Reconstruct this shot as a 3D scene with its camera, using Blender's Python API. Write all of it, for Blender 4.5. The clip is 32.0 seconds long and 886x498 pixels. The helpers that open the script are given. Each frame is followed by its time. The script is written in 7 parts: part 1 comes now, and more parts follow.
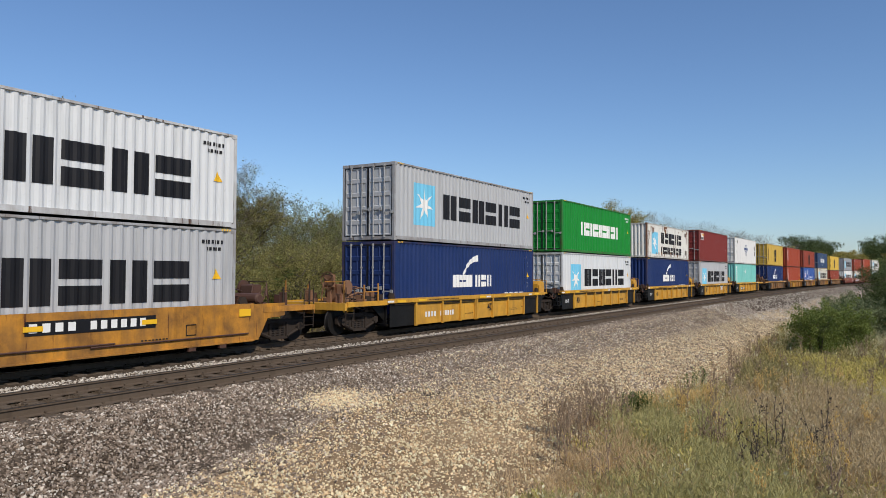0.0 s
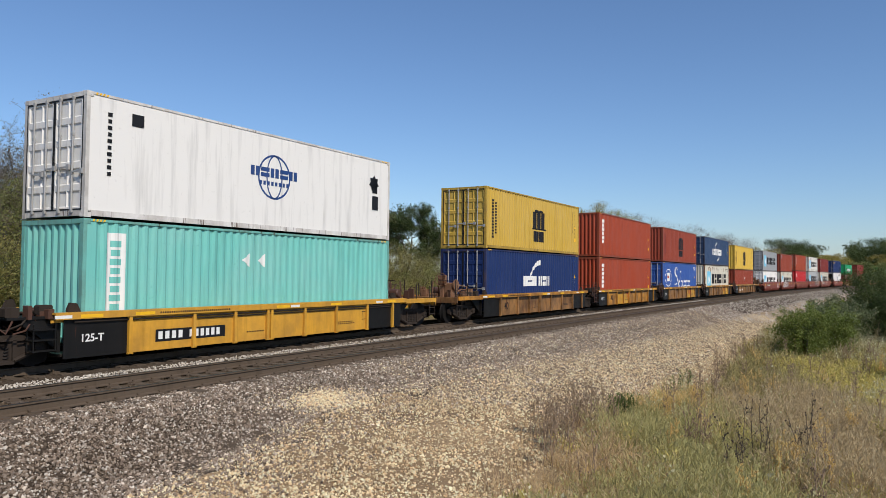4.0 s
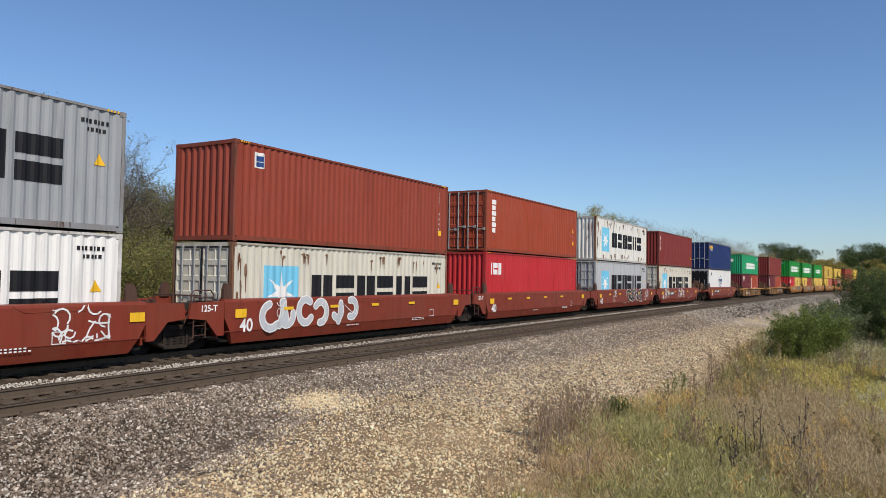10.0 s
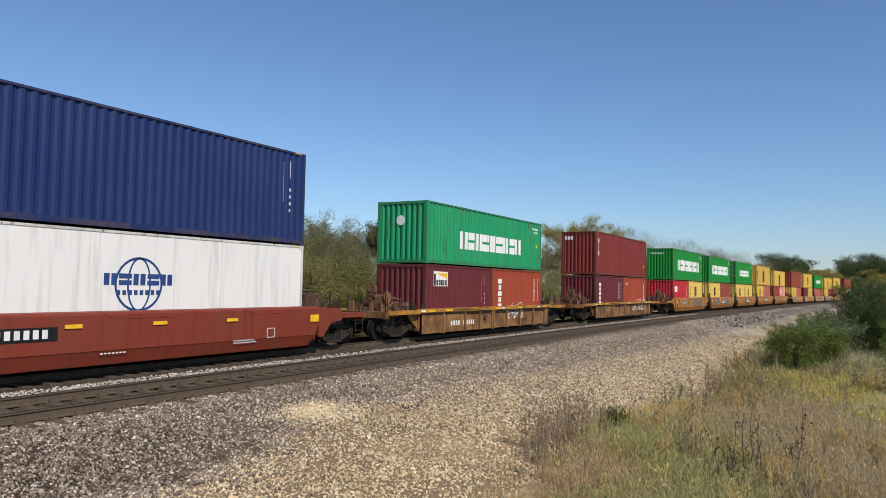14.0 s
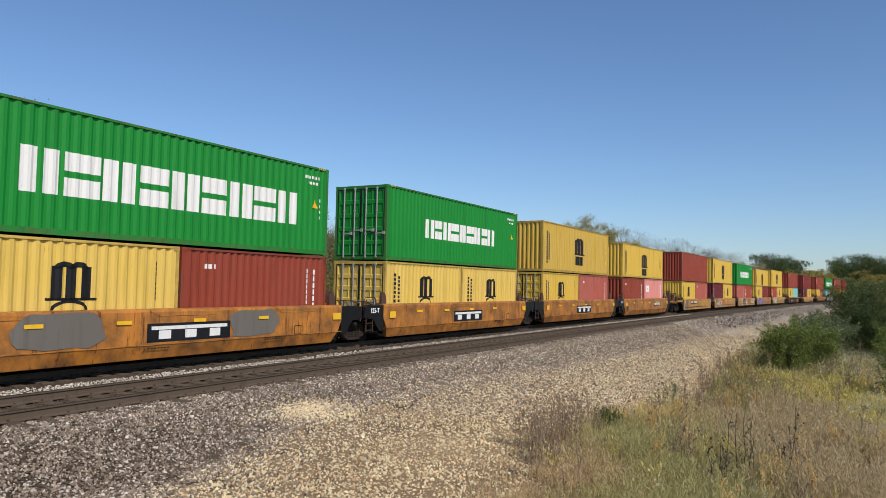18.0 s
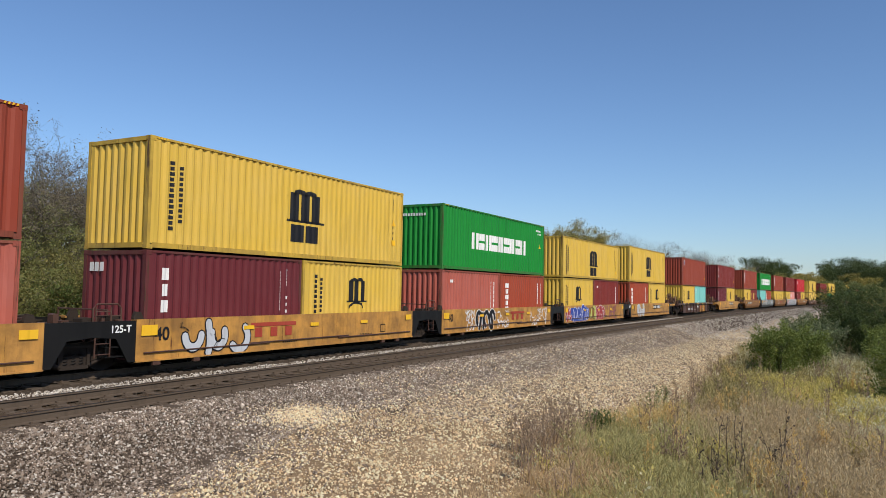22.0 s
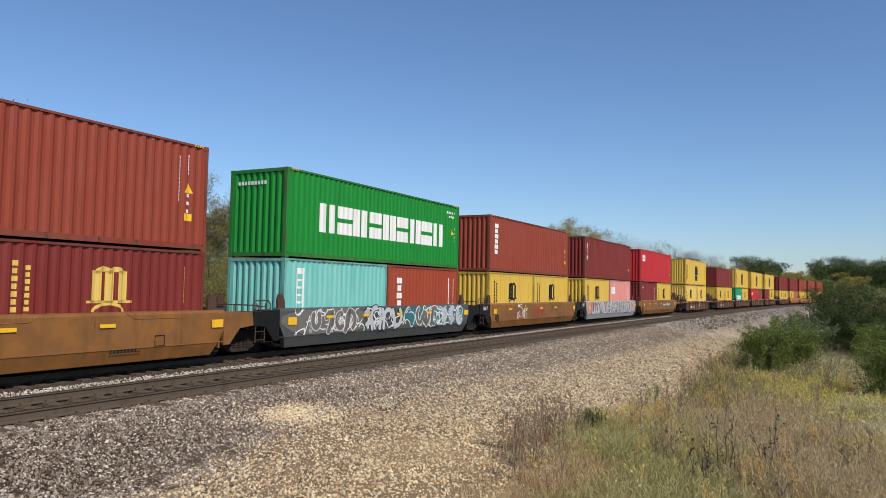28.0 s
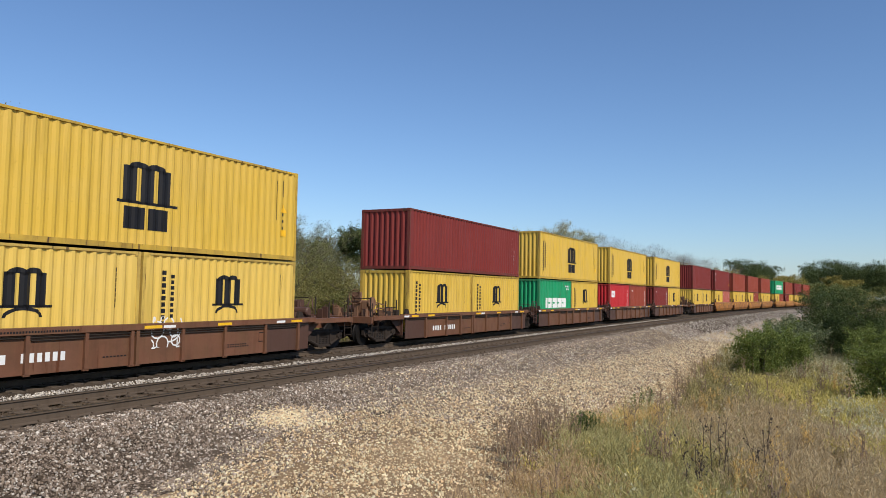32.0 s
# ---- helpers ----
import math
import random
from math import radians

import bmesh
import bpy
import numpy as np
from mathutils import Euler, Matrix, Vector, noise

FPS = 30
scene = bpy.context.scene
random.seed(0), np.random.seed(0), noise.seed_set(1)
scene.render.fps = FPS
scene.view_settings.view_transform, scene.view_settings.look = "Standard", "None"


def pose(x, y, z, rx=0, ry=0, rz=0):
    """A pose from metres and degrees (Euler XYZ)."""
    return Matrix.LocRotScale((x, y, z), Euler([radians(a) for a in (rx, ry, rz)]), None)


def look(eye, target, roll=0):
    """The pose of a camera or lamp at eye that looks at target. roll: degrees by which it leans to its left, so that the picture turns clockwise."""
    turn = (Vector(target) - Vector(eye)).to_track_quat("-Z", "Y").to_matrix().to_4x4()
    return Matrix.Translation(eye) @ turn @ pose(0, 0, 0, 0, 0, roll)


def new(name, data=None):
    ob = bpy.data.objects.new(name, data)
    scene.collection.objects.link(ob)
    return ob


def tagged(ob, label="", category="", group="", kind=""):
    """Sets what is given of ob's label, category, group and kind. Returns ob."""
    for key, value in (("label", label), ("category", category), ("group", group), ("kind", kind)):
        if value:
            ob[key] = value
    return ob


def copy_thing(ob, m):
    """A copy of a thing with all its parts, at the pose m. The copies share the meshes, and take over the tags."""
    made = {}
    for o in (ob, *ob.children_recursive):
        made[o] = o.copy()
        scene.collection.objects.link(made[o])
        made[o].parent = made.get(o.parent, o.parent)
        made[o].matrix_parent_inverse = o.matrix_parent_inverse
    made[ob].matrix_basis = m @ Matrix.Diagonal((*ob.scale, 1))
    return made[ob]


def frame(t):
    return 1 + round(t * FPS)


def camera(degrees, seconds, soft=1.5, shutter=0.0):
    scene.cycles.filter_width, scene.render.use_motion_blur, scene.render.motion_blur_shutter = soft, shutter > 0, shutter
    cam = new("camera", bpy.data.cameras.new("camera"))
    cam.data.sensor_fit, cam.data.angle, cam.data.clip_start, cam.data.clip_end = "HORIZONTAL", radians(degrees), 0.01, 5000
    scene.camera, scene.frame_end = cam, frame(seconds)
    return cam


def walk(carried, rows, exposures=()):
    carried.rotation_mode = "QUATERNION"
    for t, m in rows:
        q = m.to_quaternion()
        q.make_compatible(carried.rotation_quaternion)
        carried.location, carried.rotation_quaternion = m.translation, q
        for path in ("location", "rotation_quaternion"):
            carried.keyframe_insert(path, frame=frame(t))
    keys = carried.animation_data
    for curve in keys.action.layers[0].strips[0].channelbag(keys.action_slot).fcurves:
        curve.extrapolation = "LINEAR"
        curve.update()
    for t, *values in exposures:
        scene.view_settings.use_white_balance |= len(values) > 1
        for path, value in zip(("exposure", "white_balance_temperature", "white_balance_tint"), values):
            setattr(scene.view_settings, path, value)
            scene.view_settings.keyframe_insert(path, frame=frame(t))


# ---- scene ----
# Axes: x runs along the tracks away from the viewer, y across them, z up from the rail heads (z = 0).
cam = camera(62.28, 32.0, soft=0.65)
EYE = (0.0, 0.0, 2.115)
# seconds, heading from +y towards +x, upward tilt, lean (degrees)
HEADINGS = [
    (0.0, 59.219, 1.861, 0.247), (0.5, 59.307, 1.864, 0.267), (1.0, 59.386, 1.836, 0.323), (1.5, 59.445, 1.836, 0.36),
    (2.0, 59.465, 1.89, 0.43), (2.5, 59.526, 1.968, 0.487), (3.0, 59.677, 1.956, 0.561), (3.5, 59.898, 1.929, 0.619),
    (5.5, 60.585, 1.919, 0.536), (6.0, 60.546, 1.956, 0.468), (6.5, 60.467, 1.931, 0.455), (7.0, 60.411, 1.91, 0.431),
    (7.5, 60.409, 1.962, 0.528), (8.0, 60.478, 2.046, 0.619), (8.5, 60.561, 2.177, 0.695), (9.0, 60.605, 2.191, 0.796),
    (9.5, 60.578, 2.155, 0.894), (10.0, 60.501, 2.098, 0.956), (10.5, 60.443, 2.045, 1.002), (11.0, 60.379, 1.998, 1.046),
    (11.5, 60.407, 2.034, 0.884), (12.0, 60.425, 2.118, 0.835), (12.5, 60.521, 2.275, 0.693), (13.0, 60.592, 2.465, 0.792),
    (13.5, 60.64, 2.685, 0.889), (14.0, 60.702, 2.846, 1.05), (14.5, 60.803, 2.963, 1.069), (16.5, 61.043, 2.824, 0.892),
    (17.0, 61.026, 2.831, 0.999), (17.5, 61.05, 2.852, 1.061), (18.0, 61.129, 2.824, 1.199), (18.5, 61.196, 2.749, 1.221),
    (19.0, 61.251, 2.688, 1.291), (19.5, 61.293, 2.678, 1.324), (20.0, 61.385, 2.791, 1.255), (20.5, 61.49, 2.978, 1.31),
    (21.0, 61.603, 3.141, 1.288), (21.5, 61.708, 3.222, 1.178), (22.0, 61.778, 3.148, 1.068), (22.5, 61.822, 3.024, 0.991),
    (23.0, 61.871, 2.965, 1.019), (23.5, 61.991, 3.022, 1.032), (24.0, 62.128, 3.095, 1.097), (24.5, 62.224, 3.102, 1.148),
    (25.0, 62.302, 3.086, 1.15), (25.5, 62.34, 3.052, 1.216), (27.5, 62.379, 3.047, 1.218), (28.0, 62.411, 3.035, 1.129),
    (28.5, 62.462, 3.047, 1.223), (29.0, 62.542, 3.087, 1.227), (29.5, 62.569, 3.137, 1.315), (30.0, 62.569, 3.213, 1.341),
    (30.5, 62.597, 3.301, 1.338), (31.0, 62.674, 3.322, 1.341), (31.5, 62.748, 3.333, 1.317), (32.0, 62.875, 3.323, 1.087)]


def heading_pose(yaw, tilt, lean):
    a, b = radians(yaw), radians(tilt)
    way = Vector((math.sin(a) * math.cos(b), math.cos(a) * math.cos(b), math.sin(b)))
    return look(EYE, Vector(EYE) + 10 * way, lean)


walk(cam, [(t, heading_pose(a, b, c)) for t, a, b, c in HEADINGS], exposures=[(0.0, -0.22, 6430, 11.6), (2.0, -0.28, 6430, 11.6), (3.0, -0.23, 6430, 11.6), (5.5, -0.14, 6430, 11.6), (7.0, -0.09, 6430, 11.6), (9.0, -0.16, 6430, 11.6), (12.0, -0.22, 6430, 11.6), (14.0, -0.19, 6430, 11.6), (18.5, -0.20, 6430, 11.6), (21.0, -0.15, 6430, 11.6), (24.0, -0.14, 6430, 11.6), (29.0, -0.16, 6430, 11.6), (30.5, -0.11, 6430, 11.6), (32.0, -0.12, 6430, 11.6)])

# ---- daylight ----
SUN_ELEVATION, SUN_HEADING = 43.0, 207.0   # degrees; heading from +y towards +x
world = bpy.data.worlds.new("sky")
scene.world = world
world.use_nodes = True
wn = world.node_tree.nodes
sky = wn.new("ShaderNodeTexSky")
sky.sky_type = "NISHITA"
sky.sun_disc = False
sky.sun_elevation = radians(SUN_ELEVATION)
sky.sun_rotation = radians(SUN_HEADING)
sky.air_density, sky.dust_density, sky.ozone_density = 1.0, 0.45, 7.0
wn["Background"].inputs["Strength"].default_value = 0.137
world.node_tree.links.new(sky.outputs["Color"], wn["Background"].inputs["Color"])
sun = new("sun", bpy.data.lights.new("sun", "SUN"))
sun.data.energy, sun.data.angle, sun.data.color = 4.45, radians(0.55), (1.0, 0.91, 0.78)
sh, se = radians(SUN_HEADING), radians(SUN_ELEVATION)
SUN_WAY = Vector((math.sin(sh) * math.cos(se), math.cos(sh) * math.cos(se), math.sin(se)))
sun.matrix_world = look(SUN_WAY * 60, (0, 0, 0))

# ---- materials ----
def shader(name):
    m = bpy.data.materials.new(name)
    m.use_nodes = True
    t = m.node_tree
    return m, t.nodes, t.links, t.nodes["Principled BSDF"]


def coords(n, l, kind="Object", scale=(1, 1, 1)):
    c, mp = n.new("ShaderNodeTexCoord"), n.new("ShaderNodeMapping")
    mp.inputs["Scale"].default_value = scale
    l.new(c.outputs[kind], mp.inputs["Vector"])
    return mp.outputs["Vector"]


def noise_fac(n, l, vec, scale, lo, hi, detail=4, rough=0.6):
    t, r = n.new("ShaderNodeTexNoise"), n.new("ShaderNodeMapRange")
    t.inputs["Scale"].default_value, t.inputs["Detail"].default_value, t.inputs["Roughness"].default_value = scale, detail, rough
    l.new(vec, t.inputs["Vector"])
    r.inputs["From Min"].default_value, r.inputs["From Max"].default_value = lo, hi
    l.new(t.outputs["Fac"], r.inputs["Value"])
    return r.outputs["Result"]


def blend(n, l, fac, a, b, kind="MIX"):
    x = n.new("ShaderNodeMix")
    x.data_type, x.blend_type = "RGBA", kind
    for sock, v in ((x.inputs[0], fac), (x.inputs[6], a), (x.inputs[7], b)):
        if hasattr(v, "is_linked"):
            l.new(v, sock)
        elif isinstance(v, (int, float)):
            sock.default_value = v
        else:
            sock.default_value = (*v, 1)
    return x.outputs[2]


def bump(n, l, b, height, strength, distance):
    k = n.new("ShaderNodeBump")
    k.inputs["Strength"].default_value, k.inputs["Distance"].default_value = strength, distance
    l.new(height, k.inputs["Height"])
    l.new(k.outputs["Normal"], b.inputs["Normal"])


COLOURS = {}


def paint(name, colour, wear=0.25, rough=0.45, rust=(0.10, 0.035, 0.015), fade=0.12, metal=0.0, grime=0.0, gloss=0.22):
    """Weathered paint on steel: faded patches, grime, rust streaks that run down."""
    COLOURS[name] = colour
    m, n, l, b = shader(name)
    v = coords(n, l)
    info = n.new("ShaderNodeObjectInfo")
    add = n.new("ShaderNodeVectorMath")
    mul = n.new("ShaderNodeMath")
    mul.operation, mul.inputs[1].default_value = "MULTIPLY", 37.0
    l.new(info.outputs["Random"], mul.inputs[0])
    l.new(v, add.inputs[0])
    l.new(mul.outputs[0], add.inputs[1])
    v = add.outputs["Vector"]
    streak = n.new("ShaderNodeMapping")
    streak.inputs["Scale"].default_value = (5.0, 5.0, 0.35)
    l.new(v, streak.inputs["Vector"])
    pale = tuple(min(1, c * (1 - fade) + fade * 0.55) for c in colour)
    dark = tuple(c * 0.72 for c in colour)
    c1 = blend(n, l, noise_fac(n, l, v, 0.55, 0.38, 0.66), colour, pale)
    c2 = blend(n, l, noise_fac(n, l, streak.outputs["Vector"], 1.0, 0.52, 0.78), c1, dark)
    c3 = blend(n, l, noise_fac(n, l, v, 9.0, 0.62, 0.8, 6), c2, tuple(c * 0.8 for c in colour))
    if grime:
        g1 = n.new("ShaderNodeMath")
        g1.operation, g1.inputs[1].default_value = "MULTIPLY", grime
        l.new(noise_fac(n, l, v, 1.1, 0.40, 0.62, 7, 0.65), g1.inputs[0])
        c3 = blend(n, l, g1.outputs[0], c3, (0.085, 0.045, 0.022))
        g2 = n.new("ShaderNodeMath")
        g2.operation, g2.inputs[1].default_value = "MULTIPLY", grime * 0.7
        low = n.new("ShaderNodeMapping")
        low.inputs["Scale"].default_value = (1.6, 1.6, 0.5)
        l.new(v, low.inputs["Vector"])
        l.new(noise_fac(n, l, low.outputs["Vector"], 2.0, 0.46, 0.68, 6), g2.inputs[0])
        c3 = blend(n, l, g2.outputs[0], c3, (0.16, 0.09, 0.042))
    edge = 0.76 - 0.25 * wear
    spots = noise_fac(n, l, streak.outputs["Vector"], 1.6, edge, edge + 0.06, 8, 0.7)
    fac = n.new("ShaderNodeMath")
    fac.operation, fac.inputs[1].default_value = "MULTIPLY", min(0.95, 0.35 + wear)
    l.new(spots, fac.inputs[0])
    l.new(blend(n, l, fac.outputs[0], c3, rust), b.inputs["Base Color"])
    rr = noise_fac(n, l, v, 3.0, 0.2, 0.9)
    mr = n.new("ShaderNodeMapRange")
    mr.inputs["To Min"].default_value, mr.inputs["To Max"].default_value = rough - 0.08, rough + 0.2
    l.new(rr, mr.inputs["Value"])
    l.new(mr.outputs["Result"], b.inputs["Roughness"])
    b.inputs["Metallic"].default_value = metal
    b.inputs["Specular IOR Level"].default_value = gloss
    bump(n, l, b, noise_fac(n, l, v, 6.0, 0.3, 0.7), 0.12, 0.01)
    return m


def varied(name, colours, rough=0.9, big=0.8, fine=25.0, spread=0.5, bumps=0.0):
    """Loose material whose separate pieces take different shades."""
    m, n, l, b = shader(name)
    g = n.new("ShaderNodeNewGeometry")
    ramp = n.new("ShaderNodeValToRGB")
    ramp.color_ramp.interpolation = "LINEAR"
    els = ramp.color_ramp.elements
    while len(els) < len(colours):
        els.new(0.5)
    for i, c in enumerate(colours):
        els[i].position, els[i].color = i / (len(colours) - 1), (*c, 1)
    l.new(g.outputs["Random Per Island"], ramp.inputs["Fac"])
    v = coords(n, l)
    c = blend(n, l, noise_fac(n, l, v, big, 0.35, 0.65), ramp.outputs["Color"], tuple(x * (1 - spread * 0.5) for x in colours[0]), "MIX")
    c2 = blend(n, l, 0.35, ramp.outputs["Color"], c)
    c3 = blend(n, l, noise_fac(n, l, v, fine, 0.4, 0.75), c2, tuple(x * 0.65 for x in colours[-1]))
    c4 = blend(n, l, 0.45, c2, c3)
    l.new(c4, b.inputs["Base Color"])
    b.inputs["Roughness"].default_value = rough
    b.inputs["Specular IOR Level"].default_value = 0.1
    if bumps:
        bump(n, l, b, noise_fac(n, l, v, fine, 0.3, 0.7), bumps, 0.02)
    return m


def leafy(name, colours, glow=0.4, even=0.0):
    """Thin leaves and blades: light shines through them; even: how far the shades are drawn together."""
    mean = [sum(c[i] for c in colours) / len(colours) for i in range(3)]
    colours = [tuple(c[i] + even * (mean[i] - c[i]) for i in range(3)) for c in colours]
    m = varied(name, colours, 0.6, 0.5, 3.0)
    n, l = m.node_tree.nodes, m.node_tree.links
    b = n["Principled BSDF"]
    b.inputs["Specular IOR Level"].default_value = 0.2
    through_leaf, mix = n.new("ShaderNodeBsdfTranslucent"), n.new("ShaderNodeMixShader")
    mix.inputs[0].default_value = glow
    l.new(b.inputs["Base Color"].links[0].from_socket, through_leaf.inputs["Color"])
    l.new(b.outputs[0], mix.inputs[1])
    l.new(through_leaf.outputs[0], mix.inputs[2])
    l.new(mix.outputs[0], n["Material Output"].inputs["Surface"])
    return m


def soil(name, colours, scale, bumps=0.6, dist=0.04):
    """Ground: fine grains over broad patches."""
    m, n, l, b = shader(name)
    v = coords(n, l)
    vor = n.new("ShaderNodeTexVoronoi")
    vor.inputs["Scale"].default_value = scale
    l.new(v, vor.inputs["Vector"])
    sep = n.new("ShaderNodeSeparateColor")
    l.new(vor.outputs["Color"], sep.inputs["Color"])
    ramp = n.new("ShaderNodeValToRGB")
    els = ramp.color_ramp.elements
    while len(els) < len(colours):
        els.new(0.5)
    for i, c in enumerate(colours):
        els[i].position, els[i].color = i / (len(colours) - 1), (*c, 1)
    l.new(sep.outputs[0], ramp.inputs["Fac"])
    c = blend(n, l, noise_fac(n, l, v, 0.35, 0.35, 0.7), ramp.outputs["Color"], tuple(x * 0.8 for x in colours[len(colours) // 2]))
    l.new(c, b.inputs["Base Color"])
    b.inputs["Roughness"].default_value = 0.95
    b.inputs["Specular IOR Level"].default_value = 0.1
    bump(n, l, b, vor.outputs["Distance"], bumps, dist)
    return m


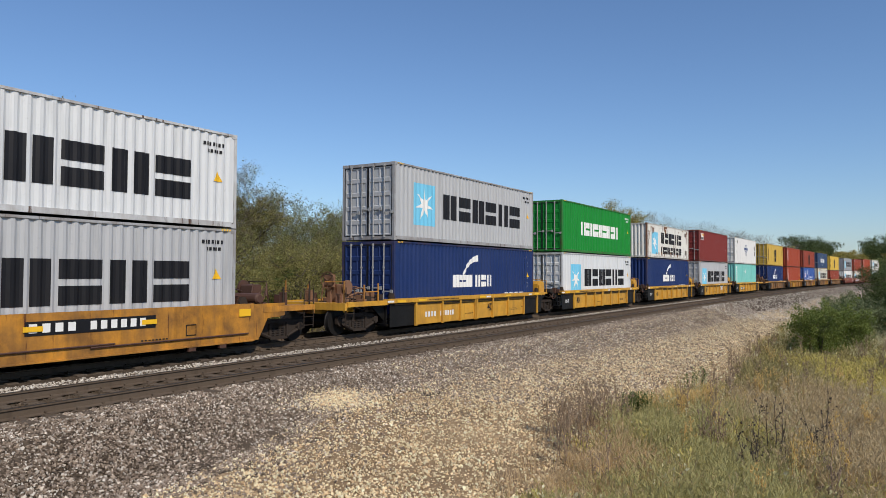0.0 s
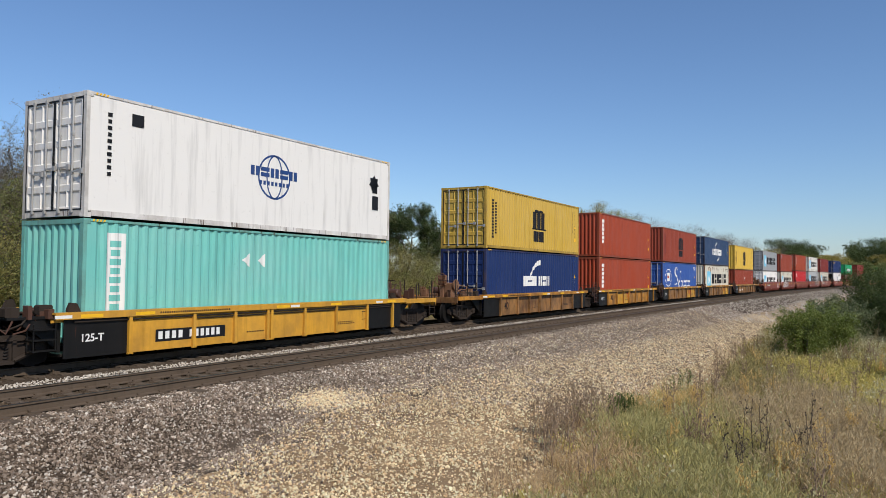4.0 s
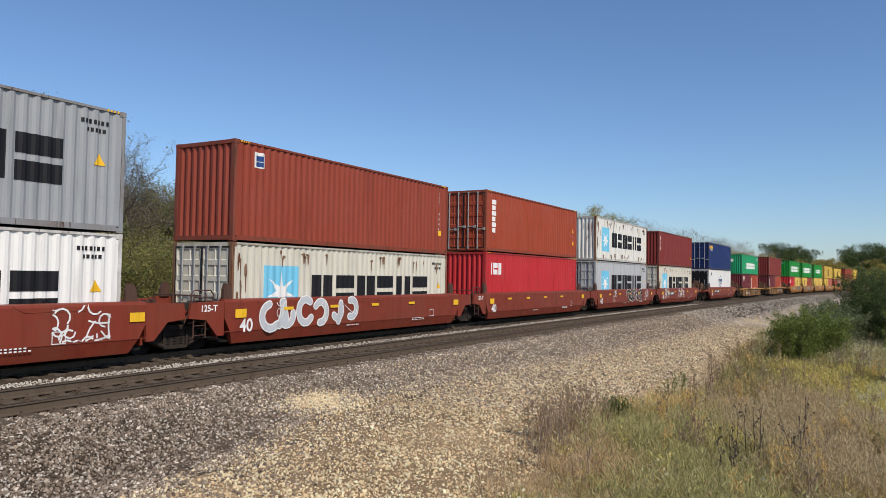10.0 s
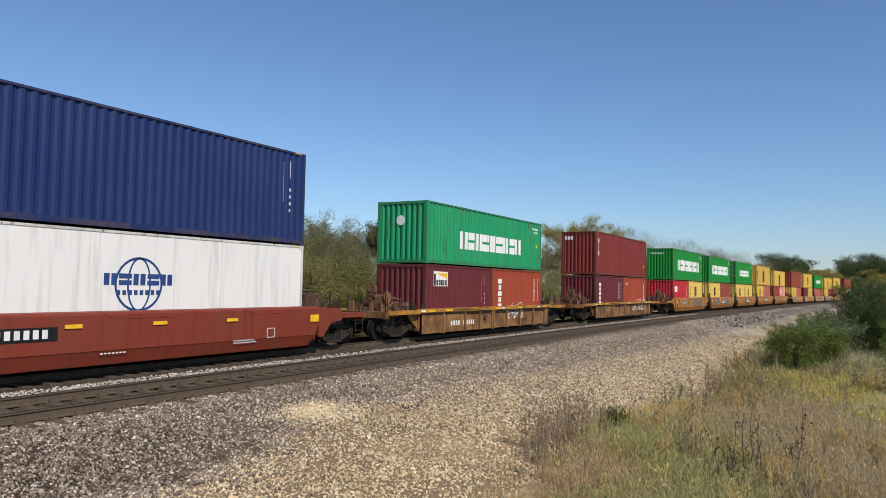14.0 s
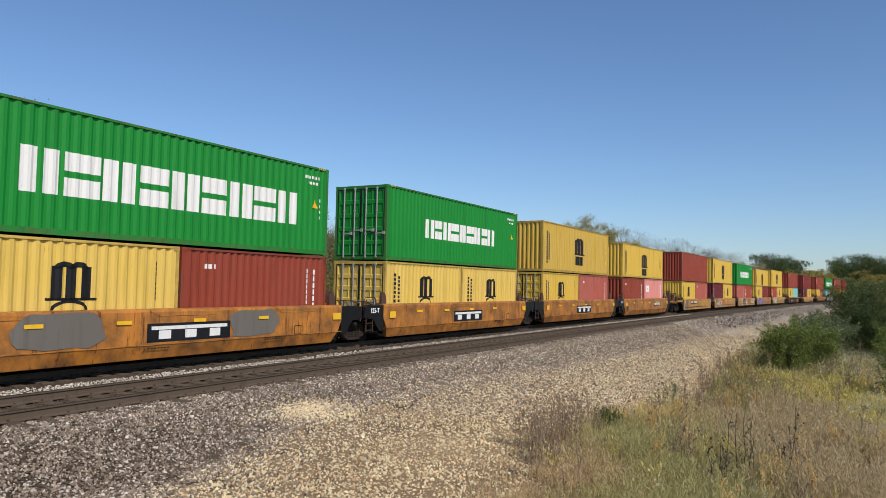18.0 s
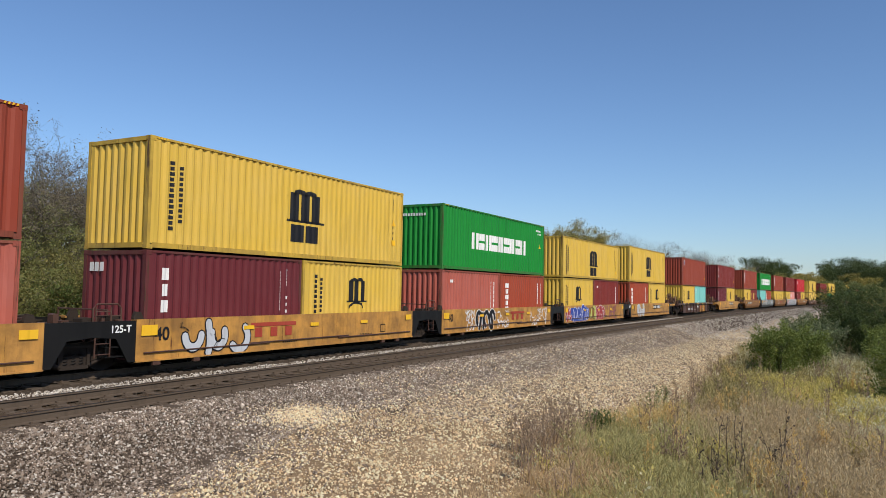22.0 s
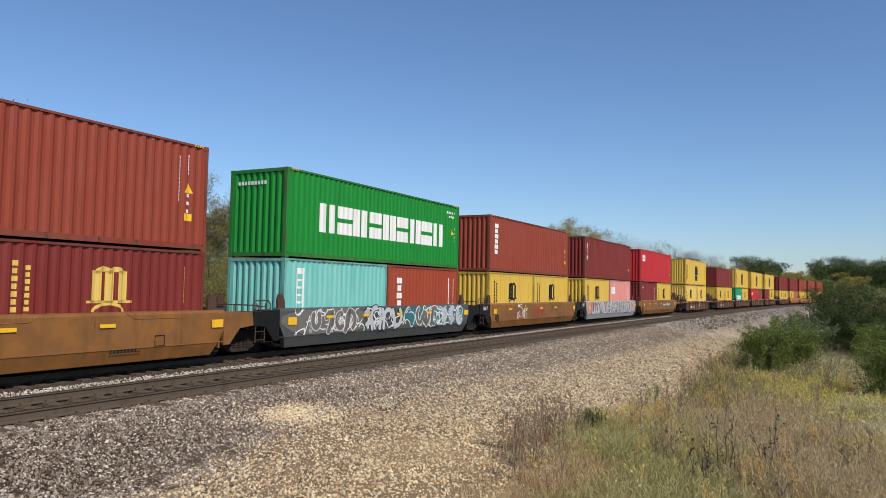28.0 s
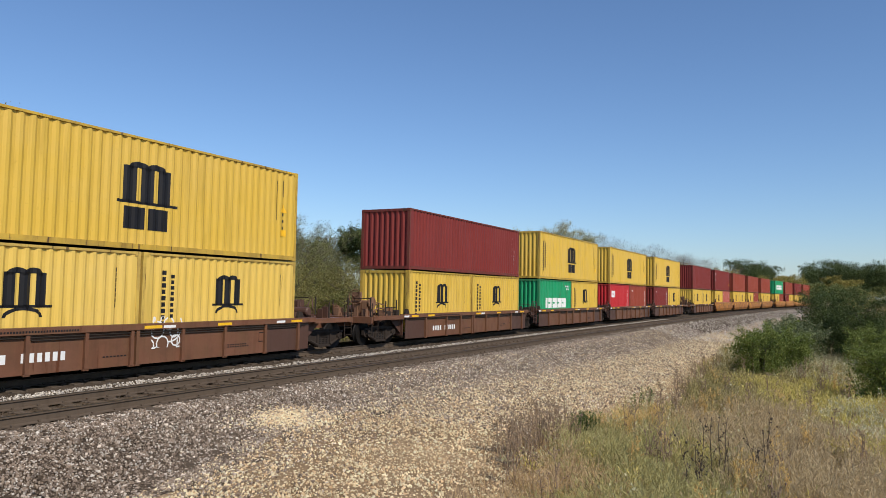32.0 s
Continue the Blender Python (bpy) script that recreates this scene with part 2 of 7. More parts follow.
M = dict(
    light_grey=paint("grey_paint", (0.30, 0.315, 0.325), 0.25, fade=0.06),
    soft_grey=paint("soft_grey_paint", (0.42, 0.43, 0.435), 0.3, fade=0.06),
    pale_grey=paint("pale_grey_paint", (0.62, 0.64, 0.64), 0.3),
    white=paint("white_paint", (0.78, 0.77, 0.73), 0.2, fade=0.05),
    rusty_white=paint("rusty_white_paint", (0.68, 0.67, 0.61), 0.75, fade=0.05),
    beige=paint("beige_paint", (0.60, 0.57, 0.47), 0.5),
    navy=paint("navy_paint", (0.012, 0.030, 0.115), 0.1, fade=0.012),
    slate_blue=paint("slate_blue_paint", (0.030, 0.060, 0.130), 0.2, fade=0.02),
    royal_blue=paint("royal_blue_paint", (0.035, 0.095, 0.33), 0.2, fade=0.025),
    green=paint("green_paint", (0.010, 0.225, 0.030), 0.12, 0.5, fade=0.0),
    teal_green=paint("teal_green_paint", (0.012, 0.29, 0.115), 0.7, 0.5, fade=0.02),
    turquoise=paint("turquoise_paint", (0.17, 0.52, 0.46), 0.25),
    maroon=paint("maroon_paint", (0.19, 0.028, 0.022), 0.2, fade=0.012),
    plum=paint("plum_paint", (0.13, 0.022, 0.026), 0.15, fade=0.012),
    brick_red=paint("brick_red_paint", (0.32, 0.055, 0.023), 0.2, fade=0.018),
    rust_red=paint("rust_red_paint", (0.265, 0.05, 0.026), 0.25, fade=0.015),
    bright_red=paint("bright_red_paint", (0.46, 0.026, 0.030), 0.1, fade=0.015),
    pink=paint("pink_paint", (0.66, 0.25, 0.21), 0.2),
    faded_red=paint("faded_red_paint", (0.40, 0.10, 0.068), 0.2, fade=0.05),
    yellow=paint("yellow_paint", (0.63, 0.415, 0.058), 0.25, fade=0.05),
    pale_yellow=paint("pale_yellow_paint", (0.69, 0.475, 0.098), 0.4, fade=0.05),
    mustard=paint("mustard_paint", (0.54, 0.355, 0.056), 0.3, fade=0.05),
    car_yellow=paint("car_yellow_paint", (0.64, 0.33, 0.035), 0.35, fade=0.03, grime=0.3),
    car_amber=paint("car_amber_paint", (0.54, 0.24, 0.03), 0.65, fade=0.03, grime=0.7),
    car_orange=paint("car_orange_paint", (0.52, 0.20, 0.032), 0.75, fade=0.03, grime=0.75),
    car_ochre=paint("car_ochre_paint", (0.56, 0.28, 0.06), 0.6, fade=0.03, grime=0.55),
    car_tan=paint("car_tan_paint", (0.34, 0.17, 0.055), 0.8, fade=0.06, grime=0.9),
    car_brown=paint("car_brown_paint", (0.27, 0.115, 0.03), 0.5, fade=0.015, grime=0.45),
    car_umber=paint("car_umber_paint", (0.085, 0.044, 0.031), 0.5, fade=0.012),
    car_rust=paint("car_rust_paint", (0.17, 0.075, 0.042), 0.6, fade=0.02, grime=0.5),
    car_teal=paint("car_teal_paint", (0.065, 0.078, 0.08), 0.3, fade=0.05, grime=0.2),
    car_red=paint("car_red_paint", (0.215, 0.036, 0.02), 0.3, fade=0.015, grime=0.2),
    car_silver=paint("car_silver_paint", (0.34, 0.35, 0.36), 0.4, fade=0.06),
    car_black=paint("car_black_paint", (0.0095, 0.009, 0.0085), 0.3, fade=0.006),
    rusty_post=paint("rust_eaten_paint", (0.19, 0.10, 0.055), 0.8, 0.7, fade=0.03),
    rod=paint("zinc_rod", (0.36, 0.36, 0.35), 0.4, 0.4, metal=0.2),
    floor_steel=paint("floor_steel", (0.018, 0.015, 0.013), 0.4, fade=0.02),
    truck=paint("truck_steel", (0.036, 0.027, 0.021), 0.4, 0.85, (0.035, 0.02, 0.013), fade=0.008, gloss=0.15),
    wheel=paint("wheel_steel", (0.009, 0.0075, 0.0065), 0.4, 0.6, (0.03, 0.017, 0.011), fade=0.006),
    rail_side=paint("rail_side_rust", (0.105, 0.078, 0.055), 0.5, 0.85, fade=0.012, gloss=0.1),
    # rail tops: the train's dark reflection is put into the base colour
    rail_head=paint("rail_head_dark_reflection", (0.026, 0.021, 0.017), 0.2, 0.5, fade=0.008, gloss=0.2),
    tie=soil("tie_wood", [(0.10, 0.075, 0.053), (0.135, 0.105, 0.078), (0.07, 0.052, 0.037)], 14.0, 0.5),
    ink_black=paint("black_lettering", (0.011, 0.011, 0.013), 0.15, fade=0.008),
    ink_white=paint("white_lettering", (0.76, 0.76, 0.73), 0.15, fade=0.02),
    ink_sky=paint("sky_blue_lettering", (0.16, 0.52, 0.72), 0.25, fade=0.08),
    ink_blue=paint("blue_lettering", (0.02, 0.06, 0.20), 0.1, fade=0.02),
    ink_yellow=paint("yellow_reflector", (0.82, 0.47, 0.02), 0.1, fade=0.02),
    ink_red=paint("red_lettering", (0.36, 0.05, 0.028), 0.2, fade=0.02),
    ink_magenta=paint("purple_spray", (0.25, 0.05, 0.13), 0.1),
    ink_silver=paint("silver_spray", (0.50, 0.52, 0.54), 0.1),
    ink_teal=paint("teal_spray", (0.03, 0.16, 0.18), 0.1, fade=0.03),
    ink_cobalt=paint("cobalt_spray", (0.03, 0.07, 0.35), 0.1, fade=0.04),
    ink_crimson=paint("crimson_spray", (0.36, 0.03, 0.035), 0.1, fade=0.03),
    ink_lime=paint("lime_spray", (0.50, 0.50, 0.13), 0.1, fade=0.04),
    patch_grey=paint("grey_patch_paint", (0.15, 0.135, 0.115), 0.3, fade=0.04),
    # bed colours darkened to give the gaps between ballast stones their shade
    ballast=soil("ballast_bed", [(0.0288, 0.0209, 0.014), (0.0648, 0.0474, 0.0333), (0.122, 0.0936, 0.0666), (0.0432, 0.031, 0.0214)], 26.0),
    crib=soil("crib_dirt", [(0.045, 0.031, 0.02), (0.085, 0.06, 0.039), (0.12, 0.088, 0.058), (0.055, 0.039, 0.026)], 24.0),
    crib_stone=varied("crib_stone", [(0.05, 0.035, 0.023), (0.10, 0.073, 0.049), (0.14, 0.105, 0.072), (0.06, 0.043, 0.028)]),
    # bed darkened less here, again as shade between the gravel stones
    gravel=soil("gravel_bed", [(0.321, 0.217, 0.116), (0.482, 0.354, 0.203), (0.249, 0.168, 0.0948), (0.553, 0.428, 0.261)], 22.0),
    earth=soil("dry_earth", [(0.22, 0.165, 0.095), (0.30, 0.235, 0.135), (0.17, 0.135, 0.075)], 17.0),
    ballast_stone=varied("ballast_stone", [(0.08, 0.058, 0.041), (0.235, 0.174, 0.126), (0.125, 0.088, 0.063), (0.365, 0.283, 0.207), (0.19, 0.138, 0.101), (0.105, 0.075, 0.054), (0.86, 0.746, 0.61)]),
    gravel_stone=varied("gravel_stone", [(0.518, 0.35, 0.189), (0.833, 0.607, 0.354), (0.88, 0.792, 0.513), (0.389, 0.265, 0.155), (0.88, 0.864, 0.605)]),
    white_stone=varied("pale_stone", [(0.44, 0.395, 0.327), (0.66, 0.597, 0.505), (0.286, 0.245, 0.198), (0.77, 0.715, 0.614)]),
    bark=soil("bark", [(0.075, 0.06, 0.048), (0.13, 0.108, 0.09), (0.09, 0.075, 0.06)], 14.0, 0.5, 0.02),
    leaf_olive=leafy("olive_leaf", [(0.27, 0.285, 0.095), (0.20, 0.225, 0.074), (0.37, 0.35, 0.128), (0.13, 0.165, 0.055)]),
    leaf_gold=leafy("turning_leaf", [(0.345, 0.315, 0.105), (0.255, 0.25, 0.084), (0.44, 0.37, 0.13), (0.175, 0.19, 0.065)]),
    leaf_yellow=leafy("yellowing_leaf", [(0.44, 0.365, 0.095), (0.33, 0.295, 0.078), (0.53, 0.42, 0.125), (0.26, 0.25, 0.068)]),
    leaf_dark=leafy("dark_leaf", [(0.065, 0.0976, 0.0312), (0.0975, 0.134, 0.042), (0.052, 0.0756, 0.0264), (0.13, 0.159, 0.054)]),
    leaf_bare=leafy("sparse_leaf", [(0.275, 0.23, 0.132), (0.198, 0.178, 0.103), (0.33, 0.276, 0.149), (0.154, 0.138, 0.092)]),
    twig=leafy("twig", [(0.20, 0.165, 0.135), (0.15, 0.125, 0.105), (0.26, 0.215, 0.175)], 0.1),
    grass_green=leafy("green_grass_blade", [(0.43, 0.42, 0.165), (0.57, 0.50, 0.215), (0.33, 0.335, 0.13), (0.66, 0.56, 0.275)], even=0.45),
    grass_olive=leafy("olive_weed_leaf", [(0.333, 0.312, 0.117), (0.451, 0.386, 0.167), (0.25, 0.238, 0.0918), (0.567, 0.431, 0.216)], even=0.45),
    grass_lime=leafy("lime_weed_leaf", [(0.6, 0.535, 0.125), (0.767, 0.639, 0.2), (0.451, 0.431, 0.117), (0.867, 0.713, 0.3)], even=0.45),
    grass_grey=leafy("grey_seeding_weed", [(0.528, 0.419, 0.243), (0.647, 0.51, 0.289), (0.408, 0.329, 0.196), (0.749, 0.591, 0.341)], even=0.45),
    leaf_bright=leafy("bright_bush_leaf", [(0.15, 0.205, 0.042), (0.215, 0.265, 0.06), (0.085, 0.125, 0.027), (0.27, 0.30, 0.085)]),
    leaf_sage=leafy("sage_bush_leaf", [(0.163, 0.213, 0.0938), (0.225, 0.263, 0.125), (0.125, 0.163, 0.075), (0.288, 0.3, 0.163)]),
    leaf_mid=leafy("green_bush_leaf", [(0.105, 0.155, 0.044), (0.15, 0.20, 0.056), (0.07, 0.11, 0.034), (0.20, 0.235, 0.075)]),
    leaf_deep=leafy("deep_green_leaf", [(0.062, 0.096, 0.03), (0.10, 0.14, 0.042), (0.04, 0.064, 0.022), (0.15, 0.18, 0.058)]),
    dead_stalk=leafy("dead_stalk", [(0.30, 0.215, 0.14), (0.38, 0.28, 0.18), (0.22, 0.16, 0.11)], 0.1),
    withered=leafy("withered_leaf", [(0.09, 0.07, 0.052), (0.14, 0.11, 0.078), (0.06, 0.05, 0.038)], 0.1),
    grass_gold=leafy("straw_blade", [(0.823, 0.583, 0.238), (0.682, 0.494, 0.194), (0.88, 0.673, 0.302), (0.541, 0.427, 0.151)], even=0.45),
    grass_brown=leafy("dead_weed", [(0.567, 0.419, 0.233), (0.697, 0.52, 0.293), (0.439, 0.324, 0.189), (0.774, 0.596, 0.347)], even=0.45),
    grass_pale=leafy("pale_weed", [(0.773, 0.714, 0.456), (0.592, 0.569, 0.312), (0.88, 0.847, 0.636), (0.464, 0.472, 0.216)]),
)

# ---- mesh building ----
class Geo:
    """Collects faces of one mesh."""

    def __init__(self):
        self.v, self.f = [], []

    def face(self, pts):
        i = len(self.v)
        self.v += [tuple(p) for p in pts]
        self.f.append(tuple(range(i, i + len(pts))))

    def box(self, x0, x1, y0, y1, z0, z1, chamfer=0.0):
        if chamfer:
            c = chamfer
            self.prism([(x0 + c, z0), (x1 - c, z0), (x1, z0 + c), (x1, z1 - c), (x1 - c, z1), (x0 + c, z1), (x0, z1 - c), (x0, z0 + c)], y0, y1)
            return
        i = len(self.v)
        self.v += [(x0, y0, z0), (x1, y0, z0), (x1, y1, z0), (x0, y1, z0), (x0, y0, z1), (x1, y0, z1), (x1, y1, z1), (x0, y1, z1)]
        self.f += [(i + a, i + b, i + c, i + d) for a, b, c, d in ((3, 2, 1, 0), (4, 5, 6, 7), (0, 1, 5, 4), (1, 2, 6, 5), (2, 3, 7, 6), (3, 0, 4, 7))]

    def prism(self, outline, y0, y1):
        """An outline in x and z, counter-clockwise seen from -y, carried from y0 to y1."""
        i, n = len(self.v), len(outline)
        self.v += [(x, y0, z) for x, z in outline] + [(x, y1, z) for x, z in outline]
        self.f.append(tuple(range(i, i + n)))
        self.f.append(tuple(range(i + 2 * n - 1, i + n - 1, -1)))
        for k in range(n):
            j = (k + 1) % n
            self.f.append((i + k, i + n + k, i + n + j, i + j))

    def across(self, outline, x0, x1):
        """An outline in y and z carried along x."""
        i, n = len(self.v), len(outline)
        self.v += [(x0, y, z) for y, z in outline] + [(x1, y, z) for y, z in outline]
        self.f.append(tuple(range(i + n - 1, i - 1, -1)))
        self.f.append(tuple(range(i + n, i + 2 * n)))
        for k in range(n):
            j = (k + 1) % n
            self.f.append((i + k, i + j, i + n + j, i + n + k))

    def tube(self, pts, radii, sides=8, caps=True):
        pts = [Vector(p) for p in pts]
        if isinstance(radii, (int, float)):
            radii = [radii] * len(pts)
        rings = []
        for k, p in enumerate(pts):
            way = (pts[min(k + 1, len(pts) - 1)] - pts[max(k - 1, 0)]).normalized()
            side = way.cross(Vector((0, 0, 1)) if abs(way.z) < 0.9 else Vector((1, 0, 0))).normalized()
            up = side.cross(way)
            rings.append(len(self.v))
            for s in range(sides):
                a = 2 * math.pi * s / sides
                self.v.append(tuple(p + radii[k] * (math.cos(a) * side + math.sin(a) * up)))
        for a, b in zip(rings, rings[1:]):
            for s in range(sides):
                t = (s + 1) % sides
                self.f.append((a + s, a + t, b + t, b + s))
        if caps:
            self.f.append(tuple(rings[0] + s for s in reversed(range(sides))))
            self.f.append(tuple(rings[-1] + s for s in range(sides)))

    def disc(self, x, y0, y1, z, r, sides=20, r1=None):
        """A wheel-like drum whose axis lies along y."""
        self.tube([(x, y0, z), (x, y1, z)], [r, r if r1 is None else r1], sides)

    def mirror(self, axis):
        """Flip the mesh so far along an axis (0: x, 1: y)."""
        self.v = [tuple(-c if k == axis else c for k, c in enumerate(p)) for p in self.v]
        self.f = [tuple(reversed(f)) for f in self.f]

    def mesh(self, name):
        m = bpy.data.meshes.new(name)
        m.from_pydata(self.v, [], self.f)
        m.materials.append(None)
        m.update()
        return m


MESHES = {}


def cached(key, build):
    """The mesh of that key, built once by build(geo)."""
    if key not in MESHES:
        g = Geo()
        build(g)
        MESHES[key] = g.mesh(str(key[0]))
    return MESHES[key]


def part(name, mesh, material, parent, label="", at=None):
    ob = new(name, mesh)
    ob.parent = parent
    if at is not None:
        ob.matrix_basis = at
    slot = ob.material_slots[0]
    slot.link, slot.material = "OBJECT", material
    if label:
        ob["label"] = label
    return ob


def thing(name, label, category, group="", kind="", mesh=None, material=None):
    ob = new(name, mesh)
    if mesh is not None and material is not None:
        ob.material_slots[0].link, ob.material_slots[0].material = "OBJECT", material
    return tagged(ob, label, category, group, kind)


def bulk(name, verts, faces, material):
    """One large mesh from arrays of corners and of faces that all have as many corners."""
    m = bpy.data.meshes.new(name)
    nf, k = faces.shape
    m.vertices.add(len(verts))
    m.vertices.foreach_set("co", np.asarray(verts, np.float32).ravel())
    m.loops.add(nf * k)
    m.loops.foreach_set("vertex_index", np.asarray(faces, np.int32).ravel())
    m.polygons.add(nf)
    m.polygons.foreach_set("loop_start", np.arange(0, nf * k, k, dtype=np.int32))
    m.polygons.foreach_set("loop_total", np.full(nf, k, np.int32))
    m.materials.append(material)
    m.update(calc_edges=True)
    return m


# ---- the lie of the line ----
TRAIN_Y, NEAR_Y = 16.54, 12.29          # track centres where x <= 0
CURVE, TWIST, STRAIGHT = 3.96e-4, 1.088e-6, 300.0


def bend(x):
    x = max(0.0, x)
    e = min(x, STRAIGHT)
    s = CURVE * e + TWIST * e * e / 2
    return -(CURVE * e * e / 2 + TWIST * e ** 3 / 6) - s * (x - e)


def bend_slope(x):
    e = min(max(0.0, x), STRAIGHT)
    return -(CURVE * e + TWIST * e * e / 2)


def bend_array(x):
    e = np.clip(x, 0, STRAIGHT)
    return -(CURVE * e * e / 2 + TWIST * e ** 3 / 6) - (CURVE * e + TWIST * e * e / 2) * np.maximum(x - STRAIGHT, 0)


def ground_height(x, y):
    """Ballast bed, its shoulder, the gravel strip below it, a bank at the viewer, flat land beyond the line."""
    d = NEAR_Y + bend_array(x) - y                       # metres from the near track towards the viewer
    z = np.interp(d, [-14.0, -9.5, -6.6, -6.0, 1.3, 1.5, 1.9, 3.3, 7.5, 12.0], [-1.1, -1.0, -0.30, -0.205, -0.205, -0.23, -0.30, -0.78, -1.0, -1.05])
    r = np.sqrt(x * x + y * y)
    k = np.clip((8.0 - r) / 5.0, 0, 1)
    return z + k * k * (3 - 2 * k) * 1.45


# ---- ground ----
def spaced(a, lo, hi, step, b, grow=1.25):
    mid = list(np.arange(lo, hi + 1e-6, step))
    left, right, s = [], [], step
    x = lo
    while x > a:
        s *= grow
        x -= s
        left.append(x)
    x, s = hi, step
    while x < b:
        s *= grow
        x += s
        right.append(x)
    return np.array(left[::-1] + mid + right)


def foot(x):
    """How far from the near track the dark ballast reaches towards the viewer."""
    return np.interp(x, [5, 7, 9, 11, 13, 16, 20, 30, 50, 80], [4.7, 4.2, 3.7, 3.1, 2.85, 2.95, 3.05, 3.5, 4.0, 4.0])


def build_ground():
    xs, ys = spaced(-3000, -6, 62, 0.4, 3500), spaced(-3000, -8, 24, 0.2, 3500)
    gx, gy = np.meshgrid(xs, ys, indexing="ij")
    # rows keep their distance from the bent line near it
    gy = gy + np.where(np.abs(gy - 10) < 60, bend_array(gx) * np.clip(1 - np.abs(gy - 10) / 60, 0, 1), 0) * (np.abs(gx) < 400)
    rng = np.random.default_rng(3)
    gz = ground_height(gx, gy)
    near = (np.abs(gx) < 80) & (np.abs(gy) < 40)
    d = NEAR_Y + bend_array(gx) - gy
    gz += near * rng.normal(0, 1, gz.shape) * np.where(d > 1.7, 0.012, 0.005)
    n, m = gx.shape
    idx = np.arange(n * m).reshape(n, m)
    faces = np.stack([idx[:-1, :-1], idx[1:, :-1], idx[1:, 1:], idx[:-1, 1:]], -1).reshape(-1, 4)
    mesh = bulk("ground", np.stack([gx, gy, gz], -1).reshape(-1, 3), faces, M["ballast"])
    mesh.materials.append(M["gravel"])
    mesh.materials.append(M["earth"])
    mesh.materials.append(M["crib"])
    cx = gx.ravel()[faces].mean(1)
    cy = gy.ravel()[faces].mean(1)
    dd = NEAR_Y + bend_array(cx) - cy + rng.normal(0, 0.25, len(cx)) + 0.2 * np.sin(cx * 0.7)
    slot = np.where(dd < -9.0, 2, np.where(dd < foot(cx), 0, np.where(dd < 8.5, 1, 2)))
    slot[np.abs(NEAR_Y + bend_array(cx) - cy + 0.1) < 1.3] = 3
    mesh.polygons.foreach_set("material_index", slot.astype(np.int32))
    mesh.update()
    tagged(new("ground", mesh), "ballast bed, tan gravel strip and dry earth", "ground", kind="structure")


build_ground()

# ---- the two tracks ----
RAIL = [(-0.075, -0.172), (0.075, -0.172), (0.075, -0.158), (0.012, -0.14), (0.012, -0.045), (0.037, -0.032), (0.037, -0.006), (0.028, 0.0),
        (-0.028, 0.0), (-0.037, -0.006), (-0.037, -0.032), (-0.012, -0.045), (-0.012, -0.14), (-0.075, -0.158)]


def rail_mesh(base):
    xs = np.concatenate([np.arange(-400, -10, 30), np.arange(-10, 320, 5), np.arange(320, 700, 20)])
    g, n = Geo(), len(RAIL)
    for x in xs:
        y = base + bend(x)
        g.v += [(x, y + a, b) for a, b in RAIL]
    for k in range(len(xs) - 1):
        for s in range(n):
            t = (s + 1) % n
            g.f.append((k * n + s, (k + 1) * n + s, (k + 1) * n + t, k * n + t))
    m = g.mesh("rail")
    m.materials.clear()
    m.materials.append(M["rail_side"])
    m.materials.append(M["rail_head"])
    for p in m.polygons:
        p.material_index = 1 if p.center.z > -0.004 else 0
    return m


def track(name, centre, label):
    root = thing(name, label, "track", kind="structure")
    for side in (-0.7525, 0.7525):
        ob = new("rail", rail_mesh(centre + side))
        ob.parent = root
    tie = cached(("tie",), lambda g: g.box(-0.115, 0.115, -1.3, 1.3, -0.36, -0.175, 0.012))
    plate = cached(("tie_plate",), lambda g: (g.box(-0.10, 0.10, -0.19, 0.19, -0.18, -0.155, 0.006), g.box(-0.06, -0.03, -0.13, -0.08, -0.16, -0.12), g.box(0.03, 0.06, 0.08, 0.13, -0.16, -0.12)))
    rng = random.Random(5)
    x = -4.0
    while x < 86:
        y, a = centre + bend(x), math.degrees(math.atan(bend_slope(x))) + rng.uniform(-1.5, 1.5)
        ob = part("tie", tie, M["tie"], root, at=pose(x, y + rng.uniform(-0.05, 0.05), rng.uniform(-0.012, 0.01), 0, rng.uniform(-1, 1), a))
        if x < 34:
            for side in (-0.7525, 0.7525):
                part("tie_plate", plate, M["rail_side"], ob, at=pose(0, side, 0))
        x += 0.497
    g = Geo()
    while x < 330:
        y = centre + bend(x)
        g.box(x - 0.115, x + 0.115, y - 1.3, y + 1.3, -0.3, -0.175)
        x += 0.497
    part("ties_far", g.mesh("ties_far"), M["tie"], root)["kind"] = "stuff"
    return root


track("near_track", NEAR_Y, "rusty empty track on worn wooden ties")
track("train_track", TRAIN_Y, "track under the train, polished rails on wooden ties")


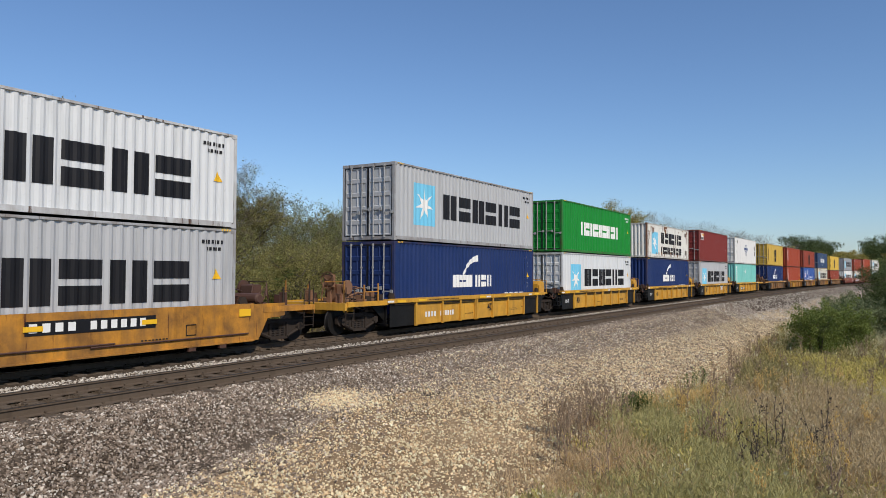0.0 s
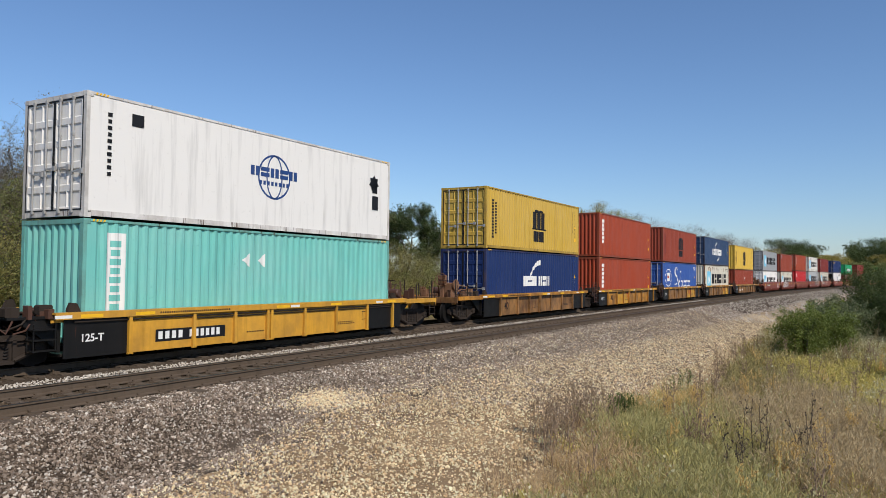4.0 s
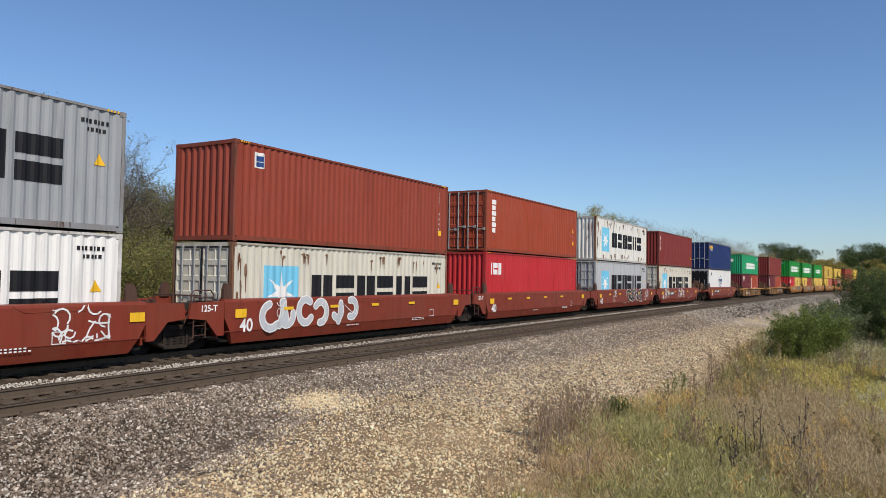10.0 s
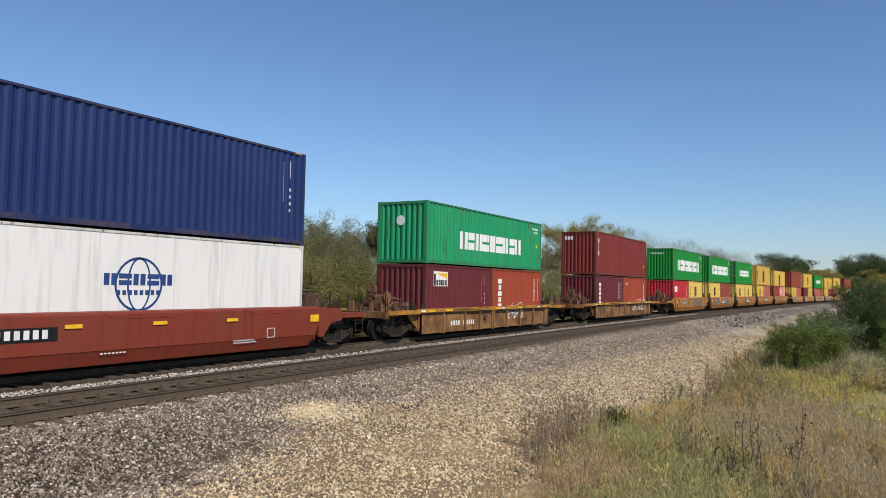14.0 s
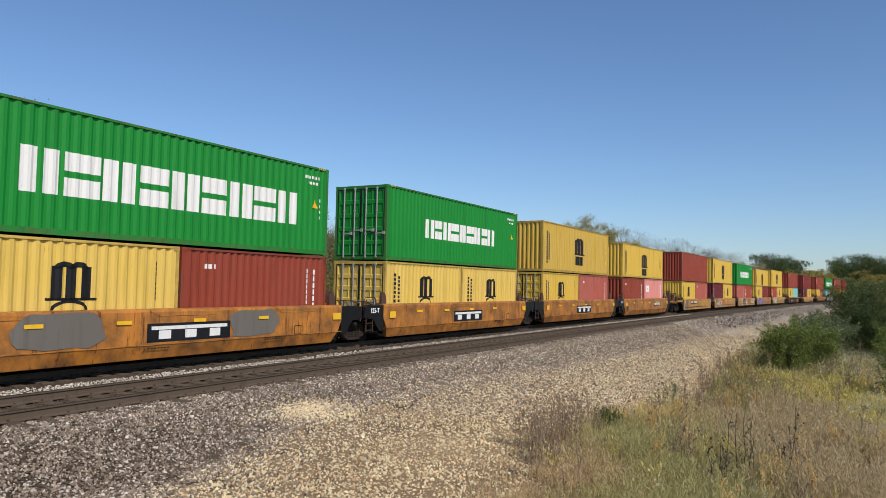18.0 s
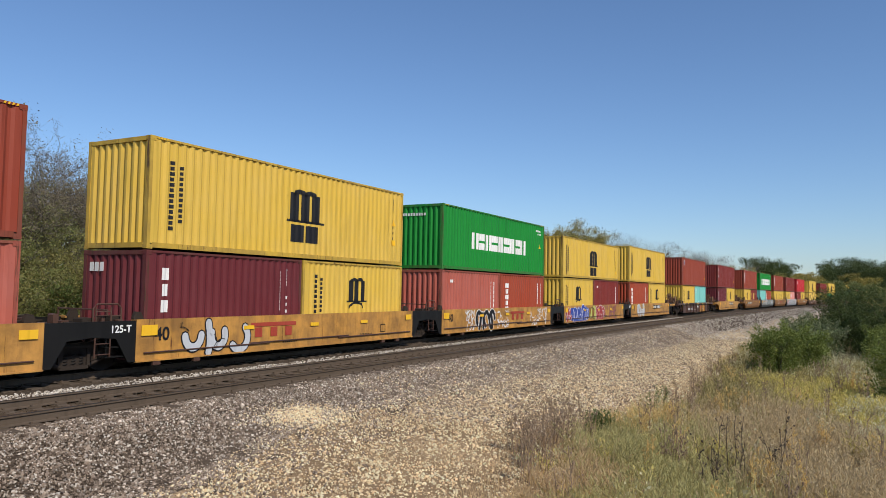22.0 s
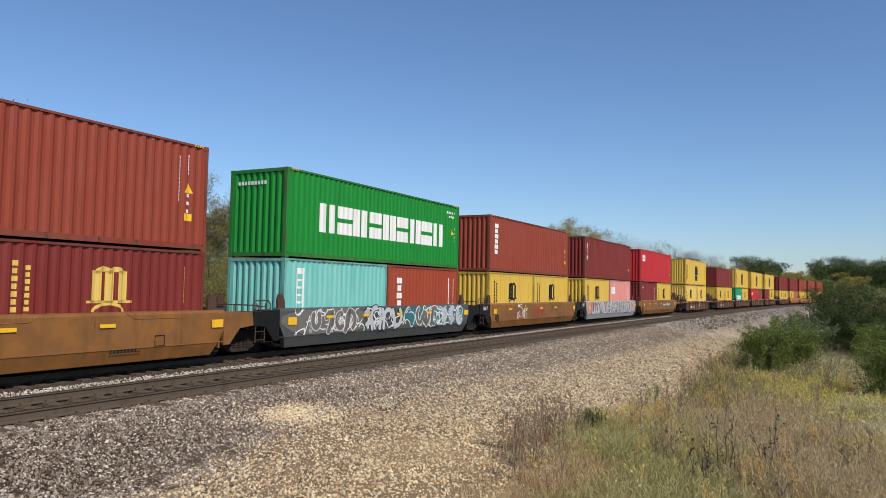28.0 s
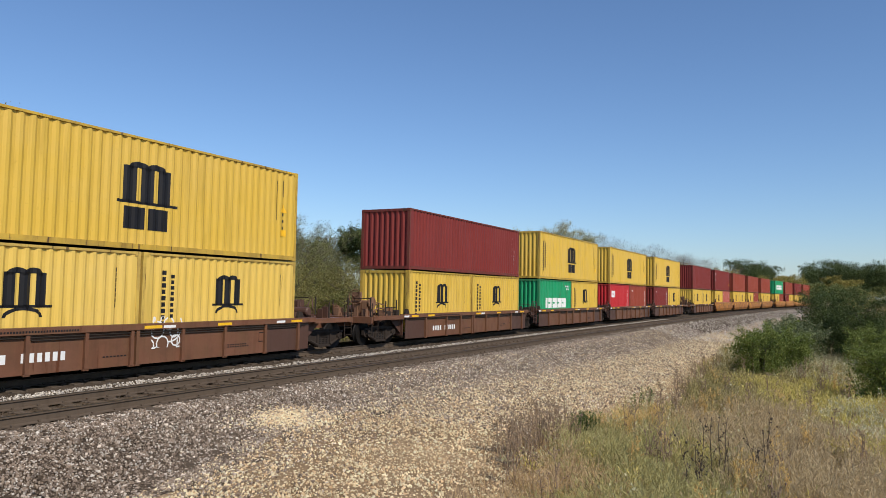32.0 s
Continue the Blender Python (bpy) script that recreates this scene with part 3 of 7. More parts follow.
# ---- loose stones ----
def stones(name, count, where, size, material, label, seed):
    rng = np.random.default_rng(seed)
    x, y = where(rng, count)
    n = len(x)
    z = ground_height(x, y)
    chip = np.array([(1, 0, 0), (0, 1, 0), (-1, 0, 0), (0, -1, 0), (0, 0, 1), (0, 0, -1)], float) * 1.3
    faces = np.array([(0, 1, 4), (1, 2, 4), (2, 3, 4), (3, 0, 4), (1, 0, 5), (2, 1, 5), (3, 2, 5), (0, 3, 5)])
    s = size * np.exp(np.clip(rng.normal(0, 0.3, n), -0.7, 0.55))[:, None, None] * rng.uniform(0.6, 1.15, (n, 1, 3)) * 0.5
    v = (chip[None] + rng.uniform(-0.5, 0.5, (n, 6, 3))) * s
    q = rng.normal(0, 1, (n, 4))
    q /= np.linalg.norm(q, axis=1)[:, None]
    w, a, b, c = q.T
    R = np.stack([1 - 2 * (b * b + c * c), 2 * (a * b - c * w), 2 * (a * c + b * w), 2 * (a * b + c * w), 1 - 2 * (a * a + c * c), 2 * (b * c - a * w),
                  2 * (a * c - b * w), 2 * (b * c + a * w), 1 - 2 * (a * a + b * b)], -1).reshape(n, 3, 3)
    v = np.einsum("nij,nkj->nki", R, v)
    v += np.stack([x, y, z + size * rng.uniform(0.0, 0.5, n)], -1)[:, None]
    f = faces[None] + 6 * np.arange(n)[:, None, None]
    mesh = bulk(name, v.reshape(-1, 3), f.reshape(-1, 3), material)
    mesh.shade_flat()
    tagged(new(name, mesh), label, "gravel", kind="stuff")


def strip(d0, d1, x0, x1, power=1.6):
    def where(rng, n):
        x = x0 + (x1 - x0) * rng.uniform(0, 1, n) ** power
        d = rng.uniform(d0, d1, n) if np.isscalar(d0) else 0
        return x, NEAR_Y + bend_array(x) - d
    return where


def shoulder(rng, n):
    x = 3 + 59 * rng.uniform(0, 1, n) ** 1.6
    return x, NEAR_Y + bend_array(x) - 0.85 - (foot(x) - 0.85) * rng.uniform(0, 1, n)


def below(rng, n):
    x = 3 + 59 * rng.uniform(0, 1, n) ** 1.6
    return x, NEAR_Y + bend_array(x) - foot(x) + 0.35 - (8.8 - foot(x)) * rng.uniform(0, 1, n)


def mid_stretch(rng, n):
    x = 15 + 40 * rng.uniform(0, 1, n) ** 1.2
    return x, NEAR_Y + bend_array(x) - 1.5 - 5.5 * rng.uniform(0, 1, n)


def toe(rng, n):
    """The shoulder's foot, where grey ballast thins out over the tan gravel."""
    x = 4 + 50 * rng.uniform(0, 1, n) ** 1.6
    d = foot(x) + np.abs(rng.normal(0, 1.0, n)) - 0.3
    return x, NEAR_Y + bend_array(x) - d


stones("ballast_stones", 76000, shoulder, 0.035, M["ballast_stone"], "grey-brown crushed ballast stones", 11)
stones("crib_stones", 9000, strip(-1.6, 1.0, 3, 45), 0.030, M["crib_stone"], "brown ballast stones between the ties", 12)
stones("shoulder_stones", 15000, toe, 0.036, M["ballast_stone"], "scattered grey ballast stones", 13)
stones("tan_gravel", 72000, below, 0.033, M["gravel_stone"], "cream and tan loose gravel", 14)
stones("light_chips", 17000, shoulder, 0.031, M["white_stone"], "light grey stones among the ballast", 19)
stones("middle_stones", 16000, mid_stretch, 0.046, M["ballast_stone"], "mixed grey and tan stones further along the line", 22)
stones("middle_chips", 9000, mid_stretch, 0.044, M["gravel_stone"], "cream stones further along the line", 23)
stones("distant_stones", 9000, strip(1.0, 7.5, 52, 170, 1.3), 0.075, M["white_stone"], "grey and cream stones along the far line", 21)
stones("pale_ballast", 13000, strip(-2.55, -1.35, 5, 75), 0.032, M["white_stone"], "pale clean ballast between the two tracks", 15)


def pale_patch(rng, n):
    a, r = rng.uniform(0, 2 * np.pi, n), np.sqrt(rng.uniform(0, 1, n)) * (1 + 0.5 * rng.normal(0, 1, n))
    return 12.1 + 0.95 * r * np.cos(a), 9.68 + 0.36 * r * np.sin(a) - 0.12 * r * np.cos(a)


stones("sand_patch", 3600, pale_patch, 0.034, M["gravel_stone"], "patch of pale fine gravel", 16)

# ---- freight containers ----
WIDE, RIB, DEEP = 2.438, 0.278, 0.040
HALF = WIDE / 2
SKIN = HALF - 0.018                       # outer face of the side sheets


def side_profile(length):
    """Places along a side and how far the corrugated sheet lies in."""
    n = int((length - 0.36) / RIB)
    x = -n * RIB / 2
    out = [(-length / 2 + 0.10, 0.0), (x, 0.0)]
    for _ in range(n):
        out += [(x + 0.072, 0.0), (x + 0.140, DEEP), (x + 0.210, DEEP), (x + RIB, 0.0)]
        x += RIB
    return out + [(length / 2 - 0.10, 0.0)]


def end_profile():
    n, pitch = 8, 0.262
    x, out = -n * pitch / 2, [(-HALF + 0.10, 0.0), (-n * pitch / 2, 0.0)]
    for _ in range(n):
        out += [(x + 0.075, 0.0), (x + 0.135, 0.058), (x + 0.202, 0.058), (x + pitch, 0.0)]
        x += pitch
    return out + [(HALF - 0.10, 0.0)]


def build_side(g, length, high):
    p = side_profile(length)
    for (a, da), (b, db) in zip(p, p[1:]):
        g.face([(a, -SKIN + da, 0.15), (b, -SKIN + db, 0.15), (b, -SKIN + db, high - 0.06), (a, -SKIN + da, high - 0.06)])


def build_flat_side(g, length, high):
    g.box(-length / 2 + 0.1, length / 2 - 0.1, -SKIN, -SKIN + 0.03, 0.15, high - 0.06)


def build_end(g, length, high):
    p = end_profile()
    for (a, da), (b, db) in zip(p, p[1:]):
        x = -length / 2 + 0.018
        g.face([(x + da, -a, 0.15), (x + db, -b, 0.15), (x + db, -b, high - 0.1), (x + da, -a, high - 0.1)])


def build_door(g, high):
    """One door leaf, hinge at y = 0, closing edge at y = -1.1, outer face towards -x: one sheet with five raised fields in two columns."""
    h0, h1, rows = 0.16, high - 0.13, 5
    step = (h1 - h0) / rows
    ys = [-1.1, -1.03, -1.02, -0.62, -0.60, -0.58, -0.56, -0.09, -0.08, 0.0]
    dy = [0.0, 0.0, 0.036, 0.036, 0.008, 0.008, 0.036, 0.036, 0.0, 0.0]
    zs, dz = [h0], [0.0]
    for i in range(rows):
        z = h0 + i * step
        zs += [z + 0.07, z + 0.10, z + step - 0.10, z + step - 0.07]
        dz += [0.0, 1.0, 1.0, 0.0]
    zs.append(h1)
    dz.append(0.0)
    i0, n = len(g.v), len(ys)
    for z, k in zip(zs, dz):
        g.v += [(d * k + 0.008 * (k == 0), y, z) for y, d in zip(ys, dy)]
    for r in range(len(zs) - 1):
        for c in range(n - 1):
            a = i0 + r * n + c
            g.f.append((a, a + n, a + n + 1, a + 1))


def build_gasket(g, high):
    """Black rubber seal round a door leaf."""
    h0, h1 = 0.16, high - 0.13
    g.box(-0.006, 0.004, -1.10, -1.065, h0, h1)
    g.box(-0.006, 0.004, -0.035, 0.0, h0, h1)
    g.box(-0.006, 0.004, -1.065, -0.035, h0, h0 + 0.035)
    g.box(-0.006, 0.004, -1.065, -0.035, h1 - 0.035, h1)


def build_rod(g, high):
    g.tube([(-0.03, 0, 0.10), (-0.03, 0, high - 0.08)], 0.026, 6)
    for z in (0.14, high * 0.35, high * 0.66, high - 0.14):
        g.box(-0.055, 0.0, -0.034, 0.034, z - 0.03, z + 0.03)


def build_handle(g):
    g.box(-0.055, -0.03, -0.36, 0.02, -0.02, 0.02)
    g.box(-0.06, -0.01, -0.40, -0.30, -0.06, 0.06)


def build_post(g, high):
    """Corner post with its castings, outer corner at x = 0, y = 0, towards +x and +y."""
    g.box(0.004, 0.10, 0.004, 0.13, 0.11, high - 0.11, 0.008)
    for z in (0.0, high - 0.118):
        g.box(0.0, 0.178, 0.0, 0.162, z, z + 0.118, 0.01)
        g.box(0.05, 0.12, -0.003, 0.0, z + 0.035, z + 0.085)


def build_top_rail(g, length, high):
    g.box(-length / 2 + 0.17, length / 2 - 0.17, -HALF, -HALF + 0.06, high - 0.065, high - 0.006)


def build_low_rail(g, length):
    g.box(-length / 2 + 0.17, length / 2 - 0.17, -HALF + 0.004, -HALF + 0.05, 0.032, 0.165)


def build_header(g, length, high):
    x = -length / 2
    g.box(x + 0.005, x + 0.09, -HALF + 0.16, HALF - 0.16, high - 0.12, high - 0.01)


def build_threshold(g, length):
    x = -length / 2
    g.box(x + 0.005, x + 0.09, -HALF + 0.16, HALF - 0.16, 0.03, 0.16)


def build_roof(g, length, high):
    n = int(length / 0.42)
    s = (length - 0.2) / n
    for i in range(n):
        a = -length / 2 + 0.1 + i * s
        for u0, u1, z0, z1 in ((0, .3, 0, 0), (.3, .45, 0, -.02), (.45, .85, -.02, -.02), (.85, 1, -.02, 0)):
            g.face([(a + u0 * s, -HALF + 0.05, high - 0.012 + z0), (a + u1 * s, -HALF + 0.05, high - 0.012 + z1), (a + u1 * s, HALF - 0.05, high - 0.012 + z1), (a + u0 * s, HALF - 0.05, high - 0.012 + z0)])


def build_floor(g, length):
    g.box(-length / 2 + 0.1, length / 2 - 0.1, -HALF + 0.05, HALF - 0.05, 0.04, 0.15)


# -- painted marks: flat shapes (convex outlines in metres from the left end and from the base) laid onto the ribs --
def bar(u, v, w, h):
    return [(u, v), (u + w, v), (u + w, v + h), (u, v + h)]


def lay_on(g, shapes, length, flat=False, proud=0.004):
    prof = [(-length / 2, 0.0), (length / 2, 0.0)] if flat else side_profile(length)
    for s in shapes:
        for (a, da), (b, db) in zip(prof, prof[1:]):
            poly = [(u - length / 2, v) for u, v in s]
            for edge, sign in ((a, 1), (b, -1)):
                out = []
                for i, p in enumerate(poly):
                    q = poly[(i + 1) % len(poly)]
                    ip, iq = sign * (p[0] - edge) >= -1e-9, sign * (q[0] - edge) >= -1e-9
                    if ip:
                        out.append(p)
                    if ip != iq:
                        t = (edge - p[0]) / (q[0] - p[0])
                        out.append((edge, p[1] + t * (q[1] - p[1])))
                poly = out
                if len(poly) < 3:
                    break
            if len(poly) >= 3 and max(p[0] for p in poly) - min(p[0] for p in poly) > 1e-4:
                g.face([(u, -SKIN - proud + da + (db - da) * (u - a) / (b - a), v) for u, v in poly])


def blocks(u0, u1, v, h, count, gap=0.14):
    """A row of plain slabs, one for each letter, in turn upright pairs and stacked pairs."""
    w = (u1 - u0) / (count - gap)
    b, out = w * (1 - gap), []
    for i in range(count):
        a = u0 + i * w
        if i % 2 == 0:
            out += [bar(a, v, b * 0.42, h), bar(a + b * 0.56, v, b * 0.42, h)]
        else:
            out += [bar(a, v, b, h * 0.42), bar(a, v + h * 0.57, b, h * 0.43)]
    return out


def column(u, v_top, w, h, count, gap=0.22):
    s = h / count
    return [bar(u + w * 0.08 * (i % 2), v_top - (i + 1) * s, w * (1 - 0.16 * (i % 2)), s * (1 - gap)) for i in range(count)]


def ticks(u, v, w, h, count):
    s = w / count
    return [bar(u + i * s, v, s * 0.62, h) for i in range(count)]


def ragged(seed, spots):
    """Stains with uneven edges; runs hang from them."""
    rng, out = random.Random(seed), []
    for u, v, w, h in spots:
        n = 10
        out.append([(u + w / 2 * (1 + math.cos(2 * math.pi * i / n) * rng.uniform(0.7, 1.15)), v + h / 2 * (1 + math.sin(2 * math.pi * i / n) * rng.uniform(0.6, 1.15))) for i in range(n)])
        for _ in range(int(w * 6) + 1):
            a, d = u + w * rng.uniform(0.1, 0.9), rng.uniform(0.1, 0.4)
            out.append([(a - 0.012, v - d), (a + 0.012, v - d), (a + 0.03, v + h * 0.3), (a - 0.03, v + h * 0.3)])
    return out


def star(u, v, r, inner=0.30, points=7):
    out = []
    for i in range(points):
        a = math.pi / 2 + 2 * math.pi * i / points
        d = math.pi / points
        out.append([(u, v), (u + r * inner * math.cos(a - d), v + r * inner * math.sin(a - d)), (u + r * math.cos(a), v + r * math.sin(a)),
                    (u + r * inner * math.cos(a + d), v + r * inner * math.sin(a + d))])
    return out


def arc(u, v, rx, ry, a0, a1, w0, w1, n=14):
    out = []
    for i in range(n):
        p = [(a0 + (a1 - a0) * (i + k) / n, w0 + (w1 - w0) * (i + k) / n) for k in (0, 1)]
        q = [(u + (rx + s * w / 2) * math.cos(radians(a)), v + (ry + s * w / 2) * math.sin(radians(a))) for a, w in p for s in (-1, 1)]
        out.append([q[0], q[1], q[3], q[2]])
    return out


def arches(u, v, w, h):
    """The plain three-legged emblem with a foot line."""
    out = [bar(u + w * k, v, w * 0.25, h * 0.88) for k in (0.03, 0.39, 0.75)]
    out += arc(u + w * 0.335, v + h * 0.80, w * 0.18, h * 0.13, 0, 180, h * 0.15, h * 0.15, 8) + arc(u + w * 0.695, v + h * 0.80, w * 0.18, h * 0.13, 0, 180, h * 0.15, h * 0.15, 8)
    return out + [bar(u - w * 0.10, v - h * 0.02, w * 1.28, h * 0.07)]


def marks(style, high, length):
    """(name, label, material, shapes) of a livery. Heights are counted down from the top edge."""
    t = high
    codes = lambda ink: ("code_print", "small printed code lines", ink, ticks(length - 1.15, t - 0.42, 0.72, 0.10, 7) + ticks(length - 1.0, t - 0.60, 0.5, 0.09, 5))
    upright = lambda ink: ("code_print", "upright printed code lines", ink, column(length - 1.02, t - 0.36, 0.07, 1.25, 11) + column(length - 0.70, t - 0.30, 0.05, 0.55, 6) + column(length - 0.74, t - 1.05, 0.12, 0.85, 4, 0.55))
    tri = ("warning_triangle", "yellow warning triangle", "ink_yellow", [[(length - 0.82, t - 1.36), (length - 0.52, t - 1.36), (length - 0.67, t - 1.08)]])
    tag = ("yellow_tag", "yellow tag", "ink_yellow", [bar(length - 0.80, t - 2.12, 0.26, 0.2)])
    if style in ("star", "star_faint"):
        return [("emblem_square", "sky-blue square", "ink_sky", [bar(1.32, t - 2.26, 1.50, 1.62)]), ("emblem_star", "white star emblem", "ink_white", star(2.07, t - 1.45, 0.66)),
                ("lettering", "row of black letter blocks", "ink_black", blocks(3.5, 10.62, t - 1.92, 1.02, 6)), codes("ink_black"), tri]
    if style == "star_two":
        return [("emblem_square", "sky-blue square with a worn edge", "ink_sky", [bar(1.17, t - 2.27, 1.6, 1.66)]), ("emblem_star", "white star emblem", "ink_white", star(1.97, t - 1.42, 0.68)),
                ("lettering", "two rows of black letter blocks", "ink_black", blocks(3.78, 9.72, t - 1.42, 0.86, 6) + blocks(3.76, 9.72, t - 2.24, 0.56, 7)), ("rust_patch", "rust patches with ragged edges", "rusty_post", ragged(5, ((4.45, t - 0.28, 0.95, 0.24), (4.7, t - 0.62, 0.5, 0.3), (0.35, t - 2.1, 0.12, 0.9), (3.72, t - 2.35, 0.3, 0.26), (8.3, t - 2.36, 0.5, 0.16), (11.6, t - 1.3, 0.12, 0.8), (6.3, t - 2.3, 0.35, 0.3), (10.0, t - 0.25, 0.3, 0.14)))),
                ("code_print", "worn code lines", "patch_grey", ticks(10.8, t - 0.62, 0.6, 0.3, 5) + [bar(10.85, t - 2.2, 0.7, 0.4)])]
    if style == "letters9":
        return [("lettering", "row of heavy white letter blocks", "ink_white", blocks(1.76, 10.68, t - 1.97, 1.0, 9, 0.09)), codes("ink_white"),
                ("code_print", "small white marks", "ink_white", column(length - 0.45, t - 0.95, 0.09, 0.75, 4, 0.5)), tri]
    if style == "letters9_small":
        return [("lettering", "row of heavy white letter blocks", "ink_white", blocks(2.95, 9.45, t - 1.85, 0.78, 9, 0.09)), codes("ink_white"), tri]
    if style == "letters9_green20":
        return [("lettering", "row of heavy white letter blocks", "ink_white", blocks(1.2, 5.0, t - 1.75, 0.62, 9, 0.09)), codes("ink_white")]
    if style in ("arches", "arches_red"):
        ink = "ink_black"
        return [("emblem", "black three-legged emblem", ink, arches(5.42, t - 1.70, 1.5, 1.05)), ("lettering", "two black letter blocks", ink, [bar(5.50, t - 2.36, 0.62, 0.56), bar(6.26, t - 2.36, 0.62, 0.56)]),
                ("side_lettering", "two upright rows of small letter blocks", ink if style == "arches" else "plum", column(0.68, t - 0.52, 0.13, 1.86, 13, 0.3) + column(1.0, t - 0.62, 0.10, 1.55, 11, 0.35)), upright(ink), tri, tag]
    if style in ("arches20", "arches20_gold"):
        ink = "ink_black" if style == "arches20" else "pale_yellow"
        return [("emblem", "three-legged emblem", ink, arches(2.55, t - 1.37, 1.0, 0.86) + arc(3.05, t - 1.60, 0.42, 0.2, 0, 180, 0.08, 0.08, 8)),
                ("side_lettering", "two upright rows of small letter blocks", ink, column(0.66, t - 0.40, 0.12, 1.5, 9, 0.3) + column(0.96, t - 0.50, 0.10, 1.2, 8, 0.35)),
                ("code_print", "printed code lines", ink, column(length - 0.72, t - 0.40, 0.05, 1.0, 8))]
    if style == "stack6":
        return [("lettering", "upright row of white letter blocks", "ink_white", column(0.70, t - 0.36, 0.38, 1.62, 6, 0.2)), upright("ink_white"), tri, tag]
    if style == "stack3":
        return [("lettering", "upright row of three white letter blocks", "ink_white", column(0.52, t - 0.34, 0.24, 1.25, 3, 0.25)), upright("ink_white"), tag]
    if style == "stack4":
        return [("lettering", "upright row of four white letter blocks", "ink_white", column(0.75, t - 0.42, 0.34, 1.5, 5, 0.24)), ("code_print", "upright code lines", "ink_white", column(length - 0.9, t - 0.4, 0.06, 1.2, 9) + column(length - 0.5, t - 0.4, 0.06, 1.2, 7))]
    if style == "slant3":
        return [("lettering", "three white slanted letter blocks", "ink_white", blocks(0.62, 1.72, t - 1.06, 0.56, 3, 0.12)), upright("ink_white"), tag]
    if style == "slant3_20":
        return [("lettering", "three white slanted letter blocks", "ink_white", blocks(0.55, 1.62, t - 1.06, 0.52, 3, 0.12)), ("code_print", "upright code lines", "ink_white", column(length - 0.95, t - 0.4, 0.06, 1.5, 9) + column(length - 0.62, t - 0.4, 0.06, 1.5, 7))]
    if style == "badge":
        return [("badge", "white badge", "ink_white", [bar(0.72, t - 0.90, 1.16, 0.62)]), ("badge_flag", "yellow wedge on black", "ink_yellow", [[(0.86, t - 0.34), (1.84, t - 0.34), (1.84, t - 0.58)]]),
                ("badge_lettering", "black letter blocks", "ink_black", blocks(0.92, 1.82, t - 0.86, 0.22, 6) + [bar(0.74, t - 0.88, 0.08, 0.5)]), upright("ink_white")]
    if style == "square_badge":
        return [("badge", "small white square badge", "ink_white", [bar(0.80, t - 0.72, 0.44, 0.46)]), ("badge_mark", "dark blue mark in the badge", "ink_blue", [bar(0.86, t - 0.68, 0.32, 0.14), bar(0.86, t - 0.52, 0.32, 0.16)]), upright("ink_white"), tag]
    if style == "swoosh":
        return [("lettering", "two groups of white letter blocks", "ink_white", blocks(4.3, 5.9, t - 1.77, 0.52, 3, 0.1) + blocks(6.15, 7.72, t - 1.77, 0.52, 3, 0.1)),
                ("emblem_arc", "white curved stroke", "ink_white", arc(6.45, t - 1.95, 1.5, 1.42, 172, 92, 0.02, 0.28)), ("low_lettering", "small white letter blocks", "ink_white", ticks(8.9, t - 2.20, 2.2, 0.13, 12)), upright("ink_white"), tri]
    if style == "swoosh_two":
        return [("lettering", "two groups of white letter blocks", "ink_white", blocks(3.82, 5.85, t - 1.80, 0.66, 3, 0.1) + blocks(6.15, 8.3, t - 1.80, 0.66, 3, 0.1)),
                ("emblem_arc", "white curved strokes", "ink_white", arc(6.05, t - 1.42, 1.15, 0.92, 175, 90, 0.02, 0.2) + arc(6.1, t - 1.42, 1.15, 0.92, 355, 270, 0.02, 0.2)), upright("ink_white"), tri]
    if style in ("globe", "globe_low"):
        c = 1.28
        return [("emblem_ring", "blue ring emblem", "ink_blue", arc(6.13, t - c, 0.66, 0.64, 0, 360, 0.06, 0.06, 28) + arc(6.13, t - c, 0.32, 0.64, 0, 360, 0.05, 0.05, 24)),
                ("lettering", "blue letter blocks across the ring", "ink_blue", blocks(5.15, 7.12, t - c - 0.02, 0.28, 5, 0.12) + ticks(5.5, t - c - 0.26, 1.3, 0.12, 8)),
                ("code_print", "dark code marks", "ink_black", column(0.55, t - 0.35, 0.12, 1.55, 10, 0.4) + [bar(1.2, t - 0.62, 0.34, 0.3)])] + ([] if style == "globe_low" else [("side_emblem", "black marks", "ink_black", [bar(11.1, t - 1.25, 0.3, 0.5), bar(11.1, t - 1.85, 0.36, 0.5)] + star(11.2, t - 0.9, 0.3, 0.7))])
    if style == "banner":
        return [("side_lettering", "white banner with upright letter blocks", "ink_white", [bar(0.62, t - 2.2, 0.5, 1.9)]), ("lettering", "teal letter blocks on the banner", "turquoise", column(0.72, t - 0.42, 0.3, 1.7, 8, 0.3)),
                ("emblem", "two white chevrons", "ink_white", [[(4.9, t - 0.85), (5.2, t - 0.65), (5.2, t - 1.05)], [(5.5, t - 0.85), (5.8, t - 0.65), (5.8, t - 1.05)]])]
    if style == "banner20":
        return [("side_lettering", "white banner with upright letter blocks", "ink_white", [bar(0.62, t - 2.2, 0.42, 1.9)]), ("lettering", "teal letter blocks on the banner", "turquoise", column(0.70, t - 0.42, 0.26, 1.7, 7, 0.3))]
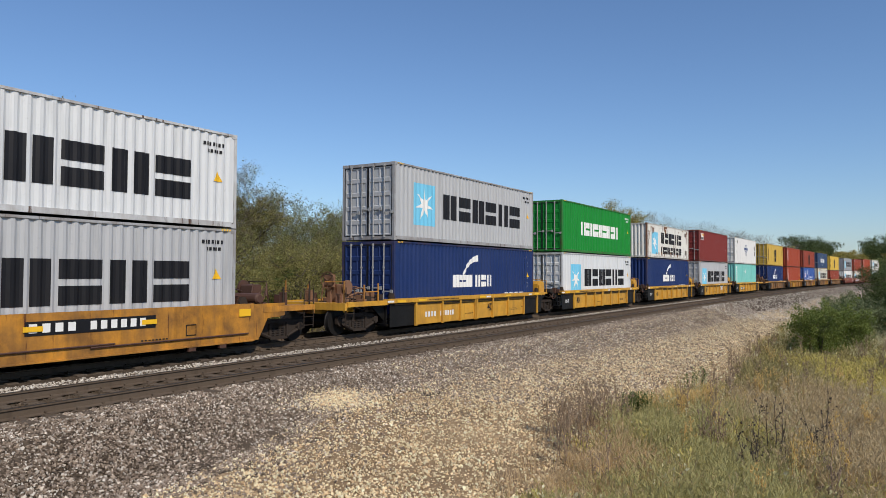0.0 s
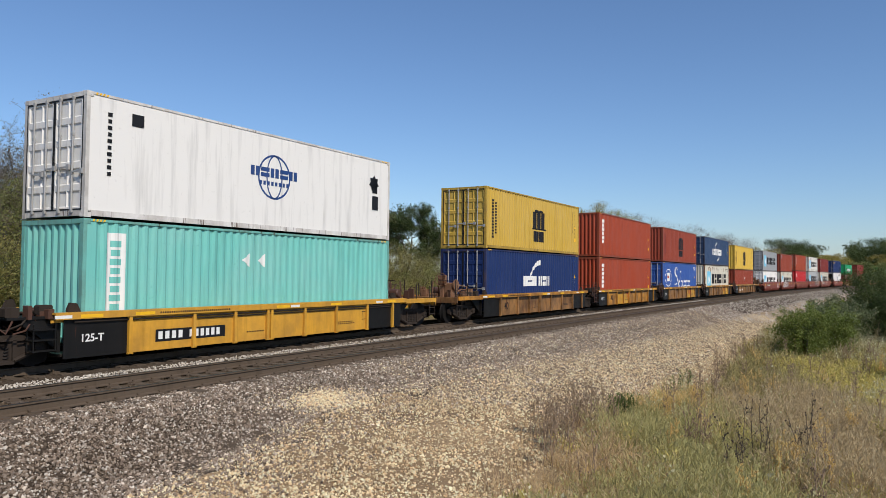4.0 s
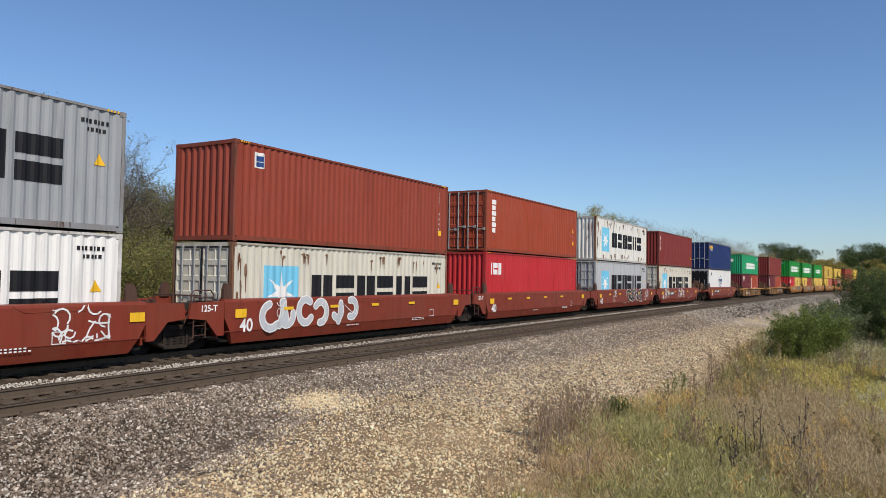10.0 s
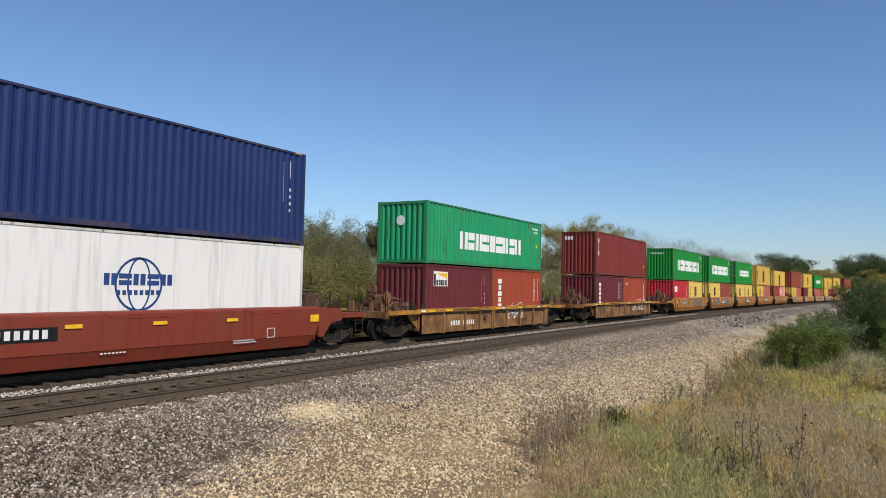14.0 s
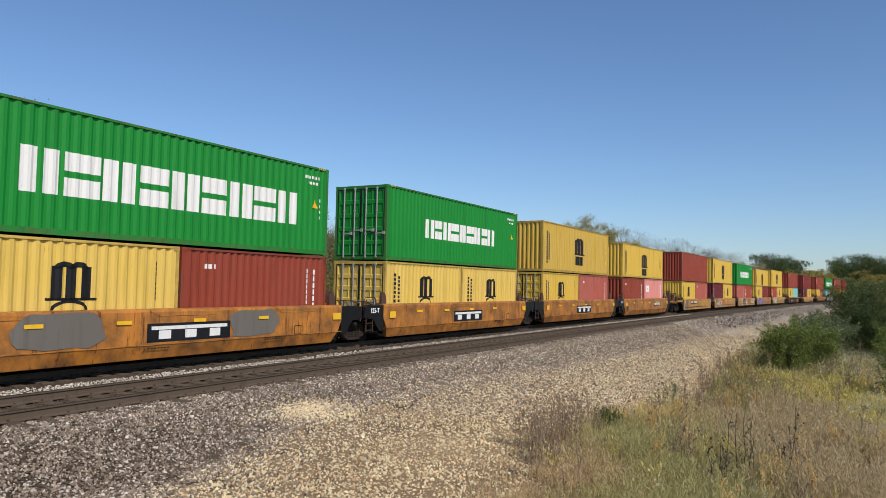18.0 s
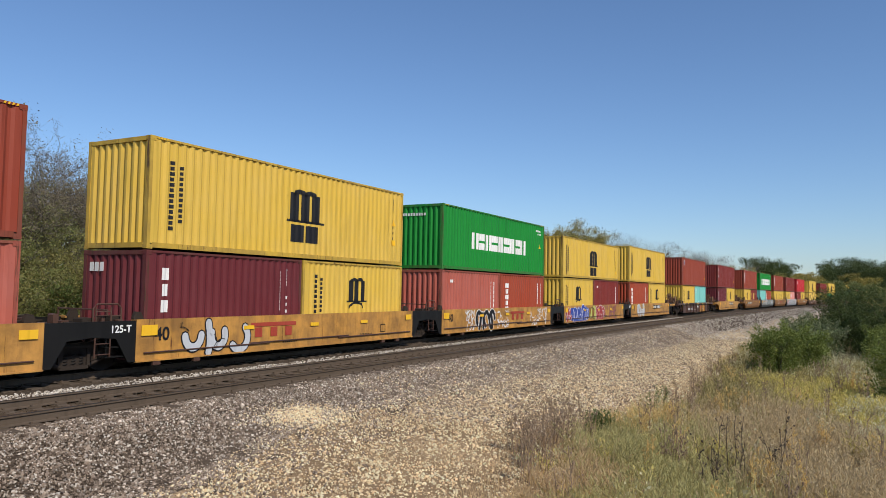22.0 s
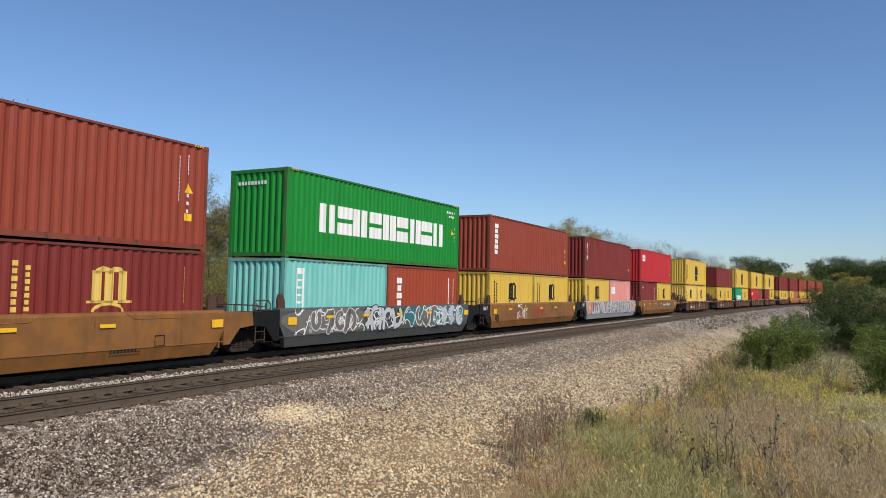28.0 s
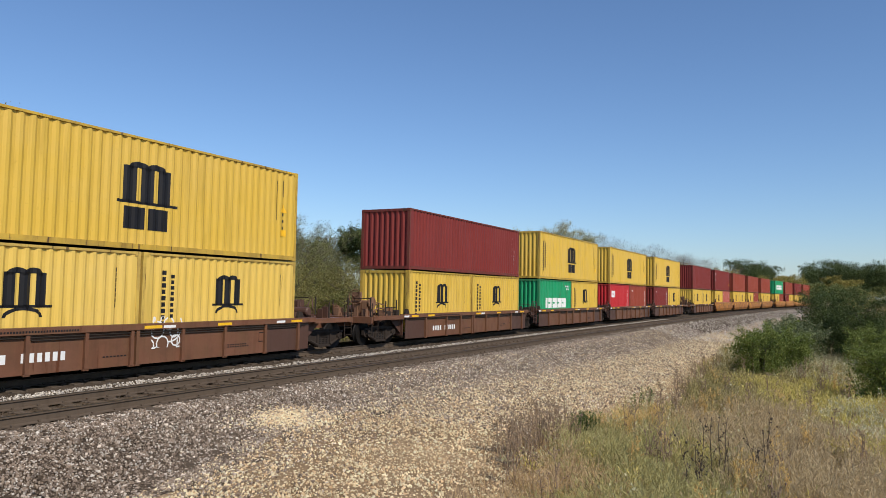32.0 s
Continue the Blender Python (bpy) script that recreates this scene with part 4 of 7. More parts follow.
    if style == "script":
        s = [bar(3.86 + 0.0, t - 2.35, 1.35, 0.16)] + arc(4.55, t - 0.78, 0.45, 0.34, 20, 260, 0.05, 0.2, 14) + arc(4.35, t - 1.5, 0.55, 0.42, 80, -120, 0.2, 0.06, 14)
        for k, u in enumerate((5.55, 6.45, 7.1, 7.65, 8.2, 8.75, 9.25)):
            s += arc(u, t - 1.85, 0.30, 0.26, 30 + 25 * (k % 3), 330 - 40 * (k % 2), 0.16, 0.08, 9)
        s += arc(6.1, t - 1.35, 0.16, 0.62, -60, 200, 0.12, 0.1, 12)
        return [("emblem_ring", "white ring emblem", "ink_white", arc(1.9, t - 1.32, 0.92, 0.72, 0, 360, 0.07, 0.07, 28)), ("emblem_flag", "white flag with a red bar", "ink_white", [bar(1.45, t - 1.62, 0.95, 0.72)]),
                ("emblem_bar", "red bar", "ink_red", [bar(1.6, t - 1.36, 0.5, 0.22)]), ("lettering", "large flowing white strokes", "ink_white", s), codes("ink_white"), tri]
    if style == "small_orange":
        return [("lettering", "orange letter blocks", "ink_yellow", blocks(0.5, 1.98, t - 0.66, 0.34, 5, 0.12)), ("underline", "white and red strip", "ink_white", [bar(0.9, t - 0.84, 1.0, 0.10)]), upright("ink_white")]
    if style == "codes20":
        return [("code_print", "printed code lines", "ink_white", column(length - 0.95, t - 0.4, 0.06, 1.5, 9) + column(length - 0.62, t - 0.4, 0.06, 1.5, 7) + ticks(0.8, t - 0.55, 0.5, 0.13, 3))]
    if style == "hazard":
        return [("placard", "white diamond placard", "ink_white", [[(6.1, t - 1.15), (6.35, t - 0.9), (6.6, t - 1.15), (6.35, t - 1.4)]]), ("placard_mark", "black half of the placard", "ink_black", [[(6.15, t - 1.2), (6.55, t - 1.2), (6.35, t - 1.39)]]), upright("ink_white")]
    return [upright("ink_white")]


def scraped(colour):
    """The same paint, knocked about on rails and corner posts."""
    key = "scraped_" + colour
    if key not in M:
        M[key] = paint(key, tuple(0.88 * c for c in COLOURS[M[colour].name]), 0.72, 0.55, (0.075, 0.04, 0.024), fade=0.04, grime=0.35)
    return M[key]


def container(colour, style, high, length, doors, words, flat=False, rusty=False, end_mark=""):
    """A container standing on its own base; its left end (towards -x) shows doors or the plain end."""
    feet = "forty" if length > 9 else "twenty"
    root = thing("freight_container", f"{words} {feet}-foot container {'showing its door end' if doors else 'with a ribbed end wall'}", "container", f"{feet}-foot containers on the train")
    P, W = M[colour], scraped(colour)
    key = (length, high)
    turn = pose(0, 0, 0, 0, 0, 180)
    side = cached(("flat_side",) + key, lambda g: build_flat_side(g, length, high)) if flat else cached(("side",) + key, lambda g: build_side(g, length, high))
    for at in (None, turn):
        part("side_panel", side, P, root, at=at)
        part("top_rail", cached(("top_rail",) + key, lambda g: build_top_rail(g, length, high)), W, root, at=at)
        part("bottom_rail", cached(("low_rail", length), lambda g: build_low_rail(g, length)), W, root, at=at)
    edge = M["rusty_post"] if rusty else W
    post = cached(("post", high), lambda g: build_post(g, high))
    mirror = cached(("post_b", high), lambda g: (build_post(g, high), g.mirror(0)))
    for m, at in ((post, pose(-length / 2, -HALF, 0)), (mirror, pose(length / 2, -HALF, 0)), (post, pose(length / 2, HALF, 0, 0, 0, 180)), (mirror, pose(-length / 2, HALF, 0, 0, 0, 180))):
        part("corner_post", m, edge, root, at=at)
    part("roof", cached(("roof",) + key, lambda g: build_roof(g, length, high)), P, root)
    part("floor", cached(("floor", length), lambda g: build_floor(g, length)), M["floor_steel"], root)
    end = cached(("end",) + key, lambda g: build_end(g, length, high))
    for at in (None, turn):
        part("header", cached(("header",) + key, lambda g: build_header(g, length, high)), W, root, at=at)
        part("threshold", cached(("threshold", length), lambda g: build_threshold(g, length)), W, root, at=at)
    part("end_wall", end, P, root, at=turn if doors else None)
    leaf, rod, handle = cached(("door", high), lambda g: build_door(g, high)), cached(("rod", high), lambda g: build_rod(g, high)), cached(("handle",), build_handle)
    base = pose(0, 0, 0) if doors else turn
    for k, y in enumerate((HALF - 0.11, -HALF + 0.11)):
        mesh = leaf if k == 0 else cached(("door_b", high), lambda g: (build_door(g, high), g.mirror(1)))
        door = part("door", mesh, P, root, at=base @ pose(-length / 2 + 0.005, y, 0))
        s = -1 if k == 0 else 1
        if doors:
            part("door_seal", cached(("gasket", high), lambda g: build_gasket(g, high)) if k == 0 else cached(("gasket_b", high), lambda g: (build_gasket(g, high), g.mirror(1))), M["ink_black"], door)["kind"] = "stuff"
        for off in (0.34, 0.84):
            part("lock_rod", rod, M["rod"], door, at=pose(0, s * off, 0))
            if doors:
                part("door_handle", handle, M["rod"], door, at=pose(0, s * off, high * (0.36 if off < 0.5 else 0.40)))
    for k, (name, label, ink, shapes) in enumerate(marks(style, high, length)):
        key2 = (name, style, high, length, flat, tuple(shapes[0][0]), len(shapes))
        ob = part(name, cached(key2, lambda g: lay_on(g, shapes, length, flat, 0.004 + 0.0035 * k)), M[ink], root, label)
        if len(shapes) > 1:
            ob["kind"] = "stuff"
    if rusty:
        spot = random.Random(int(high * 100) + len(words))
        spots = [(spot.uniform(0.2, length - 0.5), spot.choice((0.30, 0.34, 0.42, high - 0.30, high - 0.42)), spot.uniform(0.05, 0.26), spot.uniform(0.05, 0.17)) for _ in range(34)]
        spots += [(spot.uniform(0.15, 0.5), spot.uniform(0.6, high - 0.6), 0.1, spot.uniform(0.2, 0.5)) for _ in range(5)]
        ob = part("rust_patch", cached(("rust_spots", high, length, len(words)), lambda g: lay_on(g, ragged(int(high * 100), spots), length, flat, 0.018)), M["rusty_post"], root, "rust spots with runs")
        ob["kind"] = "stuff"
    if high > 2.8 and length > 9:
        def stripes(g):
            for s in (-1, 1):
                for i in range(4):
                    x = s * (length / 2 - 0.24 - 0.09 * i)
                    g.face([(x - 0.02, -HALF - 0.003, high - 0.062), (x + 0.025, -HALF - 0.003, high - 0.062), (x + 0.05, -HALF - 0.003, high - 0.01), (x + 0.005, -HALF - 0.003, high - 0.01)])
        part("height_stripe", cached(("height_stripe", length, high), stripes), M["ink_yellow"], root, "yellow slanted stripes")["kind"] = "stuff"
    if end_mark:
        ink = M["ink_white"]
        shapes = {"ticks": [(0.35 + 0.14 * i, high - 0.52, 0.09, 0.12) for i in range(9)], "three": [(0.25 + 0.2 * i, high - 0.55, 0.15, 0.24) for i in range(3)], "ring": [(0.95, high - 1.1, 0.42, 0.6)], "none": []}[end_mark]
        def put(g):
            for u, v, w, h in shapes:
                if end_mark == "ring":
                    g.tube([(-length / 2 + 0.016, HALF - u - w / 2, v + h / 2), (-length / 2 + 0.010, HALF - u - w / 2, v + h / 2)], w / 2, 16)
                else:
                    g.box(-length / 2 + 0.010, -length / 2 + 0.016, HALF - u - w, HALF - u, v, v + h)
        part("end_print", cached(("end_print", end_mark, high, length), put), ink, root, "small white marks")
    return root

# ---- well cars ----
WELL = 6.62                                # half the length of a well
TRUCK_AT, END_TRUCK = 7.85, 7.95           # from the well's middle to a shared truck, to an end truck
WHEEL_R = 0.46


def text_mesh(words, size):
    """Letters as a thin mesh, standing in the x-z plane and facing -y."""
    key = ("text", words, size)
    if key not in MESHES:
        c = bpy.data.curves.new("lettering", "FONT")
        c.body, c.size, c.offset, c.extrude, c.align_x, c.align_y = words, size, size * 0.022, 0.0, "CENTER", "CENTER"
        ob = new("lettering", c)
        m = bpy.data.meshes.new_from_object(ob.evaluated_get(bpy.context.evaluated_depsgraph_get()))
        bpy.data.objects.remove(ob)
        m.transform(Matrix.Rotation(math.pi / 2, 4, "X"))
        m.materials.clear()
        m.materials.append(None)
        MESHES[key] = m
    return MESHES[key]


def build_side_frame(g):
    """Cast truck side frame, seen from -y."""
    g.prism([(-1.12, 0.40), (-0.98, 0.30), (-0.80, 0.34), (-0.55, 0.20), (-0.30, 0.12), (0.30, 0.12), (0.55, 0.20), (0.80, 0.34), (0.98, 0.30), (1.12, 0.40), (1.12, 0.58), (0.90, 0.66), (0.40, 0.72), (-0.40, 0.72), (-0.90, 0.66), (-1.12, 0.58)], -1.05, -0.93)
    g.box(-1.10, 1.10, -1.10, -1.05, 0.60, 0.66)
    g.box(-0.36, 0.36, -1.10, -1.05, 0.12, 0.19)
    for s in (-1, 1):
        g.prism([(s * 0.36 - 0.04, 0.18), (s * 0.36 + 0.04, 0.18), (s * 0.36 + 0.04, 0.62), (s * 0.36 - 0.04, 0.62)], -1.10, -1.05)
        g.tube([(s * 0.36, -1.075, 0.19), (s * 0.95, -1.075, 0.42)], 0.05, 6)


def build_springs(g):
    for x in (-0.2, 0.0, 0.2):
        pts = [(x + 0.07 * math.cos(a), -1.0 + 0.07 * math.sin(a), 0.20 + 0.26 * a / 25.0) for a in np.arange(0, 25.2, 0.8)]
        g.tube(pts, 0.016, 5)


def build_wheelset(g):
    g.tube([(0, -1.12, 0), (0, 1.12, 0)], 0.075, 10)
    for s in (-1, 1):
        g.tube([(0, s * 0.68, 0), (0, s * 0.70, 0), (0, s * 0.72, 0), (0, s * 0.83, 0)], [WHEEL_R + 0.025, WHEEL_R + 0.025, WHEEL_R, WHEEL_R - 0.006], 28)
        g.tube([(0, s * 0.83, 0), (0, s * 0.86, 0)], [0.16, 0.13], 12)
        for k in range(3):
            a = 2 * math.pi * k / 3
            g.box(0.045 * math.cos(a) - 0.014, 0.045 * math.cos(a) + 0.014, s * 1.13 - 0.012, s * 1.13 + 0.012, 0.045 * math.sin(a) - 0.014, 0.045 * math.sin(a) + 0.014)


def build_bearing(g):
    g.tube([(0, -0.95, 0), (0, -1.14, 0)], [0.15, 0.12], 14)


def add_truck(car, x):
    truck = part("truck", cached(("bolster",), lambda g: (g.box(-0.22, 0.22, -1.05, 1.05, 0.42, 0.66, 0.03), g.disc(0, -0.3, 0.3, 0.70, 0.16, 12))), M["truck"], car, "dark steel truck", at=pose(x, 0, 0))
    frame_mesh = cached(("side_frame",), build_side_frame)
    springs = cached(("springs",), build_springs)
    for at in (None, pose(0, 0, 0, 0, 0, 180)):
        part("side_frame", frame_mesh, M["truck"], truck, at=at)
        part("springs", springs, M["wheel"], truck, at=at)["kind"] = "stuff"
    wheels = []
    for s in (-0.89, 0.89):
        wheels.append(part("wheelset", cached(("wheelset",), build_wheelset), M["wheel"], truck, at=pose(s, 0, WHEEL_R)))
        for a in (0, 180):
            part("bearing", cached(("bearing",), build_bearing), M["truck"], truck, at=pose(s, 0, WHEEL_R, 0, 0, a))
    part("brake_beam", cached(("brake_beam",), lambda g: (g.box(-0.5, -0.44, -0.9, 0.9, 0.28, 0.36), g.box(0.44, 0.5, -0.9, 0.9, 0.28, 0.36), g.tube([(-0.47, 0, 0.34), (0.47, 0, 0.34)], 0.03, 6))), M["truck"], truck)
    return wheels


RIBS = (-5.0, -3.1, -1.68, -0.42, -0.26, 1.2, 2.75, 4.45, 6.02)


def build_ribbed_sill(g):
    g.box(-WELL - 0.25, WELL + 0.25, -1.52, -1.30, 1.13, 1.17)
    g.box(-WELL - 0.25, WELL + 0.25, -1.52, -1.49, 1.02, 1.13)
    g.box(-WELL - 0.25, WELL + 0.25, -1.34, -1.30, 0.95, 1.13)


def build_rib(g):
    g.prism([(-0.045, 0.15), (0.045, 0.15), (0.045, 1.02), (-0.045, 1.02)], -1.50, -1.405)
    g.box(-0.07, 0.07, -1.50, -1.44, 0.135, 0.17)


SMOOTH = [(1.38, -1.36), (1.36, -1.50), (1.30, -1.53), (0.50, -1.53), (0.15, -1.40), (0.13, -1.34)]


def smooth_y(z):
    return float(np.interp(z, [p[0] for p in reversed(SMOOTH)], [p[1] for p in reversed(SMOOTH)]))


def build_smooth_side(g):
    """Rolled side: a lip on top, an upright face, a slanting lower face, lower ends cut back over the trucks."""
    reach = lambda z: WELL - 0.02 if z > 0.86 else WELL - 0.42 + (z - 0.13) * 0.55
    cuts = sorted({z for z, _ in SMOOTH} | {0.86}, reverse=True)
    rings = []
    for z in cuts:
        i = len(g.v)
        r = reach(z)
        g.v += [(-r, -1.30, z), (-r, smooth_y(z), z), (r, smooth_y(z), z), (r, -1.30, z)]
        rings.append(i)
    for a, b in zip(rings, rings[1:]):
        for k in range(4):
            j = (k + 1) % 4
            g.f.append((b + k, b + j, a + j, a + k))
    g.f.append(tuple(rings[0] + k for k in range(4)))
    g.f.append(tuple(rings[-1] + k for k in (3, 2, 1, 0)))


def build_smooth_end(g):
    """The side's upper part carried on over the truck, towards -x."""
    g.prism([(-WELL + 0.015, 0.40), (-WELL + 0.015, 1.34), (-WELL - 1.12, 1.30), (-WELL - 1.18, 0.90), (-WELL - 0.62, 0.84), (-WELL - 0.22, 0.40)][::-1], -1.515, -1.44)


def build_seam(g):
    for a, b in ((-5.2, -3.6), (-0.9, 0.9), (3.6, 5.2)):
        g.tube([(a - 0.25, -1.532, 1.33), (a, -1.534, 1.20), (b, -1.534, 1.20), (b + 0.25, -1.532, 1.33)], 0.008, 4)
    g.box(-WELL, WELL, -1.537, -1.528, 0.485, 0.505)


def build_flat_car_side(g):
    g.across([(-1.50, 0.235), (-1.54, 0.235), (-1.54, 0.20), (-1.46, 0.20), (-1.46, 1.19), (-1.28, 1.19), (-1.28, 1.23), (-1.46, 1.23), (-1.46, 1.24), (-1.50, 1.24)][::-1], -WELL + 0.1, WELL - 0.1)


def build_flat_ledge(g):
    for a, b, z in ((-6.3, -1.8, 0.42), (-2.6, 2.2, 0.46), (1.6, 6.3, 0.42)):
        g.tube([(a, -1.53, z), (b, -1.53, z + 0.01)], 0.022, 6)
    for x in (-5.9, -4.6, 4.4, 5.4):
        g.box(x - 0.11, x + 0.11, -1.53, -1.44, 0.10, 0.20)


def build_end_panel(g):
    """Plate that carries the side on over the truck, towards -x."""
    g.prism([(-WELL + 0.1, 0.22), (-WELL + 0.1, 1.22), (-WELL - 1.15, 1.22), (-WELL - 1.15, 0.86), (-WELL - 0.45, 0.80), (-WELL - 0.10, 0.22)][::-1], -1.49, -1.44)


def build_bulkhead(g):
    g.box(-WELL - 0.08, -WELL, -1.30, 1.30, 0.30, 1.12)
    g.prism([(-WELL - 0.75, 0.80), (-WELL - 0.08, 0.35), (-WELL - 0.08, 1.10), (-WELL - 0.75, 1.10)], -0.62, 0.62)
    for s in (-1, 1):
        g.prism([(-WELL - 0.8, 0.92), (-WELL - 0.08, 0.40), (-WELL - 0.08, 1.08), (-WELL - 0.8, 1.08)], s * 1.2 - 0.02, s * 1.2 + 0.02)


def build_joint_sill(g):
    g.box(-TRUCK_AT - 0.02, -WELL, -0.36, 0.36, 0.74, 1.06, 0.03)
    g.box(-TRUCK_AT + 0.1, -WELL - 0.05, -1.25, 1.25, 1.04, 1.10)
    g.disc(-TRUCK_AT + 0.05, -0.25, 0.25, 0.86, 0.22, 14)


def build_end_sill(g):
    g.box(-9.15, -WELL, -0.36, 0.36, 0.72, 1.02, 0.03)


def build_end_beam(g):
    g.across([(-1.46, 0.86), (1.40, 0.86), (1.40, 1.10), (-1.46, 1.10)], -9.20, -9.08)


def build_deck_plate(g):
    g.box(-9.08, -8.6, -1.32, 1.32, 1.07, 1.10)


def build_deck_beam(g):
    g.box(-9.08, -WELL - 0.26, -1.50, -1.34, 0.97, 1.13, 0.008)


def build_coupler(g):
    g.box(-9.75, -9.15, -0.08, 0.08, 0.80, 0.95)
    g.box(-9.92, -9.70, -0.16, 0.14, 0.76, 1.0, 0.04)
    g.tube([(-9.1, 0.3, 0.75), (-9.5, 0.32, 0.45), (-9.85, 0.2, 0.52)], 0.03, 6)


def build_ladder(g):
    for x in (0.0, 0.42):
        g.tube([(x, 0, 0.42), (x, 0, 1.62)], 0.017, 5)
    for z in (0.5, 0.75, 1.0, 1.25):
        g.tube([(0, 0, z), (0.42, 0, z)], 0.014, 5)


def build_stanchions(g):
    for x, y, h in ((-9.05, -1.3, 0.75), (-8.0, -1.32, 0.62), (-7.2, -1.32, 0.66), (-9.05, 1.3, 0.75), (-7.9, 1.3, 0.6)):
        g.tube([(x, y, 1.08), (x, y, 1.08 + h)], 0.03, 6)
    g.tube([(-9.05, -1.3, 1.80), (-9.05, -0.5, 1.80)], 0.02, 6)
    g.tube([(-8.0, -1.32, 1.45), (-7.2, -1.32, 1.45)], 0.02, 6)


def build_brake_wheel(g):
    pts = [(-9.0, -0.55 + 0.28 * math.cos(a), 1.85 + 0.28 * math.sin(a)) for a in np.linspace(0, 2 * math.pi, 17)]
    g.tube(pts, 0.018, 5, caps=False)
    for a in (0.5, 2.6, 4.7):
        g.tube([(-9.0, -0.55, 1.85), (-9.0, -0.55 + 0.28 * math.cos(a), 1.85 + 0.28 * math.sin(a))], 0.012, 4)
    g.box(-8.98, -8.80, -0.72, -0.38, 1.62, 2.05, 0.03)
    g.box(-8.95, -8.85, -0.62, -0.48, 1.08, 1.62)


def build_end_gear(g):
    """Brake rigging and piping heaped on an end deck."""
    rng = random.Random(77)
    g.box(-8.75, -8.35, -0.95, -0.45, 1.08, 1.72, 0.04)
    g.tube([(-8.55, -1.0, 1.62), (-8.55, -1.06, 1.62)], 0.24, 14)
    g.tube([(-8.3, -0.9, 1.3), (-7.9, -0.95, 1.42), (-7.3, -0.9, 1.36), (-6.9, -0.8, 1.2)], 0.035, 6)
    for _ in range(16):
        x, y, z = rng.uniform(-8.9, -6.95), rng.uniform(-1.25, 0.7), 1.08
        w, d, h = rng.uniform(0.04, 0.17), rng.uniform(0.04, 0.14), rng.uniform(0.08, 0.42)
        g.box(x - w, x + w, y - d, y + d, z, z + h, 0.012)
    for _ in range(12):
        x, y = rng.uniform(-8.8, -7.2), rng.uniform(-1.3, 0.5)
        g.tube([(x, y, 1.08), (x + rng.uniform(-0.2, 0.2), y, 1.08 + rng.uniform(0.25, 0.7)), (x + rng.uniform(-0.6, 0.6), y + rng.uniform(-0.2, 0.2), rng.uniform(1.1, 1.7))], rng.uniform(0.014, 0.028), 5)


def build_joint_gear(g):
    """Pipes, brackets and levers over a shared truck."""
    rng = random.Random(78)
    for _ in range(10):
        x, y = rng.uniform(-7.75, -6.75), rng.uniform(-1.3, 0.9)
        w, d, h = rng.uniform(0.03, 0.11), rng.uniform(0.04, 0.14), rng.uniform(0.08, 0.34)
        g.box(x - w, x + w, y - d, y + d, 1.04, 1.06 + h, 0.01)
    for _ in range(9):
        x, y, z = rng.uniform(-7.7, -6.9), rng.uniform(-1.36, -0.8), rng.uniform(0.75, 1.1)
        g.tube([(x, y, z), (x + rng.uniform(-0.3, 0.3), y - 0.05, z + rng.uniform(-0.25, 0.3)), (x + rng.uniform(-0.5, 0.5), y, rng.uniform(0.6, 1.1))], rng.uniform(0.014, 0.03), 5)


def build_joint_rail(g):
    """Pipe railing with a looped end and a rung ladder beside a shared truck."""
    g.tube([(-6.85, -1.34, 1.0), (-6.85, -1.34, 1.52), (-6.95, -1.34, 1.62), (-7.5, -1.34, 1.62), (-7.6, -1.34, 1.52), (-7.6, -1.34, 1.0)], 0.022, 6)
    g.tube([(-6.85, -1.34, 1.34), (-7.6, -1.34, 1.34)], 0.016, 5)
    for y in (-0.9, 0.1, 1.0):
        g.tube([(-6.9, y, 1.05), (-6.9, y, 1.48)], 0.02, 5)
    g.tube([(-6.9, -0.9, 1.46), (-6.9, 1.0, 1.46)], 0.02, 5)
    for x in (-7.62, -7.22):
        g.tube([(x, -1.47, 0.38), (x, -1.47, 1.55)], 0.018, 5)
    for z in (0.45, 0.7, 0.95, 1.2, 1.45):
        g.tube([(-7.62, -1.47, z), (-7.22, -1.47, z)], 0.014, 5)


def build_valve_housing(g):
    """Painted brake-valve housing with grab irons, over the right-hand joint."""
    g.prism([(6.78, 1.10), (7.62, 1.10), (7.62, 1.52), (7.50, 1.68), (6.95, 1.72), (6.78, 1.58)], -1.15, -0.62)
    g.box(6.70, 7.70, -1.30, -0.5, 1.05, 1.12)
    g.box(6.90, 7.05, -1.20, -1.14, 1.25, 1.5, 0.02)
    g.tube([(7.2, -1.12, 1.68), (7.2, -1.12, 1.80), (7.2, -0.7, 1.80), (7.2, -0.7, 1.66)], 0.02, 5)
    g.tube([(7.66, -1.25, 1.1), (7.66, -1.25, 1.75), (7.66, -0.9, 1.75)], 0.022, 5)
    g.tube([(6.66, -1.28, 1.1), (6.62, -1.28, 1.5)], 0.05, 6)


def build_reservoir(g):
    g.tube([(-7.45, -0.25, 1.33), (-7.45, -0.20, 1.33), (-7.45, 0.75, 1.33), (-7.45, 0.80, 1.33)], [0.12, 0.16, 0.16, 0.12], 14)
    g.box(-7.6, -7.3, -0.3, 0.4, 1.08, 1.20)


def build_hoses(g):
    g.tube([(-6.9, -0.9, 1.0), (-7.2, -1.2, 1.22), (-7.45, -1.25, 0.95), (-7.7, -1.1, 0.82), (-8.2, -1.0, 0.95)], 0.022, 6)
    g.tube([(-6.8, -0.6, 1.16), (-7.9, -0.7, 1.17)], 0.03, 6)
    g.box(-7.8, -7.5, -1.25, -0.9, 1.10, 1.30, 0.02)
    g.box(-7.05, -6.75, -1.2, -1.0, 1.12, 1.34, 0.03)


